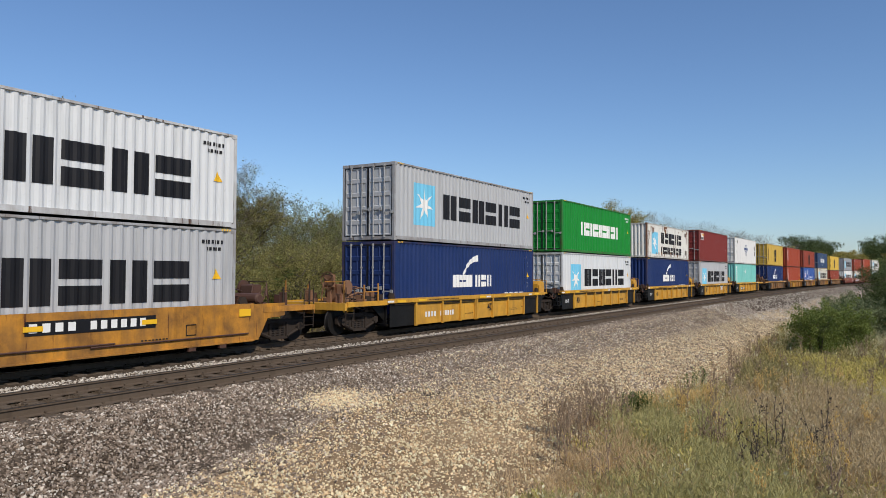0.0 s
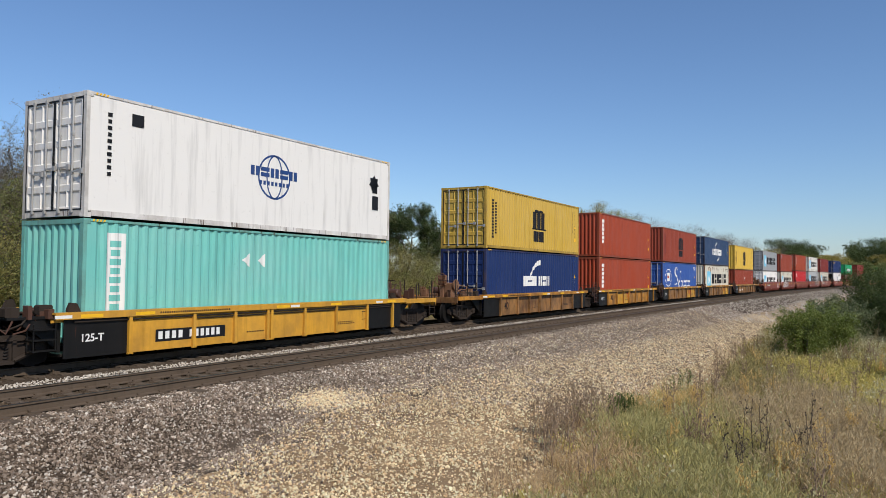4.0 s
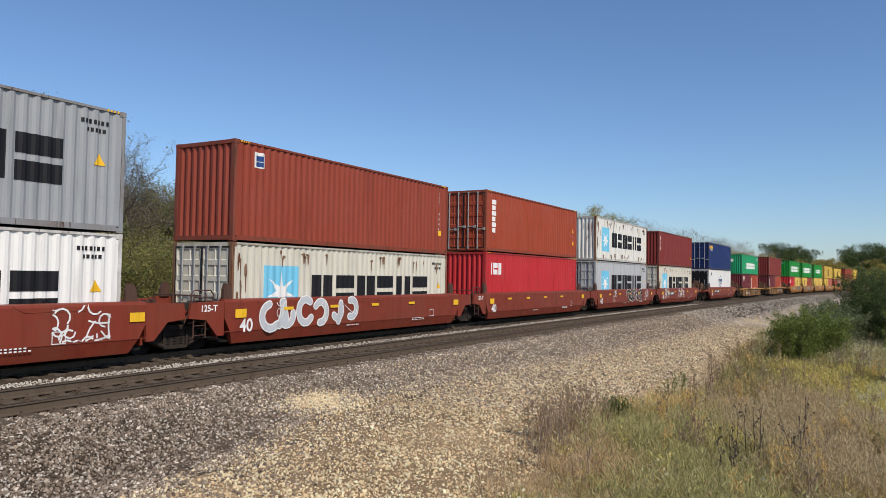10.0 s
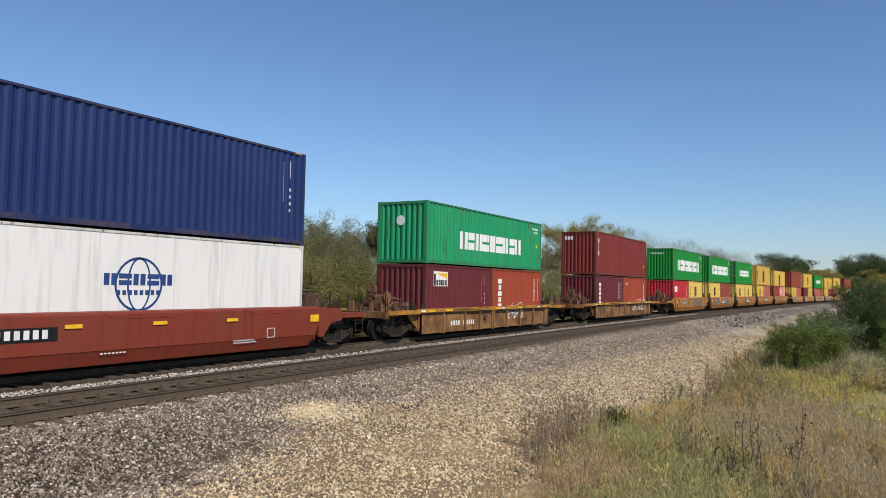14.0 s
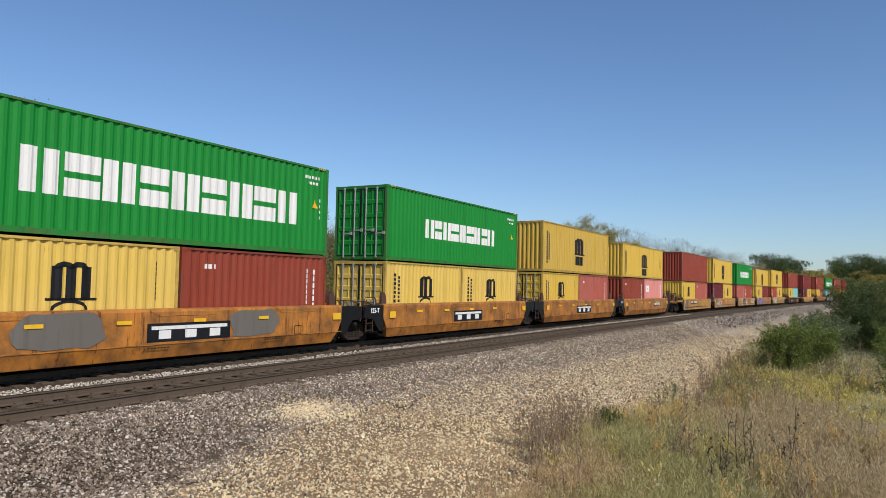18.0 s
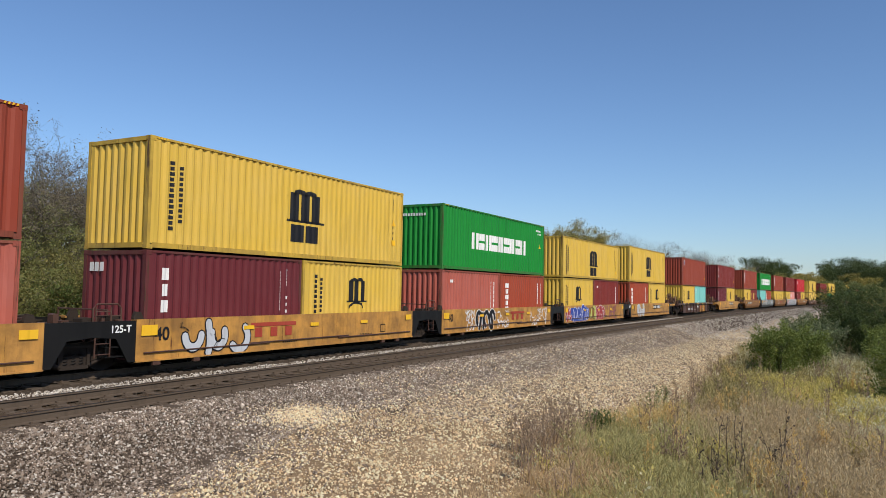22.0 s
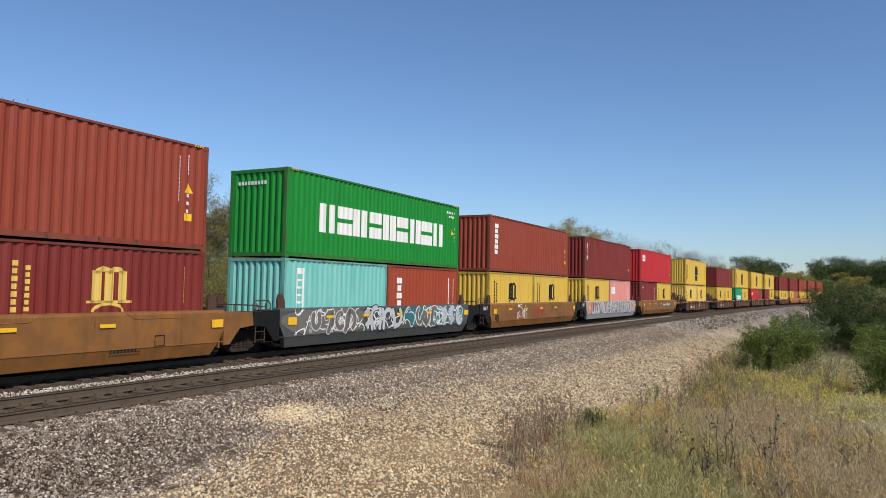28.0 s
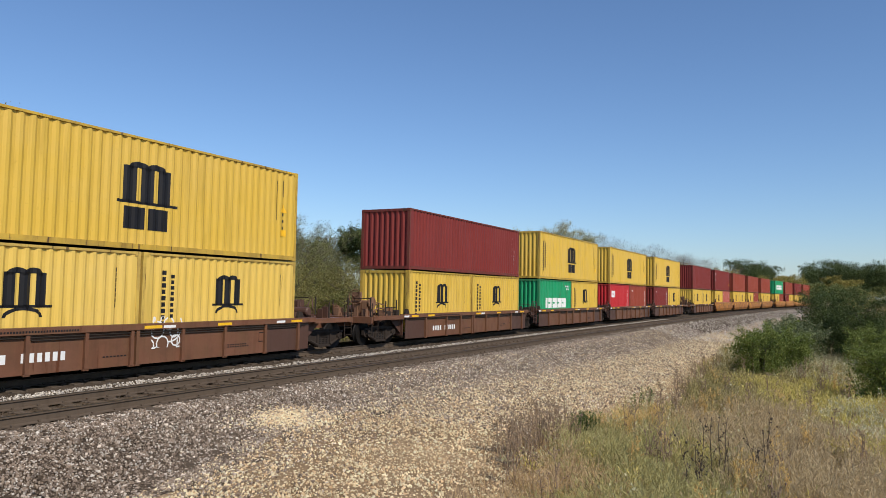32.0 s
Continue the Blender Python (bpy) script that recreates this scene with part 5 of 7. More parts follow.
def build_guide(g):
    g.prism([(-0.16, 1.17), (0.16, 1.17), (0.14, 1.40), (0.05, 1.58), (-0.10, 1.60), (-0.16, 1.45)], -1.34, -1.24)


def build_step(g):
    for y in (-1.18, -1.42):
        for x in (-0.24, 0.24):
            g.tube([(x, y, 0.25), (x, y, 0.85)], 0.016, 5)
    for z in (0.27, 0.5, 0.72):
        g.box(-0.26, 0.26, -1.44, -1.16, z - 0.012, z + 0.012)


def strokes(rng, u0, u1, v0, v1, count, width):
    """Loose sprayed lines inside a rectangle, as rows of narrow quads."""
    out = []
    for _ in range(count):
        a, b = rng.uniform(u0, u1), rng.uniform(v0, v1)
        ang, turn = rng.uniform(0, 6.28), rng.uniform(-0.9, 0.9)
        for _ in range(rng.randint(5, 11)):
            s = 0.11
            na, nb = a + s * math.cos(ang), b + s * math.sin(ang)
            if not (u0 < na < u1 and v0 < nb < v1):
                ang += 2.0
                na, nb = min(max(na, u0), u1), min(max(nb, v0), v1)
            px, py = -math.sin(ang) * width / 2, math.cos(ang) * width / 2
            out.append([(a - px, b - py), (na - px, nb - py), (na + px, nb + py), (a + px, b + py)])
            a, b, ang = na, nb, ang + turn
    return out


def spray_lines(rng, u0, u1, lo, hi, count):
    """Sweeping arcs and slashes that form no letters, side by side and overlapping."""
    out, step = [], (u1 - u0) / count
    for k in range(count):
        a, w, h = u0 + step * (k + 0.08), step * rng.uniform(0.85, 1.15), hi - lo
        swing = rng.choice((-1, 1))
        a0, span, r = rng.uniform(0, 360), swing * rng.uniform(140, 290), rng.uniform(0.26, 0.44)
        cu, cv = a + w * rng.uniform(0.35, 0.65), lo + h * rng.uniform(0.4, 0.6)
        out.append([(cu + w * r * math.cos(radians(a0 + span * i / 8)), cv + h * r * math.sin(radians(a0 + span * i / 8))) for i in range(9)])
        if rng.random() < 0.7:
            x, tilt = a + w * rng.uniform(0.0, 1.0), rng.uniform(-0.5, 0.5)
            out.append([(x + w * tilt * (v - 0.5) + 0.05 * math.sin(4 * v), lo + h * v) for v in (0.08, 0.3, 0.5, 0.7, rng.uniform(0.75, 0.92))])
    return out


def thick(lines, width):
    """Bent lines as quads with rounded joints."""
    out = []
    for pts in lines:
        for (a, b), (c, d) in zip(pts, pts[1:]):
            n = math.hypot(c - a, d - b) or 1.0
            p, q = -(d - b) / n * width / 2, (c - a) / n * width / 2
            out.append([(a - p, b - q), (c - p, d - q), (c + p, d + q), (a + p, b + q)])
        out += [[(a + width / 2 * math.cos(math.pi * i / 4), b + width / 2 * math.sin(math.pi * i / 4)) for i in range(8)] for a, b in pts]
    return out


def flat_marks(car, name, label, ink, shapes, y):
    g = Geo()
    for k, s in enumerate(shapes):
        g.face([(u, y - 0.0004 * (k % 7), v) for u, v in s])
    ob = part(name, g.mesh(name), M[ink], car, label)
    if len(shapes) > 1:
        ob["kind"] = "stuff"
    return ob


def well_car(kind, colour, ends, left, right, words, odd=None, decor=(), seed=1, spots={}):
    """kind: ribbed, smooth or flat side; ends: colour of the end plates; left, right: joint or end. Returns the car and its wheelsets."""
    root = thing("well_car", words, "rail car", "well cars of the train")
    P, E = M[colour], M[ends]
    turn = pose(0, 0, 0, 0, 0, 180)
    both = (None, turn)
    face_y = {"ribbed": -1.42, "smooth": -1.535, "flat": -1.505}[kind]
    part("well_floor", cached(("well_floor",), lambda g: (g.box(-WELL, WELL, -1.30, 1.30, 0.20, 0.26), g.box(-6.2, -5.4, -1.25, 1.25, 0.26, 0.375), g.box(5.4, 6.2, -1.25, 1.25, 0.26, 0.375), g.box(-0.5, 0.5, -1.25, 1.25, 0.26, 0.375))), M["floor_steel"], root)
    if kind == "ribbed":
        xs = (-WELL,) + RIBS[:4] + RIBS[5:] + (WELL,)
        for at in both:
            part("side_sill", cached(("ribbed_sill",), build_ribbed_sill), M["car_amber"] if colour == "car_tan" else P, root, at=at)
            part("air_pipe", cached(("ribbed_pipe",), lambda g: (g.tube([(-6.4, -1.455, 0.955), (6.4, -1.455, 0.955)], 0.022, 6), g.tube([(-3.0, -1.45, 0.89), (6.2, -1.45, 0.89)], 0.016, 6))), M["truck"], root, at=at)["kind"] = "stuff"
            for k, (a, b) in enumerate(zip(xs, xs[1:])):
                c = E if k in (0, len(xs) - 2) or b > 6.0 else P
                if odd and at is None and k in odd:
                    c = M[odd[k]]
                part("side_plate", cached(("side_plate", k), lambda g: g.box(a, b, -1.42, -1.39, 0.16, 1.02)), c, root, at=at)
            for x in RIBS:
                part("rib", cached(("rib",), build_rib), P, root, at=(at or pose(0, 0, 0)) @ pose(x, 0, 0))
        top = 1.17
    elif kind == "smooth":
        for at in both:
            part("side_wall", cached(("smooth_side",), build_smooth_side), P, root, at=at)
            part("weld_seam", cached(("seam",), build_seam), P, root, at=at)
            part("end_plate", cached(("smooth_end",), build_smooth_end), E, root, at=at)
            part("end_plate", cached(("smooth_end_b",), lambda g: (build_smooth_end(g), g.mirror(0))), E, root, at=at)
        top = 1.38
    else:
        for at in both:
            part("side_wall", cached(("flat_car_side",), build_flat_car_side), P, root, at=at)
            part("air_pipe", cached(("flat_ledge",), build_flat_ledge), M["car_umber"], root, at=at)
            part("end_plate", cached(("end_panel",), build_end_panel), E, root, at=at)
            part("end_plate", cached(("end_panel_b",), lambda g: (build_end_panel(g), g.mirror(0))), E, root, at=at)
        top = 1.22
    for s in (-1, 1):
        for at in both:
            part("container_guide", cached(("guide",), build_guide), M["car_umber"] if kind == "smooth" else M["truck"], root, at=pose(0, 0, top - 1.17 - (0.0 if kind == "smooth" else 0.22)) @ (at or pose(0, 0, 0)) @ pose(s * 6.32, 0, 0))
    if colour == "car_yellow" and right == "joint":
        part("valve_housing", cached(("valve_housing",), build_valve_housing), M["car_yellow"], root, "yellow brake-valve housing")["kind"] = "stuff"
    wheels = []
    for side, end in ((None, left), (turn, right)):
        part("bulkhead", cached(("bulkhead",), build_bulkhead), E, root, at=side)
        if end == "joint":
            part("joint_sill", cached(("joint_sill",), build_joint_sill), E, root, at=side)
            part("air_hose", cached(("hoses",), build_hoses), M["truck"], root, at=side)
            part("brake_gear", cached(("joint_gear",), build_joint_gear), M["car_umber"], root, "grimy pipes and brackets", at=side)["kind"] = "stuff"
            if colour != "car_yellow" and side is None:
                part("handrail", cached(("joint_rail",), build_joint_rail), M["car_umber"], root, "rusty pipe railing and rungs", at=side)["kind"] = "stuff"
            part("step", cached(("step",), build_step), M["car_black"], root, at=(side or pose(0, 0, 0)) @ pose(-7.05, 0, 0.1))
        else:
            part("end_sill", cached(("end_sill",), build_end_sill), P, root, at=side)
            part("end_beam", cached(("end_beam",), build_end_beam), P, root, at=side)
            part("deck_plate", cached(("deck_plate",), build_deck_plate), P, root, at=side)
            beam = M["car_amber"] if colour == "car_tan" else P
            part("deck_beam", cached(("deck_beam",), build_deck_beam), beam, root, at=side)
            part("deck_beam", cached(("deck_beam_b",), lambda g: (build_deck_beam(g), g.mirror(1))), beam, root, at=side)
            part("coupler", cached(("coupler",), build_coupler), M["truck"], root, at=side)
            part("handrail", cached(("stanchions",), build_stanchions), M["car_amber"] if colour in ("car_yellow", "car_amber") and side is None else M["truck"], root, at=side)["kind"] = "stuff"
            part("air_hose", cached(("hoses",), build_hoses), M["truck"], root, at=side)
            part("ladder", cached(("ladder",), build_ladder), M["truck"], root, at=(side or pose(0, 0, 0)) @ pose(-9.1, -1.42 if side is None else 1.42, 0))
            part("reservoir", cached(("reservoir",), build_reservoir), M["car_umber"], root, at=side)
            part("brake_gear", cached(("end_gear",), build_end_gear), M["rusty_post"] if side is None else M["car_umber"], root, "rusty brake rigging", at=side)["kind"] = "stuff"
            if side is None:
                part("brake_wheel", cached(("brake_wheel",), build_brake_wheel), M["rusty_post"], root, at=side)
    wheels += add_truck(root, -TRUCK_AT if left == "joint" else -END_TRUCK)
    if right == "end":
        wheels += add_truck(root, END_TRUCK)
    # marks
    rng = random.Random(seed)
    y = face_y - 0.006
    if kind == "ribbed":
        flat_marks(root, "reflector", "yellow reflector strips on the sill", "ink_yellow", [bar(x, 1.045, 0.55, 0.075) for x in (-6.3, -4.9, -0.1, 2.4, 5.6)], -1.524)
        flat_marks(root, "sill_print", "line of small dark print", "ink_black", ticks(-4.2, 1.06, 2.3, 0.045, 34), -1.5235)
        flat_marks(root, "tape", "white tape pieces", "ink_white", [bar(x, 1.045, 0.4, 0.07) for x in (-6.9, 0.5, 4.9)], -1.5235)
    elif kind == "smooth":
        flat_marks(root, "reflector", "yellow reflector strips", "ink_yellow", [bar(x, 1.02, 0.42, 0.09) for x in (-4.3, -2.1, 0.2, 2.6)] + [bar(-6.25, 0.86, 0.42, 0.24), bar(6.1, 0.90, 0.42, 0.22)], y - 0.024)
    else:
        flat_marks(root, "reflector", "yellow reflector strips", "ink_yellow", [bar(x, 0.86, 0.42, 0.11) for x in (-2.9, 0.1, 2.9)] + [bar(-6.4, 0.84, 0.48, 0.26), bar(5.95, 0.9, 0.42, 0.2)], y - 0.024)
    dark = kind != "smooth" or colour != "car_red"
    if "n40" in decor:
        place = spots.get("n40") or {"ribbed": (-4.3, 0.58), "smooth": (-5.8, 0.62), "flat": (-5.75, 0.85)}[kind]
        part("car_number", text_mesh("40", 0.50 if kind == "smooth" else 0.46), M["ink_black" if dark else "ink_white"], root, at=pose(place[0], y, place[1]))
    if "t125" in decor:
        place = {"ribbed": (-5.95, 0.58, -1.43), "smooth": (-7.15, 1.14, -1.522), "flat": (-6.95, 1.02, -1.497)}[kind]
        part("stencil", text_mesh("125-T", 0.24), M["ink_white"], root, at=pose(place[0], place[2], place[1]))
    if "plate" in decor:
        u, w = spots.get("plate") or {"ribbed": (-4.2, 2.2), "smooth": (-4.4, 2.3), "flat": (0.2, 3.1)}[kind]
        z = 0.36 if kind == "ribbed" else 0.77
        flat_marks(root, "number_plate", "black panel with white bars", "ink_black", [bar(u, z, w, 0.3)], y)
        flat_marks(root, "number_strip", "white bars", "ink_white", ticks(u + 0.08, z + 0.06, w * 0.36, 0.19, 4) + ticks(u + w * 0.46, z + 0.06, w * 0.48, 0.19, 6), y - 0.006)
    if "bars" in decor:
        flat_marks(root, "number_strip", "white bars", "ink_white", ticks(-4.3, 0.42, 0.85, 0.2, 4) + ticks(-3.2, 0.42, 1.1, 0.2, 6), y)
    for name, ink, u in (("logo_red", "ink_red", -0.9), ("logo_black", "ink_black", 1.6), ("logo_white", "ink_white", 1.6), ("logo_rust", "ink_red", 1.8)):
        if name in decor:
            u, w = spots.get("logo") or (u, 1.0)
            v, h, w = (0.5, 0.42, w) if kind == "ribbed" else (0.62, 0.42, w)
            if name in ("logo_white",) and kind != "ribbed":
                flat_marks(root, "logo_ground", "black panel", "ink_black", [bar(u - 0.12, 0.56, w + 0.24, 0.46)], y)
                v, h = 0.63, 0.32
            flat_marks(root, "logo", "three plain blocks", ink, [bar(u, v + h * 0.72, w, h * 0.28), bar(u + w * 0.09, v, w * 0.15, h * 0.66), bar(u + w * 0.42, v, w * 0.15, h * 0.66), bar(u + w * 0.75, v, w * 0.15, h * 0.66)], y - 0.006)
    lo, hi = (0.22, 1.20) if kind == "flat" else (0.50, 1.36)
    for d in decor:
        if isinstance(d, tuple):
            what, u0, u1, fill, line = d
            if what == "bubble":
                lines = spray_lines(rng, u0, u1, lo, hi, max(2, round((u1 - u0) / 0.72)))
                wide = 0.21 if kind == "flat" else 0.18
                flat_marks(root, "graffiti_outline", "sprayed outline of bold wordless shapes", line, thick(lines, wide + 0.075), y - 0.004)
                flat_marks(root, "graffiti_fill", "bold sprayed wordless shapes", fill, thick(lines, wide), y - 0.010)
                flat_marks(root, "graffiti_scrawl", "thin sprayed lines", line, strokes(rng, u0, u1, lo + 0.08, hi - 0.08, max(2, int(u1 - u0)), 0.022), y - 0.016)
            elif what == "patch":
                flat_marks(root, "paint_patch", "patch of painted-over spray", fill, [[((u0 + u1) / 2 + (u1 - u0) * 0.55 * math.copysign(abs(math.cos(a)) ** 0.6, math.cos(a)) * rng.uniform(0.85, 1.08), (lo + hi) / 2 + (hi - lo) * 0.5 * math.copysign(abs(math.sin(a)) ** 0.6, math.sin(a)) * rng.uniform(0.8, 1.05)) for a in [2 * math.pi * i / 18 for i in range(18)]]], y - 0.003)
            else:
                flat_marks(root, "graffiti_scrawl", "thin sprayed scrawl", line, strokes(rng, u0, u1, lo + 0.03, hi - 0.03, int((u1 - u0) * 7) + 3, 0.04), y - 0.006)
    flat_marks(root, "stencil_print", "small stencilled lines", "ink_black" if dark and colour not in ("car_umber",) else "ink_white",
               ticks(2.9, 0.40, 0.9, 0.03, 9) + ticks(2.9, 0.46, 0.8, 0.03, 8) + ticks(-1.2, 0.40, 0.7, 0.03, 7) + [bar(4.2, 0.5, 0.32, 0.02), bar(4.2, 0.76, 0.32, 0.02), bar(4.2, 0.5, 0.02, 0.28), bar(4.5, 0.5, 0.02, 0.28)], y - 0.002)
    return root, wheels

# ---- the train ----
SPEED, GAIN = 18.951, 0.01584              # metres a second at the start, and what it gains every second
HC, STD, LONG, SHORT = 2.896, 2.591, 12.192, 6.058
BASE = 0.388                               # floor of the wells over the rails
R, S, F = "ribbed", "smooth", "flat"
B = "car_black"
Y20, Y20B = ("yellow", "arches20", "yellow"), ("pale_yellow", "arches20", "sun-bleached yellow")
# left end of the containers at 0 s; car: side, colour, end colour, left and right coupling; upper container: colour, livery, height, doors, words; lower ones
CARS = [
    (2.29, (F, "car_amber", "car_amber", "joint", "end"), ("pale_grey", "star", STD, 0, "dirty white"), [("soft_grey", "star", HC, 0, "light grey")], ("plate", ("line", -1.9, -0.5, "ink_white", "ink_white"))),
    (22.1, (R, "car_yellow", B, "end", "joint"), ("soft_grey", "star", HC, 1, "light grey"), [("navy", "swoosh", HC, 1, "navy blue")], ("n40", "bars")),
    (38.12, (R, "car_yellow", B, "joint", "joint"), ("green", "letters9_small", HC, 1, "bright green"), [("pale_grey", "star", HC, 1, "pale grey")], ("n40", "t125")),
    (54.2, (R, "car_yellow", B, "joint", "joint"), ("rusty_white", "star_two", STD, 0, "rust-stained white"), [("navy", "swoosh", HC, 0, "navy blue")], ("n40", "t125")),
    (70.24, (R, "car_yellow", B, "joint", "joint"), ("maroon", "badge", HC, 1, "maroon"), [("soft_grey", "star", HC, 1, "light grey")], ("n40", "t125", "logo_white")),
    (86.25, (R, "car_yellow", B, "joint", "end"), ("white", "globe", HC, 1, "white smooth-sided"), [("turquoise", "banner", HC, 0, "turquoise")], ("t125", "plate")),
    (106.3, (R, "car_tan", B, "end", "joint"), ("mustard", "arches", HC, 1, "mustard yellow"), [("navy", "swoosh", HC, 1, "navy blue")], ("n40",)),
    (122.2, (R, "car_amber", B, "joint", "joint"), ("brick_red", "stack6", HC, 0, "brick-red"), [("brick_red", "stack6", HC, 0, "brick-red")], ("n40", "t125", "logo_red")),
    (138.04, (R, "car_tan", B, "joint", "joint"), ("rust_red", "arches_red", HC, 0, "brownish red"), [("royal_blue", "script", HC, 1, "royal blue")], ("t125", "logo_rust")),
    (153.94, (R, "car_tan", B, "joint", "joint"), ("slate_blue", "swoosh_two", HC, 1, "slate blue"), [("beige", "star", HC, 0, "grimy off-white")], ("t125", "logo_rust")),
    (169.76, (R, "car_tan", B, "joint", "end"), ("yellow", "arches", HC, 0, "yellow"), [("rust_red", "hazard", STD, 0, "brownish red")], ("t125", "bars")),
    (189.59, (S, "car_red", "car_red", "end", "joint"), ("light_grey", "star", HC, 1, "light grey"), [("white", "star", STD, 1, "white")], ("n40", "plate", ("line", 4.2, 5.6, "ink_white", "ink_white"))),
    (205.31, (S, "car_red", "car_red", "joint", "joint"), ("rust_red", "square_badge", HC, 0, "brownish red"), [("beige", "star", STD, 1, "grimy off-white")], ("n40", "t125", ("bubble", -5.3, -0.65, "ink_silver", "ink_white"))),
    (221.14, (S, "car_red", "car_red", "joint", "joint"), ("brick_red", "stack6", HC, 1, "brick-red"), [("bright_red", "slant3", HC, 0, "bright red")], ("n40", "t125")),
    (236.9, (S, "car_red", "car_red", "joint", "joint"), ("rusty_white", "star", HC, 0, "rust-streaked white"), [("soft_grey", "star", HC, 1, "light grey")], ("n40", ("bubble", -0.45, 3.5, "ink_black", "ink_white"), ("line", -3.3, -2.7, "ink_white", "ink_white"), ("line", 4.5, 5.4, "ink_white", "ink_white"))),
    (252.8, (S, "car_red", "car_red", "joint", "end"), ("maroon", "stack3", HC, 0, "dark maroon"), [("beige", "star", HC, 1, "grimy off-white")], ("n40", "plate", ("line", -5.2, -3.9, "ink_white", "ink_white"), ("line", -0.6, 1.6, "ink_white", "ink_white"))),
    (272.82, (S, "car_red", "car_red", "end", "end"), ("navy", "small_orange", HC, 1, "dark navy"), [("white", "globe_low", HC, 1, "white smooth-sided refrigerated")], ("n40", "plate")),
    (292.56, (R, "car_tan", "car_tan", "end", "end"), ("teal_green", "letters9_small", STD, 0, "scuffed sea-green"), [("plum", "badge", STD, 0, "dark maroon"), ("brick_red", "stack4", STD, 0, "brick-red")], ("n40", "bars", ("line", 1.4, 3.2, "ink_white", "ink_white"))),
    (314.1, (R, "car_tan", "car_tan", "end", "end"), ("maroon", "stack3", HC, 0, "dark maroon"), [("plum", "stack4", STD, 0, "dark maroon"), ("brick_red", "codes20", STD, 0, "brick-red")], (("line", 1.4, 5.2, "ink_white", "ink_white"),)),
    (335.38, (S, "car_orange", "car_orange", "end", "joint"), ("green", "letters9", HC, 0, "bright green"), [("bright_red", "slant3_20", STD, 0, "crimson"), Y20B[:2] + (STD, 0, Y20B[2])], ("n40", "plate", ("patch", 0.4, 1.6, "patch_grey", ""), ("patch", 2.0, 3.1, "patch_grey", ""), ("patch", 3.4, 4.1, "patch_grey", ""))),
    (351.1, (S, "car_orange", "car_black", "joint", "joint"), ("green", "letters9", HC, 0, "bright green"), [Y20B[:2] + (STD, 0, Y20B[2]), ("rust_red", "codes20", STD, 0, "brownish red")], ("logo_white", ("patch", -4.5, -2.45, "patch_grey", ""), ("patch", 1.6, 3.4, "patch_grey", ""))),
    (366.85, (S, "car_orange", "car_black", "joint", "joint"), ("green", "letters9_small", HC, 1, "bright green"), [Y20B[:2] + (STD, 1, Y20B[2]), Y20B[:2] + (STD, 0, Y20B[2])], ("logo_white", "t125")),
    (382.6, (S, "car_orange", "car_black", "joint", "joint"), ("mustard", "arches", HC, 0, "mustard yellow"), [("yellow", "arches20", STD, 1, "yellow"), ("faded_red", "codes20", STD, 0, "faded red")], ("logo_white",)),
    (398.3, (S, "car_orange", "car_black", "joint", "end"), ("yellow", "arches", STD, 0, "rust-specked yellow"), [("rust_red", "codes20", STD, 0, "brownish red"), ("pink", "slant3_20", STD, 0, "faded pink")], ("n40", "t125", "plate")),
    (418.07, (F, "car_ochre", B, "end", "joint"), ("rust_red", "plain", HC, 0, "brownish red"), [Y20[:2] + (STD, 0, Y20[2]), ("faded_red", "codes20", STD, 0, "faded red")], ("plate", ("patch", -5.9, -4.5, "patch_grey", ""))),
    (433.48, (F, "car_ochre", B, "joint", "joint"), ("yellow", "arches", HC, 0, "yellow"), [("plum", "stack3", STD, 0, "dark maroon"), Y20[:2] + (STD, 0, Y20[2])], ("n40", "t125", "logo_red", ("bubble", -5.2, -2.7, "ink_silver", "ink_black"))),
    (448.97, (F, "car_ochre", B, "joint", "joint"), ("green", "letters9_small", HC, 0, "bright green"), [("faded_red", "codes20", STD, 0, "faded red"), ("brick_red", "stack4", STD, 0, "brick-red")], ("n40", "logo_rust", ("bubble", -3.5, -1.05, "ink_black", "ink_white"), ("line", -4.6, -3.4, "ink_white", "ink_white"), ("line", -0.9, 0.5, "ink_white", "ink_white"), ("line", 3.4, 5.8, "ink_white", "ink_white"))),
    (464.38, (F, "car_ochre", B, "joint", "joint"), ("yellow", "arches", STD, 0, "yellow"), [Y20[:2] + (STD, 0, Y20[2]), ("maroon", "codes20", STD, 0, "maroon")], (("patch", -6.0, -2.0, "ink_cobalt", ""), ("patch", -0.4, 1.5, "ink_crimson", ""), ("bubble", -6.4, -5.2, "ink_crimson", "ink_white"), ("bubble", -5.1, -1.9, "ink_cobalt", "ink_white"), ("bubble", -1.8, -0.5, "ink_lime", "ink_black"), ("bubble", -0.4, 1.6, "ink_crimson", "ink_white"), ("line", 2.0, 4.6, "ink_magenta", "ink_magenta"))),
    (479.69, (F, "car_ochre", B, "joint", "end"), ("yellow", "arches", HC, 0, "yellow"), [("brick_red", "stack4", STD, 0, "brick-red"), Y20[:2] + (STD, 0, Y20[2])], ("n40", "t125", "plate", ("bubble", -4.9, -2.7, "ink_silver", "ink_white"))),
    (499.43, (R, "car_umber", "car_umber", "end", "end"), ("rust_red", "square_badge", HC, 0, "brownish red"), [Y20[:2] + (STD, 0, Y20[2]), ("turquoise", "banner20", STD, 0, "pale turquoise")], ("bars", "logo_red", ("line", 0.2, 1.4, "ink_white", "ink_white"))),
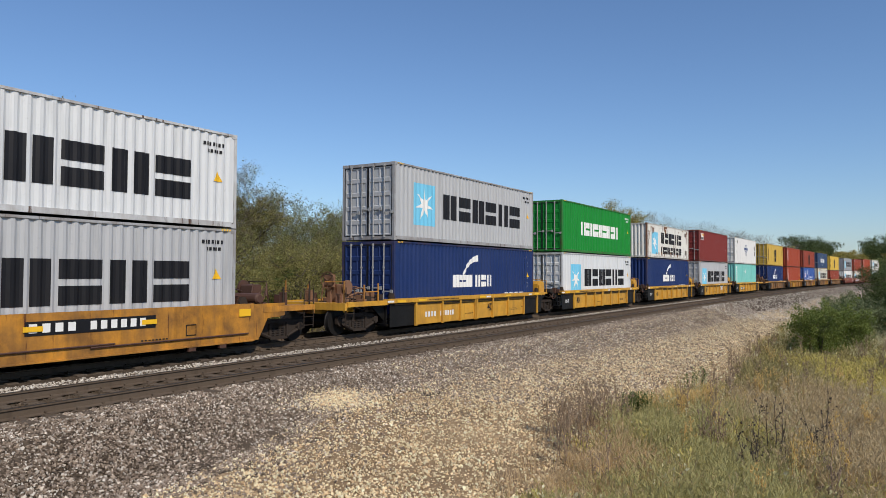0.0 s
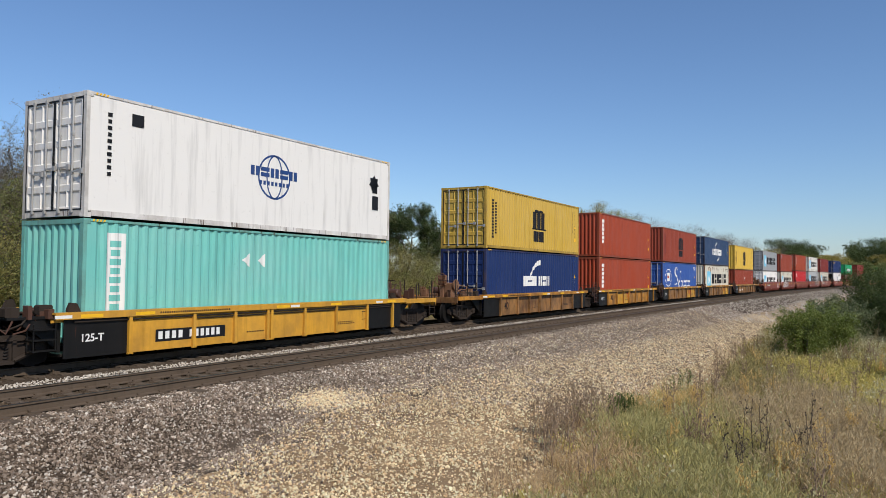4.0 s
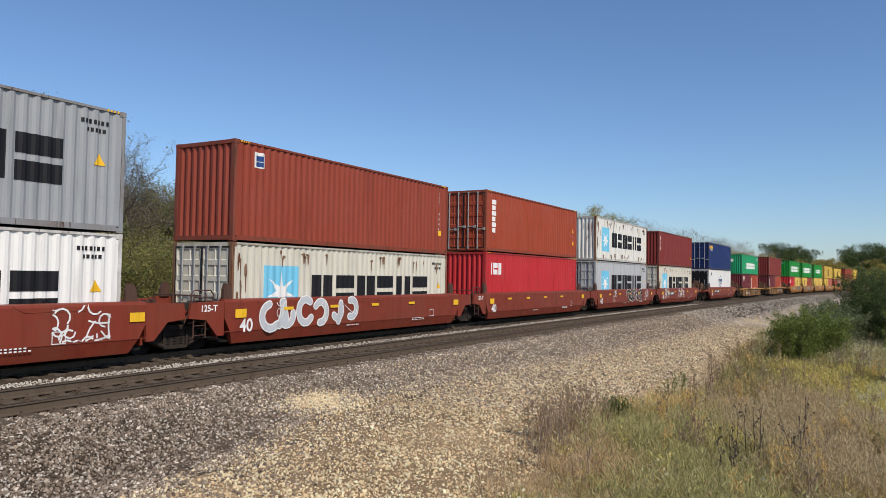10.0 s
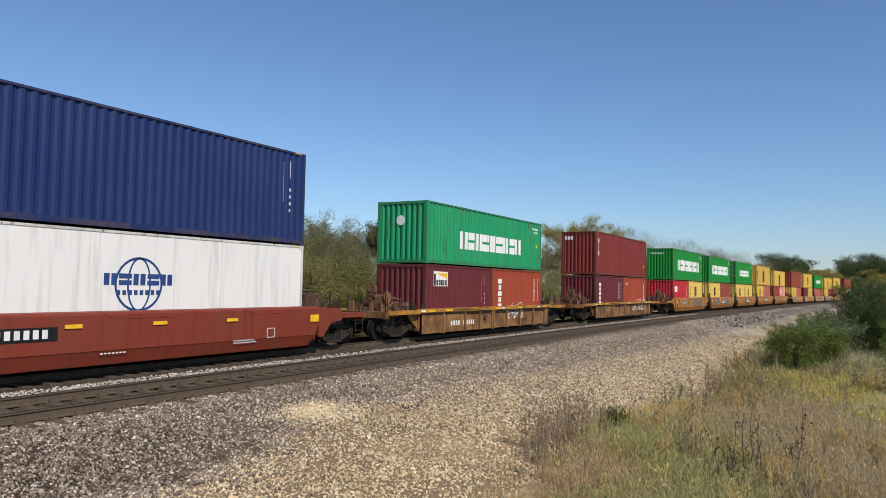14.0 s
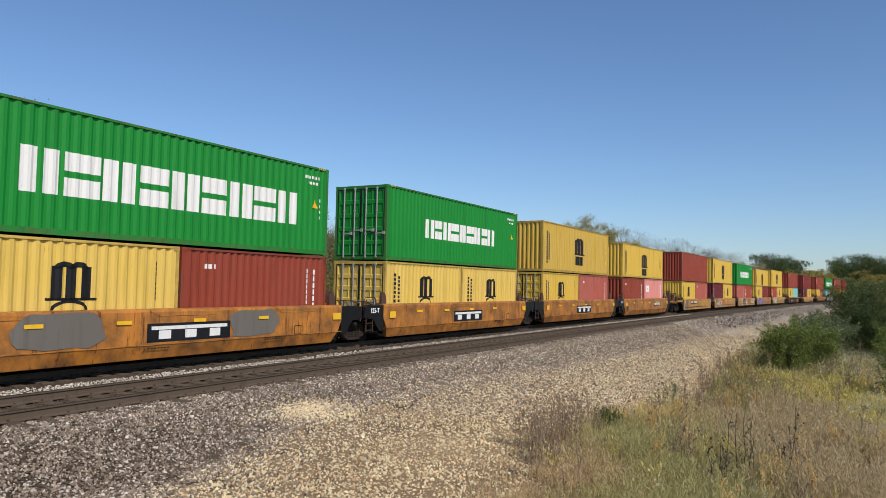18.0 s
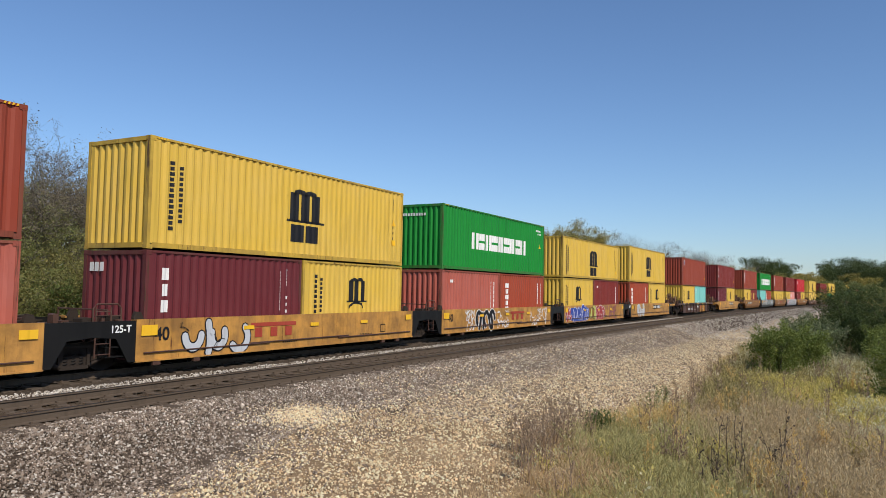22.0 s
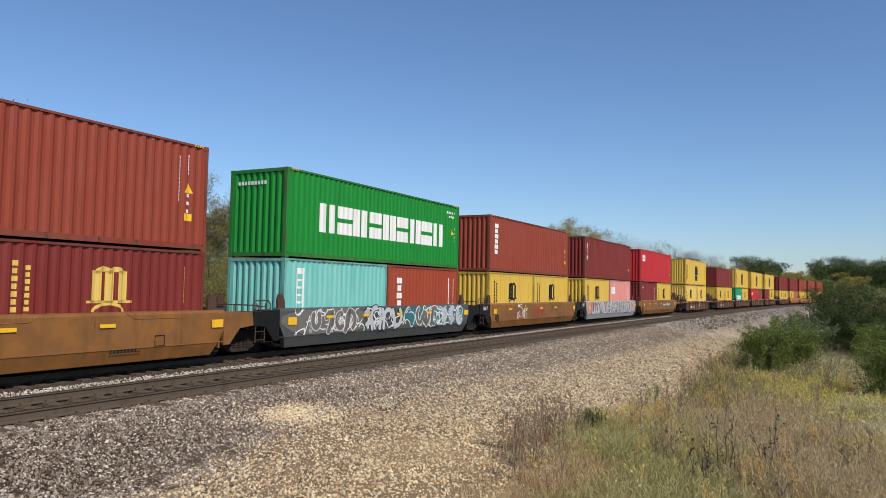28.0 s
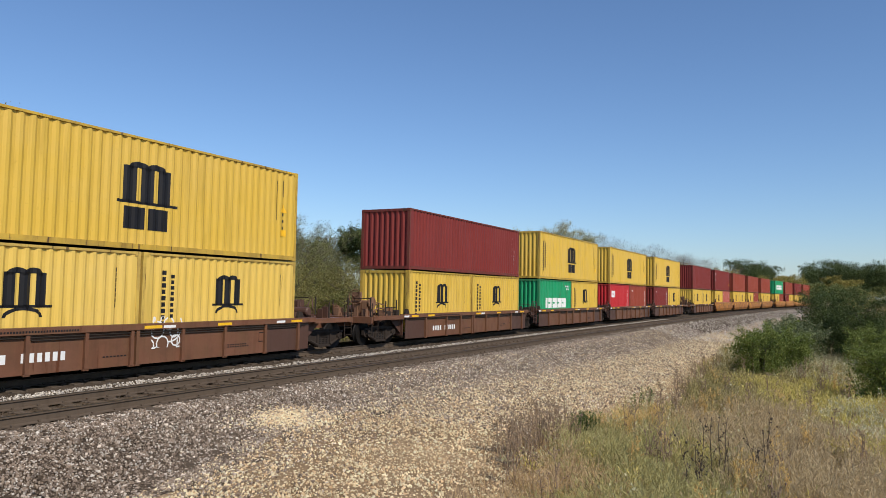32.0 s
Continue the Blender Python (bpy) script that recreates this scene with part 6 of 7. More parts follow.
    (519.4, (F, "car_ochre", "car_ochre", "end", "end"), ("maroon", "stack3", HC, 0, "dark maroon"), [("plum", "stack3", STD, 0, "dark maroon"), Y20[:2] + (STD, 0, Y20[2])], ("plate",)),
    (539.64, (S, "car_brown", "car_brown", "end", "joint"), ("rust_red", "stack6", HC, 0, "brick-red"), [Y20[:2] + (STD, 0, Y20[2]), ("maroon", "arches20_gold", STD, 0, "maroon")], ("n40", "plate")),
    (555.2, (S, "car_teal", B, "joint", "joint"), ("green", "letters9", HC, 0, "bright green"), [("turquoise", "banner20", STD, 0, "turquoise"), ("brick_red", "stack4", STD, 0, "brick-red")], (("patch", -6.3, -2.0, "patch_grey", ""), ("patch", 1.0, 6.2, "ink_teal", ""), ("bubble", -5.2, -2.6, "patch_grey", "ink_silver"), ("bubble", -2.4, 0.6, "ink_silver", "ink_black"), ("bubble", 1.6, 3.6, "patch_grey", "ink_white"), ("bubble", 3.8, 5.9, "ink_silver", "patch_grey"), ("line", -6.0, 6.0, "ink_white", "ink_white"))),
    (570.86, (S, "car_brown", "car_black", "joint", "joint"), ("rust_red", "stack6", HC, 0, "brick-red"), [Y20[:2] + (STD, 0, Y20[2]), Y20[:2] + (STD, 0, Y20[2])], ("n40", "t125", "logo_rust", ("line", -3.2, -1.8, "ink_white", "ink_white"))),
    (586.5, (S, "car_silver", B, "joint", "joint"), ("maroon", "stack3", HC, 0, "dark maroon"), [Y20[:2] + (STD, 0, Y20[2]), ("pink", "slant3_20", STD, 0, "faded pink")], ("t125", ("patch", -6.3, -5.0, "pink", ""), ("patch", 4.9, 6.2, "pink", ""), ("bubble", -5.6, 0.4, "ink_silver", "patch_grey"), ("bubble", 1.0, 5.8, "ink_silver", "patch_grey"), ("line", -5.6, 5.9, "ink_white", "car_umber"), ("line", -5.0, 5.0, "ink_white", "ink_white"))),
    (602.1, (S, "car_brown", "car_brown", "joint", "end"), ("bright_red", "slant3", HC, 0, "bright red"), [("maroon", "codes20", STD, 0, "maroon"), Y20[:2] + (STD, 0, Y20[2])], ("plate",)),
    (621.55, (R, "car_rust", "car_umber", "end", "end"), ("yellow", "arches", HC, 0, "yellow"), [Y20B[:2] + (STD, 0, Y20B[2]), Y20B[:2] + (STD, 0, Y20B[2])], ("bars", ("line", 0.2, 1.2, "ink_white", "ink_white"))),
    (641.13, (R, "car_rust", "car_umber", "end", "joint"), ("maroon", "plain", STD, 0, "maroon"), [Y20[:2] + (STD, 0, Y20[2]), Y20[:2] + (STD, 0, Y20[2])], ("bars",)),
    (656.6, (R, "car_rust", "car_umber", "joint", "joint"), ("yellow", "arches", HC, 0, "yellow"), [("teal_green", "letters9_green20", STD, 0, "sea-green"), Y20[:2] + (STD, 0, Y20[2])], ()),
    (672.1, (R, "car_rust", "car_umber", "joint", "joint"), ("yellow", "arches", HC, 0, "yellow"), [("bright_red", "slant3_20", STD, 0, "bright red"), ("rust_red", "codes20", STD, 0, "brownish red")], ()),
    (687.6, (R, "car_rust", "car_umber", "joint", "end"), ("yellow", "arches", HC, 0, "yellow"), [("maroon", "codes20", STD, 0, "maroon"), Y20[:2] + (STD, 0, Y20[2])], ()),
    (707.3, (R, "car_rust", "car_umber", "end", "joint"), ("maroon", "plain", HC, 0, "maroon"), [Y20[:2] + (STD, 0, Y20[2]), Y20[:2] + (STD, 0, Y20[2])], ()),
    (722.9, (S, "car_orange", "car_orange", "joint", "joint"), ("maroon", "stack3", HC, 0, "maroon"), [Y20[:2] + (STD, 0, Y20[2]), ("faded_red", "codes20", STD, 0, "faded red")], ()),
    (738.5, (S, "car_orange", "car_orange", "joint", "joint"), ("rust_red", "plain", HC, 0, "brownish red"), [("yellow", "arches20", STD, 0, "yellow"), Y20[:2] + (STD, 0, Y20[2])], ()),
    (754.1, (S, "car_orange", "car_orange", "joint", "joint"), ("rust_red", "plain", HC, 0, "brownish red"), [Y20[:2] + (STD, 0, Y20[2]), ("rust_red", "codes20", STD, 0, "brownish red")], ()),
    (769.7, (S, "car_orange", "car_orange", "joint", "end"), ("rust_red", "plain", HC, 0, "brownish red"), [Y20[:2] + (STD, 0, Y20[2]), Y20[:2] + (STD, 0, Y20[2])], ()),
    (789.4, (S, "car_orange", "car_orange", "end", "joint"), ("teal_green", "letters9", HC, 0, "sea-green"), [Y20[:2] + (STD, 0, Y20[2]), ("rust_red", "codes20", STD, 0, "brownish red")], ()),
    (805.0, (S, "car_orange", "car_orange", "joint", "joint"), ("rust_red", "plain", HC, 0, "brownish red"), [("maroon", "codes20", STD, 0, "maroon"), Y20[:2] + (STD, 0, Y20[2])], ()),
    (820.6, (S, "car_orange", "car_orange", "joint", "joint"), ("maroon", "plain", HC, 0, "maroon"), [Y20[:2] + (STD, 0, Y20[2]), Y20[:2] + (STD, 0, Y20[2])], ()),
    (836.2, (S, "car_orange", "car_orange", "joint", "end"), ("rust_red", "plain", HC, 0, "brownish red"), [Y20[:2] + (STD, 0, Y20[2]), ("rust_red", "codes20", STD, 0, "brownish red")], ()),
]
CAR_WORDS = {"car_yellow": "yellow ribbed well car with black ends", "car_amber": "grimy amber well car", "car_tan": "rust-browned ribbed well car", "car_orange": "weathered orange well car", "car_ochre": "weathered ochre flat-sided well car",
             "car_red": "oxide-red smooth-sided well car", "car_brown": "dull brown smooth-sided well car", "car_umber": "dark brown ribbed well car", "car_rust": "rust-brown ribbed well car", "car_teal": "dark teal smooth-sided well car covered in graffiti", "car_silver": "well car sprayed over in silver graffiti"}
# where the larger marks stand along a car's side, from its middle, and how long they are
SPOTS = {0: {"plate": (0.15, 3.15)}, 1: {"n40": (1.0, 0.6)}, 5: {"plate": (-4.25, 2.25)}, 7: {"n40": (-4.1, 0.6)}, 9: {"logo": (1.73, 0.95)}, 15: {"plate": (-4.48, 2.26)}, 16: {"plate": (-4.74, 2.5)}, 17: {"n40": (-1.05, 0.6)},
         19: {"plate": (-4.0, 2.05)}, 20: {"logo": (-1.1, 2.5)}, 21: {"logo": (-1.1, 2.5)}, 22: {"logo": (-1.1, 2.5)}, 23: {"plate": (1.96, 2.25)}, 24: {"plate": (-3.56, 3.1)}, 25: {"logo": (-2.6, 2.0)}, 26: {"logo": (0.73, 1.8)},
         28: {"plate": (0.27, 3.12)}, 29: {"logo": (1.25, 1.25)}, 31: {"plate": (-4.5, 3.18)}, 33: {"logo": (-0.9, 1.95)}, 35: {"plate": (1.12, 3.2)}}
MOVING = []        # (thing, its middle along the train at 0 s, height)
ROLLING = []       # (wheelset, its middle along the train, place in its truck)


def rolled(t):
    return SPEED * t + GAIN * t * t / 2


def on_line(x, z=0.0):
    return pose(x, TRAIN_Y + bend(x), z, 0, 0, math.degrees(math.atan(bend_slope(x))))


def build_reefer_unit(g):
    x = -LONG / 2
    g.box(x - 0.02, x + 0.06, -1.05, 1.05, 0.25, 2.70)
    g.box(x - 0.05, x - 0.02, -0.95, 0.95, 1.75, 2.6, 0.03)
    g.box(x - 0.04, x - 0.02, -0.9, -0.05, 0.4, 1.6)
    g.box(x - 0.04, x - 0.02, 0.1, 0.9, 0.4, 1.6)


def build_train():
    for k, (u, (kind, colour, ends, left, right), top, low, decor) in enumerate(CARS):
        mid = u + LONG / 2
        odd = {5: "car_yellow", 6: "car_yellow"} if k in (8, 9) else {7: "car_tan", 8: "car_tan"} if k == 10 else ({5: "car_amber", 6: "car_amber"} if k == 29 else None)
        if colour == "car_amber" and kind == R and left == "joint":
            odd = {2: "car_yellow", 3: "car_yellow"}
        words = CAR_WORDS[colour] + (" with an open end deck" if "end" in (left, right) else " on shared trucks")
        car, wheels = well_car(kind, colour, ends, left, right, words, odd, decor, 40 + k, SPOTS.get(k, {}))
        MOVING.append((car, mid, 0.0))
        for w in wheels:
            ROLLING.append((w, mid))
        h_low = low[0][2]
        for i, (c, style, high, doors, text) in enumerate(low):
            length = LONG if len(low) == 1 else SHORT
            at = mid if len(low) == 1 else mid + (i - 0.5) * (SHORT + 0.076)
            ob = container(c, style, high, length, doors, text, flat=style.startswith("globe"), rusty=c in ("beige", "rusty_white"), end_mark="three" if style == "stack3" else "")
            if style == "globe_low":
                part("cooling_unit", cached(("reefer",), build_reefer_unit), M["car_black"], ob, "black cooling machinery")
            MOVING.append((ob, at, BASE))
        c, style, high, doors, text = top
        mark = "" if doors else {"letters9": "ring" if c == "teal_green" else "ticks", "letters9_small": "ring" if c == "teal_green" else "ticks", "stack3": "three"}.get(style, "")
        ob = container(c, style, high, LONG, doors, text, flat=style.startswith("globe"), rusty=c == "rusty_white", end_mark=mark)
        MOVING.append((ob, mid, BASE + h_low + 0.03))


build_train()

# ---- plants ----
def rand_frames(rng, n):
    a = rng.normal(0, 1, (n, 3))
    a /= np.linalg.norm(a, axis=1)[:, None]
    b = np.cross(a, rng.normal(0, 1, (n, 3)))
    b /= np.linalg.norm(b, axis=1)[:, None]
    return a, b


def leaf_quads(rng, centres, size, slim=0.55):
    """A pointed leaf at every centre, turned at random."""
    n = len(centres)
    a, b = rand_frames(rng, n)
    s = size * np.exp(rng.normal(0, 0.3, n))[:, None]
    v = np.stack([centres - a * s, centres - b * s * slim, centres + a * s, centres + b * s * slim], 1).reshape(-1, 3)
    return v, np.arange(4 * n).reshape(n, 4)


def blades(rng, x, y, high, width, lean=0.35):
    """Grass blades of three triangles each, rooted in the ground."""
    n = len(x)
    z = ground_height(x, y) - 0.02
    h = high * np.exp(rng.normal(0, 0.3, n))
    a, t = rng.uniform(0, 2 * np.pi, n), rng.uniform(0, 2 * np.pi, n)
    l = h * lean * rng.uniform(0.1, 1, n)
    wx, wy = np.cos(t) * width / 2, np.sin(t) * width / 2
    base = np.stack([x, y, z], -1)
    mid = base + np.stack([np.cos(a) * l * 0.35, np.sin(a) * l * 0.35, h * 0.55], -1)
    tip = base + np.stack([np.cos(a) * l, np.sin(a) * l, h], -1)
    w = np.stack([wx, wy, 0 * wx], -1)
    v = np.stack([base - w, base + w, mid - w * 0.8, mid + w * 0.8, tip], 1).reshape(-1, 3)
    k = 5 * np.arange(n)[:, None]
    f = np.concatenate([k + np.array([0, 1, 3]), k + np.array([0, 3, 2]), k + np.array([2, 3, 4])], 0)
    return v, f


def grown_limbs(rng, g, start, way, length, radius, level, tips, spread):
    """Limbs that wander, taper and fork; twig places are gathered in tips."""
    pts, rad = [Vector(start)], [radius]
    n = 5 if level > 1 else 3
    d = Vector(way).normalized()
    for k in range(n):
        d = (d + Vector((rng.uniform(-1, 1), rng.uniform(-1, 1), rng.uniform(-0.5, 0.9))) * 0.20).normalized()
        pts.append(pts[-1] + d * length / n)
        rad.append(radius * (1 - 0.75 * (k + 1) / n))
    g.tube(pts, rad, 6 if level > 1 else 4, caps=False)
    if level <= 1:
        tips += pts[1:]
    if level == 0:
        return
    for k in range(4 if level > 1 else 3):
        f = rng.uniform(0.35, 1.0)
        i = min(int(f * n), n - 1)
        p = pts[i].lerp(pts[i + 1], f * n - i)
        side = Vector((rng.uniform(-1, 1), rng.uniform(-1, 1), rng.uniform(-0.1, 0.6))).normalized()
        grown_limbs(rng, g, p, d * (1 - spread) + side * spread, length * rng.uniform(0.5, 0.75), radius * 0.5, level - 1, tips, spread)


def make_tree(name, label, seed, high, leaf, leaves, size, bare=0.3, width=0.62, trunks=1):
    """A tree on an Empty: trunk with limbs, crown of single leaves; bare: share of the top without leaves."""
    rng, nrng = random.Random(seed), np.random.default_rng(seed)
    root = thing(name, label, "tree" if name == "tree" else "bush", "trees along the line" if name == "tree" else "bushes by the line")
    g, tips = Geo(), []
    for k in range(trunks):
        a = rng.uniform(0, 6.28)
        o = Vector((math.cos(a), math.sin(a), 0)) * (0.0 if trunks == 1 else high * 0.09)
        grown_limbs(rng, g, o + Vector((0, 0, -0.1)), Vector((o.x * 0.6 / high, o.y * 0.6 / high, 1)) + Vector((rng.uniform(-.1, .1), rng.uniform(-.1, .1), 0)), high * 0.56, high * 0.020 / trunks ** 0.5, 4 if name == "tree" else 2, tips, width)
    top = max(p.z for p in tips)
    for i, (x, y, z) in enumerate(g.v):
        g.v[i] = (x * high / top, y * high / top, z * high / top)
    part("trunk", g.mesh("trunk"), M["bark"], root)
    t = np.array([tuple(p * (high / top)) for p in tips])
    want = nrng.uniform(0, 1, len(t)) > bare * np.clip((t[:, 2] / high - 0.45) * 3, 0, 1.15)
    t = t[want]
    if name == "tree":
        t = t[nrng.uniform(0, 1, len(t)) < 0.42]
    pick = t[nrng.integers(0, len(t), leaves)]
    loose = 0.021 if name == "tree" else 0.036
    spot = pick + nrng.normal(0, loose, (leaves, 3)) * high
    if name != "tree":
        low = nrng.uniform(0, 1, leaves) < 0.35
        spot[low, 2] *= nrng.uniform(0.1, 0.8, low.sum())
    spot[:, 2] = np.maximum(spot[:, 2], 0.05)
    v, f = leaf_quads(nrng, spot, size)
    if name == "tree":
        every = np.array([tuple(p * (high / top)) for p in tips])
        n = int(2500 + 13000 * bare)
        o = every[nrng.integers(0, len(every), n)] + nrng.normal(0, 0.006, (n, 3)) * high
        way = nrng.normal(0, 1, (n, 3)) * np.array([1, 1, 0.7]) + np.array([0, 0, 0.45])
        way *= (high * nrng.uniform(0.014, 0.045, n) / np.linalg.norm(way, axis=1))[:, None]
        wide = np.cross(way, nrng.normal(0, 1, (n, 3)))
        wide *= 0.008 / np.linalg.norm(wide, axis=1)[:, None]
        tv = np.stack([o - wide, o + wide, o + way], 1).reshape(-1, 3)
        tf = np.arange(3 * n).reshape(n, 3)
        twigs = new("twig_mass", bulk("twig_mass", tv, tf, M["twig"]))
        twigs.parent, twigs["kind"] = root, "stuff"
    ob = new("crown", bulk("crown", v, f, M[leaf]))
    ob.parent = root
    return root


def ground_at(x, y):
    return float(ground_height(np.array([x]), np.array([y]))[0])


def plant(master, x, y, turn, used):
    """Put the master down the first time, copies after that."""
    m = pose(x, y, ground_at(x, y) - 0.05, 0, 0, turn)
    if master in used:
        return copy_thing(master, m)
    used.add(master)
    master.matrix_basis = m
    return master


def by_bearing(deg, off):
    """The place at that bearing which lies off metres beyond the train's track."""
    a, r = radians(deg), 5.0
    for _ in range(60):
        x = r * math.sin(a)
        r += 0.6 * ((TRAIN_Y + bend(x) + off) - r * math.cos(a))
    return r * math.sin(a), r * math.cos(a)


def build_trees():
    used = set()
    masters = {
        "bare": [make_tree("tree", "half-bare tree with thin grey limbs", 3, 11.2, "leaf_bare", 24000, 0.036, 0.5, 0.6, 4), make_tree("tree", "half-bare tree with last olive leaves", 8, 8.6, "leaf_olive", 28000, 0.037, 0.45, 0.6, 4)],
        "olive": [make_tree("tree", "olive-green tree turning yellow", 12, 7.8, "leaf_olive", 34000, 0.034, 0.3, 0.68, 3), make_tree("tree", "tree with olive and ochre autumn leaves", 21, 9.8, "leaf_gold", 34000, 0.036, 0.3, 0.66, 2)],
        "dark": [make_tree("tree", "dense dark-green tree beyond the line", 33, 9.0, "leaf_dark", 34000, 0.06, 0.0, 0.70)],
        "gold": [make_tree("tree", "tall ochre-green tree beyond the line", 45, 13.2, "leaf_yellow", 52000, 0.06, 0.0, 0.72, 2)],
    }
    row = [(26, 20, "bare", 0), (28.5, 15.5, "olive", 0), (30.5, 18, "bare", 0), (33, 19, "bare", 0), (34.0, 15, "olive", 0), (35.8, 18.5, "bare", 0), (37.6, 19.5, "bare", 1), (39.6, 18, "bare", 1), (41.2, 17, "bare", 1),
           (43.7, 17, "olive", 1), (46.5, 20, "bare", 1), (48, 17, "olive", 0), (50.5, 18, "bare", 1), (52.5, 19, "bare", 1), (54.5, 17, "olive", 0), (57.2, 17, "dark", 0), (59.6, 19, "bare", 1), (61.0, 17, "olive", 0),
           (63.2, 18, "dark", 0), (65.2, 19, "bare", 1), (67.0, 18, "olive", 0), (71.0, 19, "gold", 0), (72.5, 20, "gold", 0), (73.6, 18, "olive", 0), (69.0, 20, "bare", 1)]
    for k, (deg, off, kind, i) in enumerate(row):
        x, y = by_bearing(deg, off)
        plant(masters[kind][i], x, y, (k * 67) % 360, used)
    shrubs = [make_tree("bush", "dense olive thicket beyond the line", 51, 4.6, "leaf_olive", 14000, 0.036, 0.1, 0.75, 4), make_tree("bush", "ochre and olive thicket bush", 52, 5.2, "leaf_gold", 14000, 0.036, 0.3, 0.75, 4), make_tree("bush", "dark-green thicket beyond the line", 53, 4.0, "leaf_mid", 13000, 0.038, 0.0, 0.78, 4)]
    rng = random.Random(9)
    for k in range(64):
        deg = 22 + 55 * k / 63
        x, y = by_bearing(deg, rng.uniform(9.5, 14.5))
        plant(shrubs[rng.choice((0, 0, 1, 1, 1, 2))], x, y, rng.uniform(0, 360), used)
    # bushes on the viewer's side of the line
    near = [make_tree("bush", "round bright-green leafy bush", 61, 2.1, "leaf_bright", 15000, 0.030, 0.0, 0.8, 5), make_tree("bush", "dense green bush beside the gravel", 62, 3.9, "leaf_deep", 24000, 0.038, 0.0, 0.8, 5), make_tree("bush", "grey-green spreading bush among weeds", 63, 2.2, "leaf_sage", 12000, 0.036, 0.0, 0.85, 5), make_tree("bush", "bush with yellowing top leaves", 64, 4.2, "leaf_gold", 20000, 0.04, 0.0, 0.8, 5)]
    for x, y, i, turn in ((31.6, 1.95, 0, 0), (33.2, 1.4, 0, 130), (36.5, 1.7, 2, 30), (40.5, 0.9, 2, 30), (44.5, -0.75, 1, 80), (43.0, -2.1, 1, 200), (50.0, 1.3, 2, 250), (54.0, -1.0, 1, 300), (56.0, -1.2, 1, 160), (50.0, -3.0, 3, 40), (39.5, -2.2, 0, 90), (62.0, -1.3, 1, 220), (47.0, -4.8, 3, 120), (25.9, -1.7, 0, 200)):
        plant(near[i], x, y, turn, used)


def build_far_woods():
    """The wooded skyline beyond the last single trees."""
    for name, label, leaf, seed, spans in (
            ("far_thicket", "olive thicket at the foot of the far woods", "leaf_olive", 72, [(74.0, 93.0, 9.0, 14, 22)]),
            ("far_willows", "tan and olive trees below the far woods", "leaf_yellow", 74, [(78.0, 92.5, 13.2, 24, 32)]),
            ("far_oaks", "dark-green trees on the skyline", "leaf_dark", 73, [(84.6, 87.3, 19.4, 28, 36), (84.6, 87.3, 18.4, 28, 36), (89.2, 94.0, 19.8, 26, 36), (89.2, 94.0, 18.6, 26, 36)])):
        rng = np.random.default_rng(seed)
        spots = []
        for lo, hi, high, off0, off1 in spans:
            for k in range(int((hi - lo) * 6)):
                x, y = far_place(rng.uniform(lo, hi), rng.uniform(off0, off1))
                h = high * rng.uniform(0.72, 1.03)
                for _ in range(24):
                    c = np.array([x, y, -1.0]) + rng.normal(0, 1, 3) * np.array([h * 0.11, h * 0.11, 0]) + np.array([0, 0, h * rng.uniform(0.30, 0.9)])
                    spots.append(c + np.clip(rng.normal(0, 1, (46, 3)), -1.5, 1.5) * h * np.array([0.05, 0.05, 0.036]))
        v, f = leaf_quads(rng, np.concatenate(spots), 0.20, 0.65)
        tagged(new(name, bulk(name, v, f, M[leaf])), label, "woods", kind="stuff")
    # bare trees: fans of thin rising branches on slim trunks
    rng = np.random.default_rng(71)
    verts, faces, count = [], [], 0
    for k in range(95):
        deg = rng.uniform(74.5, 85.0)
        x, y = far_place(deg, rng.uniform(18, 34))
        h = rng.uniform(10.5, 14.5)
        n = 420
        t = rng.uniform(0.3, 0.95, n)
        ox, oy = x + rng.normal(0, 0.075, n) * h, y + rng.normal(0, 0.075, n) * h
        t[0], ox[0], oy[0] = 0.0, x, y
        v, f = blades(rng, ox, oy, 1.0, 0.032, 0.0)
        v = v.reshape(n, 5, 3)
        base = v[:, :2].mean(1)[:, None]
        rise = h * rng.uniform(0.04, 0.115, n) * (1.15 - t * 0.5)
        rise[0] = h * 0.8
        a = rng.uniform(0, 2 * np.pi, n)
        out = rise * rng.uniform(0.2, 1.6, n)
        out[0] = 0
        top = v[:, 4:5, 2] - base[:, :, 2]
        part_up = (v[:, :, 2] - base[:, :, 2]) / top
        v[:, :, 0] += np.cos(a)[:, None] * out[:, None] * part_up
        v[:, :, 1] += np.sin(a)[:, None] * out[:, None] * part_up
        v[:, :, 2] = base[:, :, 2] + t[:, None] * h + part_up * rise[:, None]
        v[0, :, :2] = base[0, :, :2] + (v[0, :, :2] - base[0, :, :2]) * 3
        verts.append(v.reshape(-1, 3))
        faces.append(f + count)
        count += 5 * n
    tagged(new("bare_woods", bulk("bare_woods", np.concatenate(verts), np.concatenate(faces), M["twig"])), "bare grey-brown woods along the curve", "woods", kind="stuff")


def far_place(deg, off):
    x, y = by_bearing(min(deg, 86.5), off)
    if deg > 86.5:
        a, r = radians(deg), math.hypot(x, y)
        x, y = r * math.sin(a), r * math.cos(a)
    return x, y


def weed_edge(x):
    """Where the weeds give way to gravel, across the line at x."""
    return np.interp(x, [7, 9, 11, 14, 17, 19, 20, 21, 23, 27, 33, 41, 60, 90], [3.6, 4.3, 4.7, 5.3, 5.1, 4.8, 4.3, 3.7, 3.8, 4.0, 4.4, 4.8, 4.9, 4.4])


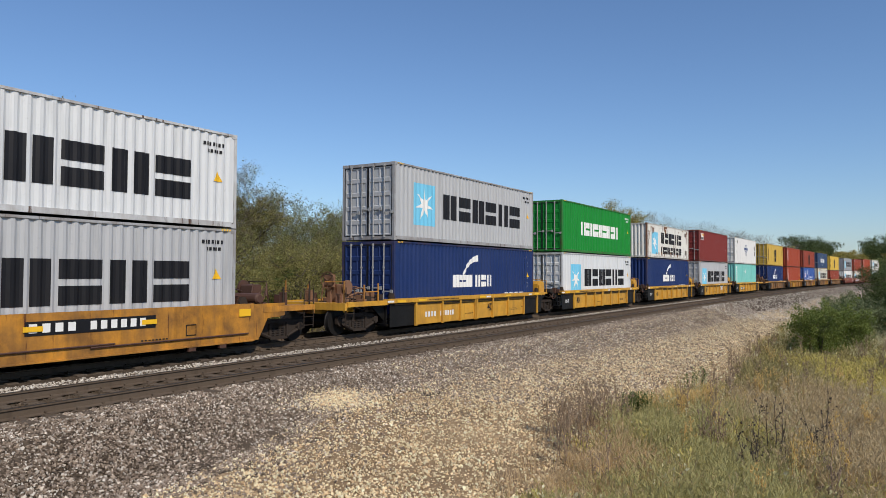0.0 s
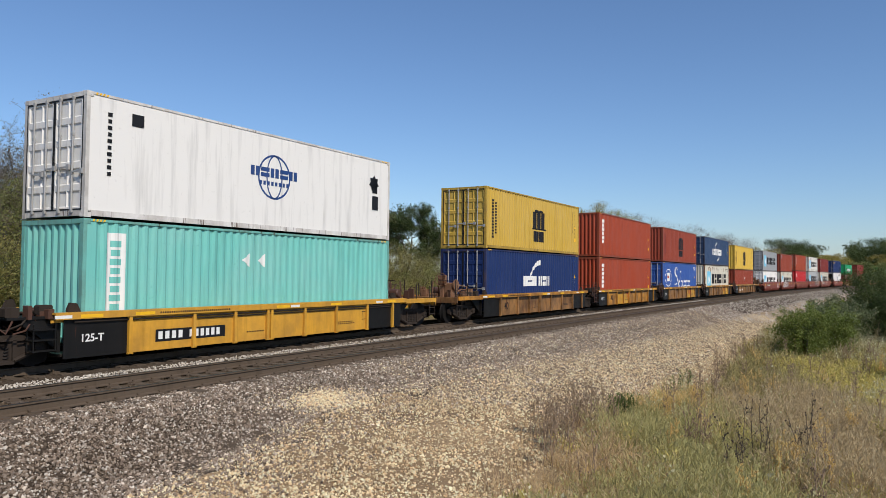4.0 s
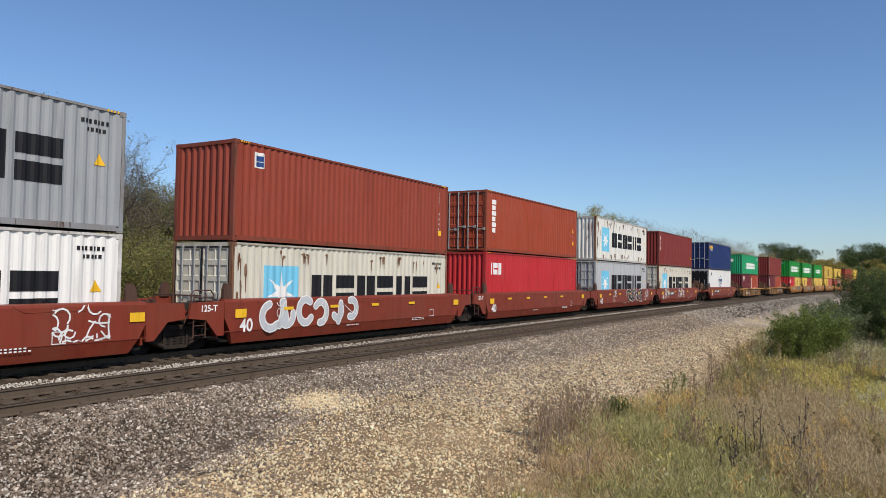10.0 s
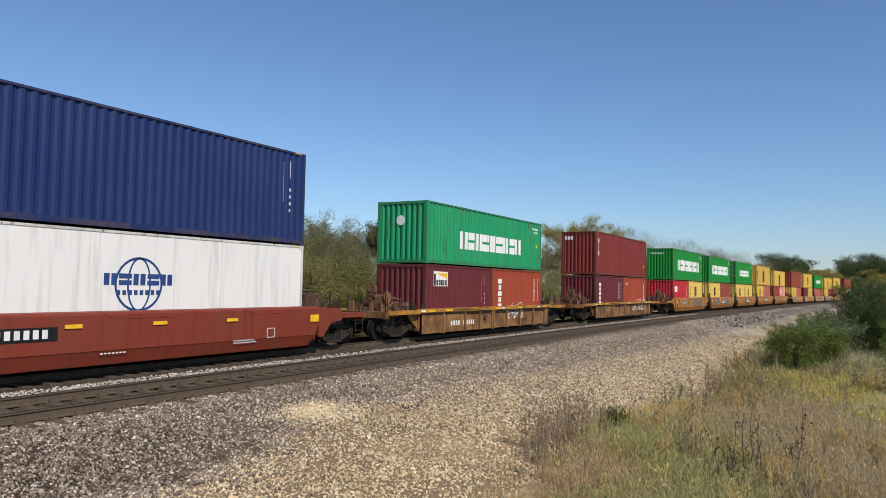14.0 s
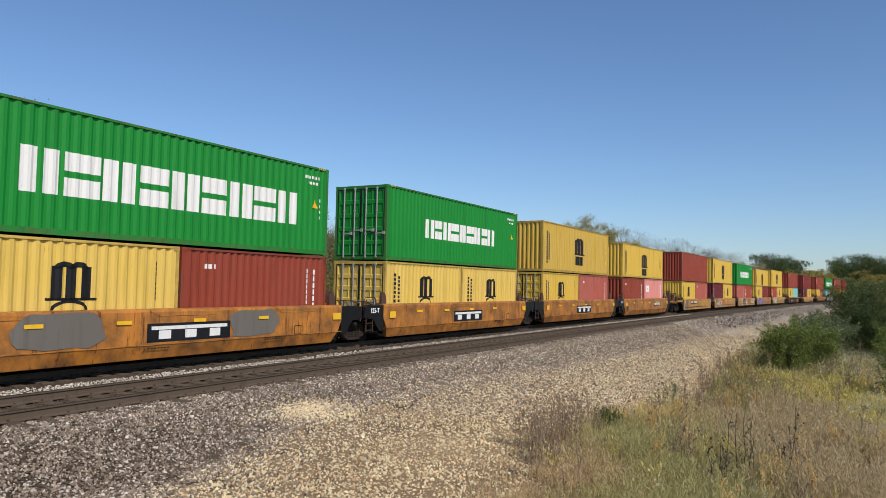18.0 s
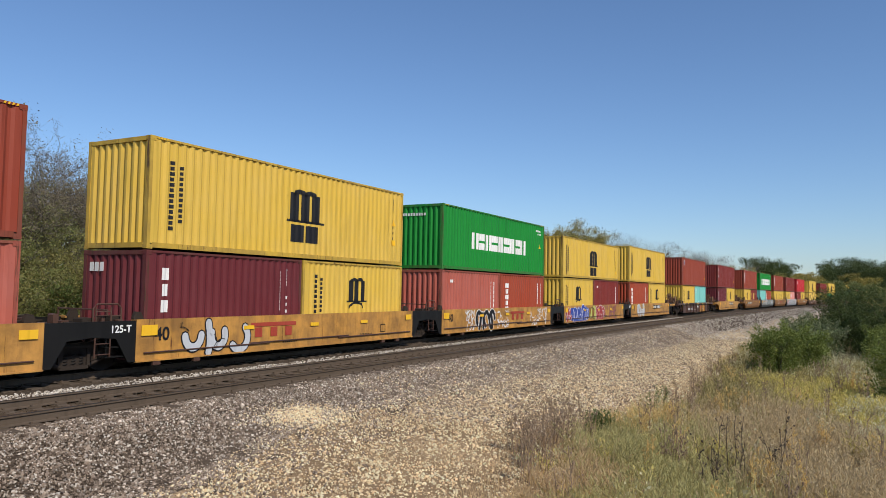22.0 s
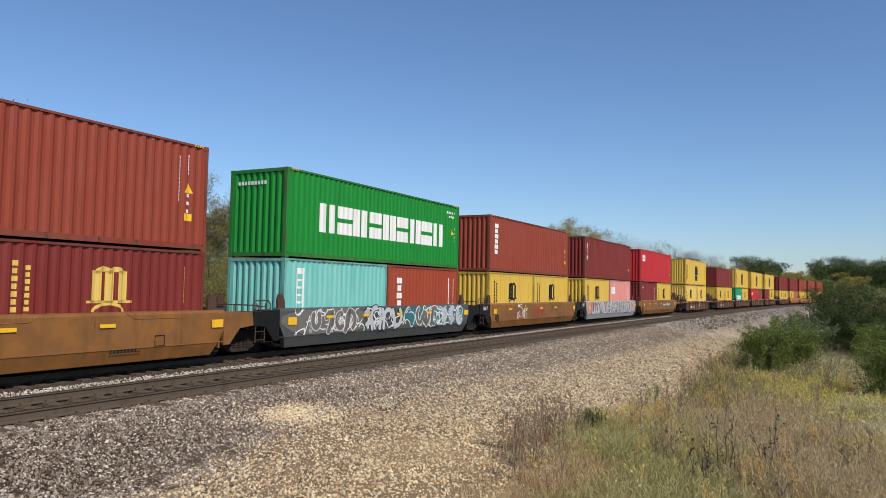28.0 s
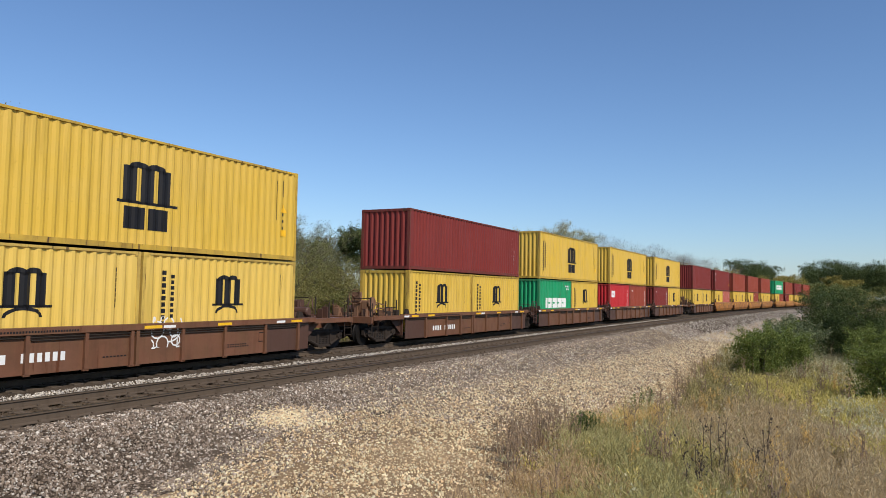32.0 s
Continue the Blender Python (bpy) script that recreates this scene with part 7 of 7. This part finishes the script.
def scatter(rng, n, x0, x1, power=1.5):
    x = x0 + (x1 - x0) * rng.uniform(0, 1, n) ** power
    top = weed_edge(x)
    low = -0.10 * x - 1.5
    y = low + (top - low) * rng.uniform(0, 1, n)
    return x, y


def near_spots(x, y, spots):
    return sum(np.exp(-((x - a) ** 2 + (y - b) ** 2) / (2 * r * r)) for a, b, r in spots)


# kind of weed: places and reach of its patches
PATCHES = {
    "grass_brown": [(13.3, 5.3, 0.6), (14.1, 4.8, 0.5), (11.2, 4.2, 0.7), (12.1, 3.5, 0.5), (11.4, 3.8, 0.6), (10.2, 3.2, 0.6)],
    "grass_gold": [(17.4, 4.6, 0.55), (18.1, 4.0, 0.6), (18.8, 3.4, 0.55), (16.4, 4.3, 0.4), (10.9, 3.4, 0.4)],
    "grass_green": [(14.9, 3.8, 0.6), (14.3, 2.9, 0.8), (12.5, 2.1, 0.8), (13.4, 2.6, 0.8), (16.6, 2.9, 0.7), (9.8, 2.0, 0.8), (19.7, 0.0, 0.5)],
    "grass_olive": [(25.8, 2.9, 1.3), (23.9, 3.4, 0.9), (22.0, 2.7, 1.0), (31.3, 1.4, 2.0), (36.0, 3.0, 2.5), (29.0, 3.0, 1.2)],
    "grass_lime": [(27.2, 1.0, 1.4), (28.6, 1.6, 1.3), (24.3, 0.1, 1.3), (20.6, -0.2, 0.6), (17.2, -1.0, 0.6)],
    "grass_grey": [(17.7, 0.6, 1.2), (14.7, 0.1, 0.9), (20.4, 1.6, 1.0), (16.0, 1.3, 0.9), (12.8, 0.5, 0.8), (18.9, 1.4, 1.0), (13.0, -0.6, 0.8)],
    "grass_pale": [(39.7, 0.2, 2.4), (39.6, -1.6, 2.4), (22.1, -0.9, 0.6), (18.7, -0.95, 0.55), (31.5, -0.6, 1.4)],
}
# height, stems, leaflets on a stem, their half length and half width, lean, words
HABIT = {
    "grass_brown": (0.36, 14, 6, 0.030, 0.0045, 0.5, "dead brown weed tangle by the gravel"),
    "grass_gold": (0.30, 30, 4, 0.034, 0.0045, 0.8, "low straw-gold grass patch"),
    "grass_green": (0.46, 18, 12, 0.036, 0.0050, 0.7, "soft feathery green weeds"),
    "grass_olive": (0.46, 13, 8, 0.036, 0.0110, 0.6, "olive leafy weeds near the bushes"),
    "grass_lime": (0.38, 14, 9, 0.036, 0.0100, 0.6, "yellow-green leafy weeds"),
    "grass_grey": (0.50, 16, 10, 0.028, 0.0055, 0.55, "grey-brown weeds gone to seed"),
    "grass_pale": (0.42, 14, 9, 0.020, 0.0130, 0.6, "pale flowering weeds"),
}


def strands(rng, centres, ways, length, width):
    """Slim leaflets that follow their stems loosely."""
    n = len(centres)
    a = ways + rng.normal(0, 0.42, (n, 3))
    a /= np.linalg.norm(a, axis=1)[:, None]
    b = np.cross(a, rng.normal(0, 1, (n, 3)))
    b /= np.linalg.norm(b, axis=1)[:, None]
    s = np.exp(rng.normal(0, 0.3, n))[:, None]
    v = np.stack([centres - a * s * length, centres - b * s * width, centres + a * s * length, centres + b * s * width], 1).reshape(-1, 3)
    return v, np.arange(4 * n).reshape(n, 4)


def mounds(x, y):
    """Uneven growth: hummocks about a metre across."""
    return 1.0 + 0.30 * np.sin(3.1 * x + 1.3 * np.sin(2.3 * y)) * np.sin(2.7 * y + 0.8 * np.sin(1.9 * x)) + 0.22 * np.sin(1.1 * x - 1.7 * y)


def build_weeds():
    rng = np.random.default_rng(81)
    x, y = scatter(rng, 5200, 7.8, 62, 1.6)
    w = np.stack([near_spots(x, y, s) ** 1.6 for s in PATCHES.values()], -1) + 0.012
    far = np.clip((x - 24) / 8, 0, 1)
    w[:, 3] += far * 0.25
    w[:, 6] += far * 0.10
    pick = (w / w.sum(1)[:, None]).cumsum(1)
    choice = np.minimum((rng.uniform(0, 1, len(x))[:, None] > pick).sum(1), len(PATCHES) - 1)
    for k, (mat, (high, stems, many, size, width, lean, label)) in enumerate(HABIT.items()):
        m = np.where(choice == k)[0]
        # thinner growth at the edge of the gravel
        m = m[rng.uniform(0, 1, len(m)) < np.clip((weed_edge(x[m]) - y[m]) / 0.9 + 0.25, 0, 1)]
        tall = high * mounds(x[m], y[m]) * np.exp(rng.normal(0, 0.22, len(m)))
        wide = tall * rng.uniform(0.45, 0.9, len(m))
        i = np.repeat(np.arange(len(m)), stems)
        a, r = rng.uniform(0, 2 * np.pi, len(i)), np.sqrt(rng.uniform(0, 1, len(i)))
        bx, by = x[m][i] + 0.45 * wide[i] * r * np.cos(a), y[m][i] + 0.45 * wide[i] * r * np.sin(a)
        h = tall[i] * (1.05 - 0.5 * r * r) * rng.uniform(0.6, 1.1, len(i))
        out = wide[i] * r * lean + rng.uniform(0, 0.25, len(i)) * h
        a = a + rng.normal(0, 0.5, len(i))
        z = ground_height(bx, by) - 0.02
        base = np.stack([bx, by, z], -1)
        side = np.stack([np.cos(a + 1.57), np.sin(a + 1.57), 0 * a], -1) * 0.0035
        mid = base + np.stack([np.cos(a) * out * 0.35, np.sin(a) * out * 0.35, h * 0.6], -1)
        tip = base + np.stack([np.cos(a) * out, np.sin(a) * out, h], -1)
        v = np.stack([base - side, base + side, mid - side * 0.8, mid + side * 0.8, tip], 1).reshape(-1, 3)
        q = 5 * np.arange(len(i))[:, None]
        f = np.concatenate([q + np.array([0, 1, 3]), q + np.array([0, 3, 2]), q + np.array([2, 3, 4])], 0)
        tagged(new("grass", bulk("grass", v, f, M[mat])), label + ", stems", "grass", kind="stuff")
        j = np.repeat(np.arange(len(i)), many)
        u = rng.uniform(0.15, 1.05, len(j))[:, None]
        c = np.where(u < 0.5, base[j] + (mid[j] - base[j]) * u * 2, mid[j] + (tip[j] - mid[j]) * (u * 2 - 1)) + rng.normal(0, 0.018, (len(j), 3))
        ways = (tip - base)[j] / h[j][:, None]
        v, f = strands(rng, c, ways, size, width)
        tagged(new("weed_leaves", bulk("weed_leaves", v, f, M[mat])), label + ", leaves", "weeds", kind="stuff")
    # low growth that covers the soil between the clumps
    x, y = scatter(rng, 36000, 7.6, 45, 1.7)
    keep = rng.uniform(0, 1, len(x)) < np.clip((weed_edge(x) - y) / 0.8, 0.03, 1)
    x, y = x[keep], y[keep]
    v, f = blades(rng, x, y, 0.14, 0.009, 1.2)
    tagged(new("grass", bulk("grass", v, f, M["grass_gold"])), "short dry grass between the weeds", "grass", kind="stuff")
    # thin tufts that stray onto the gravel
    n = 1500
    tx = 8 + 30 * rng.uniform(0, 1, n) ** 1.4
    ty = weed_edge(tx) + np.abs(rng.normal(0, 0.3, n))
    v, f = blades(rng, tx, ty, 0.24, 0.007)
    tagged(new("stray_tufts", bulk("stray_tufts", v, f, M["grass_brown"])), "thin dry tufts at the edge of the gravel", "grass", kind="stuff")


def build_stalk(g, top, rng, high, leafy_part, heads):
    lean = Vector((rng.uniform(-0.14, 0.14), rng.uniform(-0.14, 0.14), 1))
    pts = [Vector((0, 0, 0))]
    for k in range(4):
        pts.append(pts[-1] + (lean + Vector((rng.uniform(-.15, .15), rng.uniform(-.15, .15), 0))).normalized() * high / 4)
    g.tube(pts, [0.008, 0.007, 0.006, 0.005, 0.004], 4)
    for _ in range(rng.randint(3, 7)):
        f = rng.uniform(1.2, 3.9)
        p = pts[int(f)].lerp(pts[int(f) + 1], f % 1)
        q = p + Vector((rng.uniform(-1, 1), rng.uniform(-1, 1), rng.uniform(0.4, 1.3))).normalized() * high * rng.uniform(0.10, 0.28)
        g.tube([p, q], [0.004, 0.002], 4)
        for _ in range(heads):
            c = p.lerp(q, rng.uniform(0.3, 1.0)) + Vector((rng.uniform(-1, 1), rng.uniform(-1, 1), rng.uniform(-1, 1))) * 0.02
            s = rng.uniform(0.005, 0.011)
            top.box(c.x - s, c.x + s, c.y - s, c.y + s, c.z - s, c.z + s * 1.4)
    for _ in range(leafy_part):
        f = rng.uniform(0.3, 3.9)
        p = pts[int(f)].lerp(pts[int(f) + 1], f % 1)
        a = rng.uniform(0, 6.28)
        s = rng.uniform(0.03, 0.07)
        e = Vector((math.cos(a), math.sin(a), rng.uniform(-0.5, 0.5))) * s
        n = Vector((-math.sin(a), math.cos(a), 0)) * s * 0.22
        top.face([p, p + e * 0.5 + n, p + e, p + e * 0.5 - n])


def build_stalks():
    rng = random.Random(17)
    sets = []
    for mat, label, high, leaves, heads in (("dead_stalk", "tall dead weed stalk with seed heads", 0.85, 6, 3), ("dead_stalk", "tall branching dry weed stalk", 1.0, 4, 4), ("leaf_mid", "upright leafy green weed on dry ground", 0.62, 90, 1), ("grass_gold", "straw-coloured seeding weed by the gravel", 0.75, 12, 4), ("withered", "dark dried stalk with withered leaves", 1.1, 14, 2)):
        for _ in range(2):
            both = (Geo(), Geo())
            for _ in range(5):
                one = (Geo(), Geo())
                build_stalk(*one, rng, high * rng.uniform(0.6, 1.1), leaves, heads)
                dx, dy = rng.uniform(-0.14, 0.14), rng.uniform(-0.14, 0.14)
                for g, h in zip(both, one):
                    i = len(g.v)
                    g.v += [(x + dx, y + dy, z) for x, y, z in h.v]
                    g.f += [tuple(i + k for k in f) for f in h.f]
            sets.append((both[0].mesh("stems"), both[1].mesh("leaves"), mat, label))
    spots = [(13.2, 5.45, 0), (13.35, 5.3, 1), (13.5, 5.2, 0), (13.6, 5.05, 0), (13.8, 5.1, 1), (13.9, 4.9, 0), (14.0, 4.75, 0), (14.2, 4.7, 1), (14.2, 4.95, 0), (13.1, 5.1, 0), (14.6, 5.3, 1), (15.2, 5.4, 0), (12.6, 5.0, 0), (12.2, 4.7, 1), (16.4, 5.4, 0), (11.4, 4.5, 0),
             (15.4, 4.6, 4), (15.5, 4.45, 5), (15.6, 4.5, 4), (15.35, 4.4, 5), (15.7, 4.35, 4), (15.5, 4.65, 5), (12.0, 1.72, 8), (13.3, 1.5, 9), (13.7, 0.85, 8), (20.8, 4.1, 4), (20.4, 4.4, 5), (23.6, 3.9, 1), (25.3, 4.0, 0), (26.5, 3.7, 1), (22.6, 3.6, 0), (29.0, 4.2, 0), (29.6, 3.9, 1)]
    spots += [(10 + 24 * rng.random() ** 1.3, None, rng.choice((0, 0, 1, 1, 6, 6, 7))) for _ in range(60)]
    for x, y, k in spots:
        if y is None:
            top = float(weed_edge(np.array([x]))[0])
            y = rng.uniform(-0.08 * x - 0.6, top)
        stems, tops, mat, label = sets[k]
        ob = thing("weed_clump", label, "weed", "tall weeds by the gravel")
        ob.matrix_basis = pose(x, y, ground_at(x, y) - 0.03, 0, 0, rng.uniform(0, 360))
        for name, mesh in (("stalk", stems), ("foliage", tops)):
            part(name, mesh, M[mat], ob)["kind"] = "stuff"


build_trees()
build_far_woods()
build_weeds()
build_stalks()


def motions():
    """Cars and containers roll along the bent line; wheelsets turn while their car is near."""
    for ob, mid, z in MOVING:
        rows = []
        for k in range(33):
            x = mid - rolled(k)
            if k in (0, 32) or k % 4 == 0 or -40 < x < 330:
                rows.append((float(k), on_line(x, z)))
        walk(ob, rows)
    for wheel, mid in ROLLING:
        p = wheel.matrix_basis.translation.copy()
        start = max(0, math.floor(FPS * (mid - 40) / SPEED))
        stop = min(32 * FPS, math.ceil(FPS * (mid + 12) / SPEED))
        rows, turned, last = [], 0.0, None
        for s in sorted({0, 32 * FPS} | set(range(start, stop + 1))):
            if last is not None and start <= last and s <= stop:
                turned += (rolled(s / FPS) - rolled(last / FPS)) / WHEEL_R
            rows.append((s / FPS, Matrix.Translation(p) @ Matrix.Rotation(-turned, 4, "Y")))
            last = s
        walk(wheel, rows)


motions()
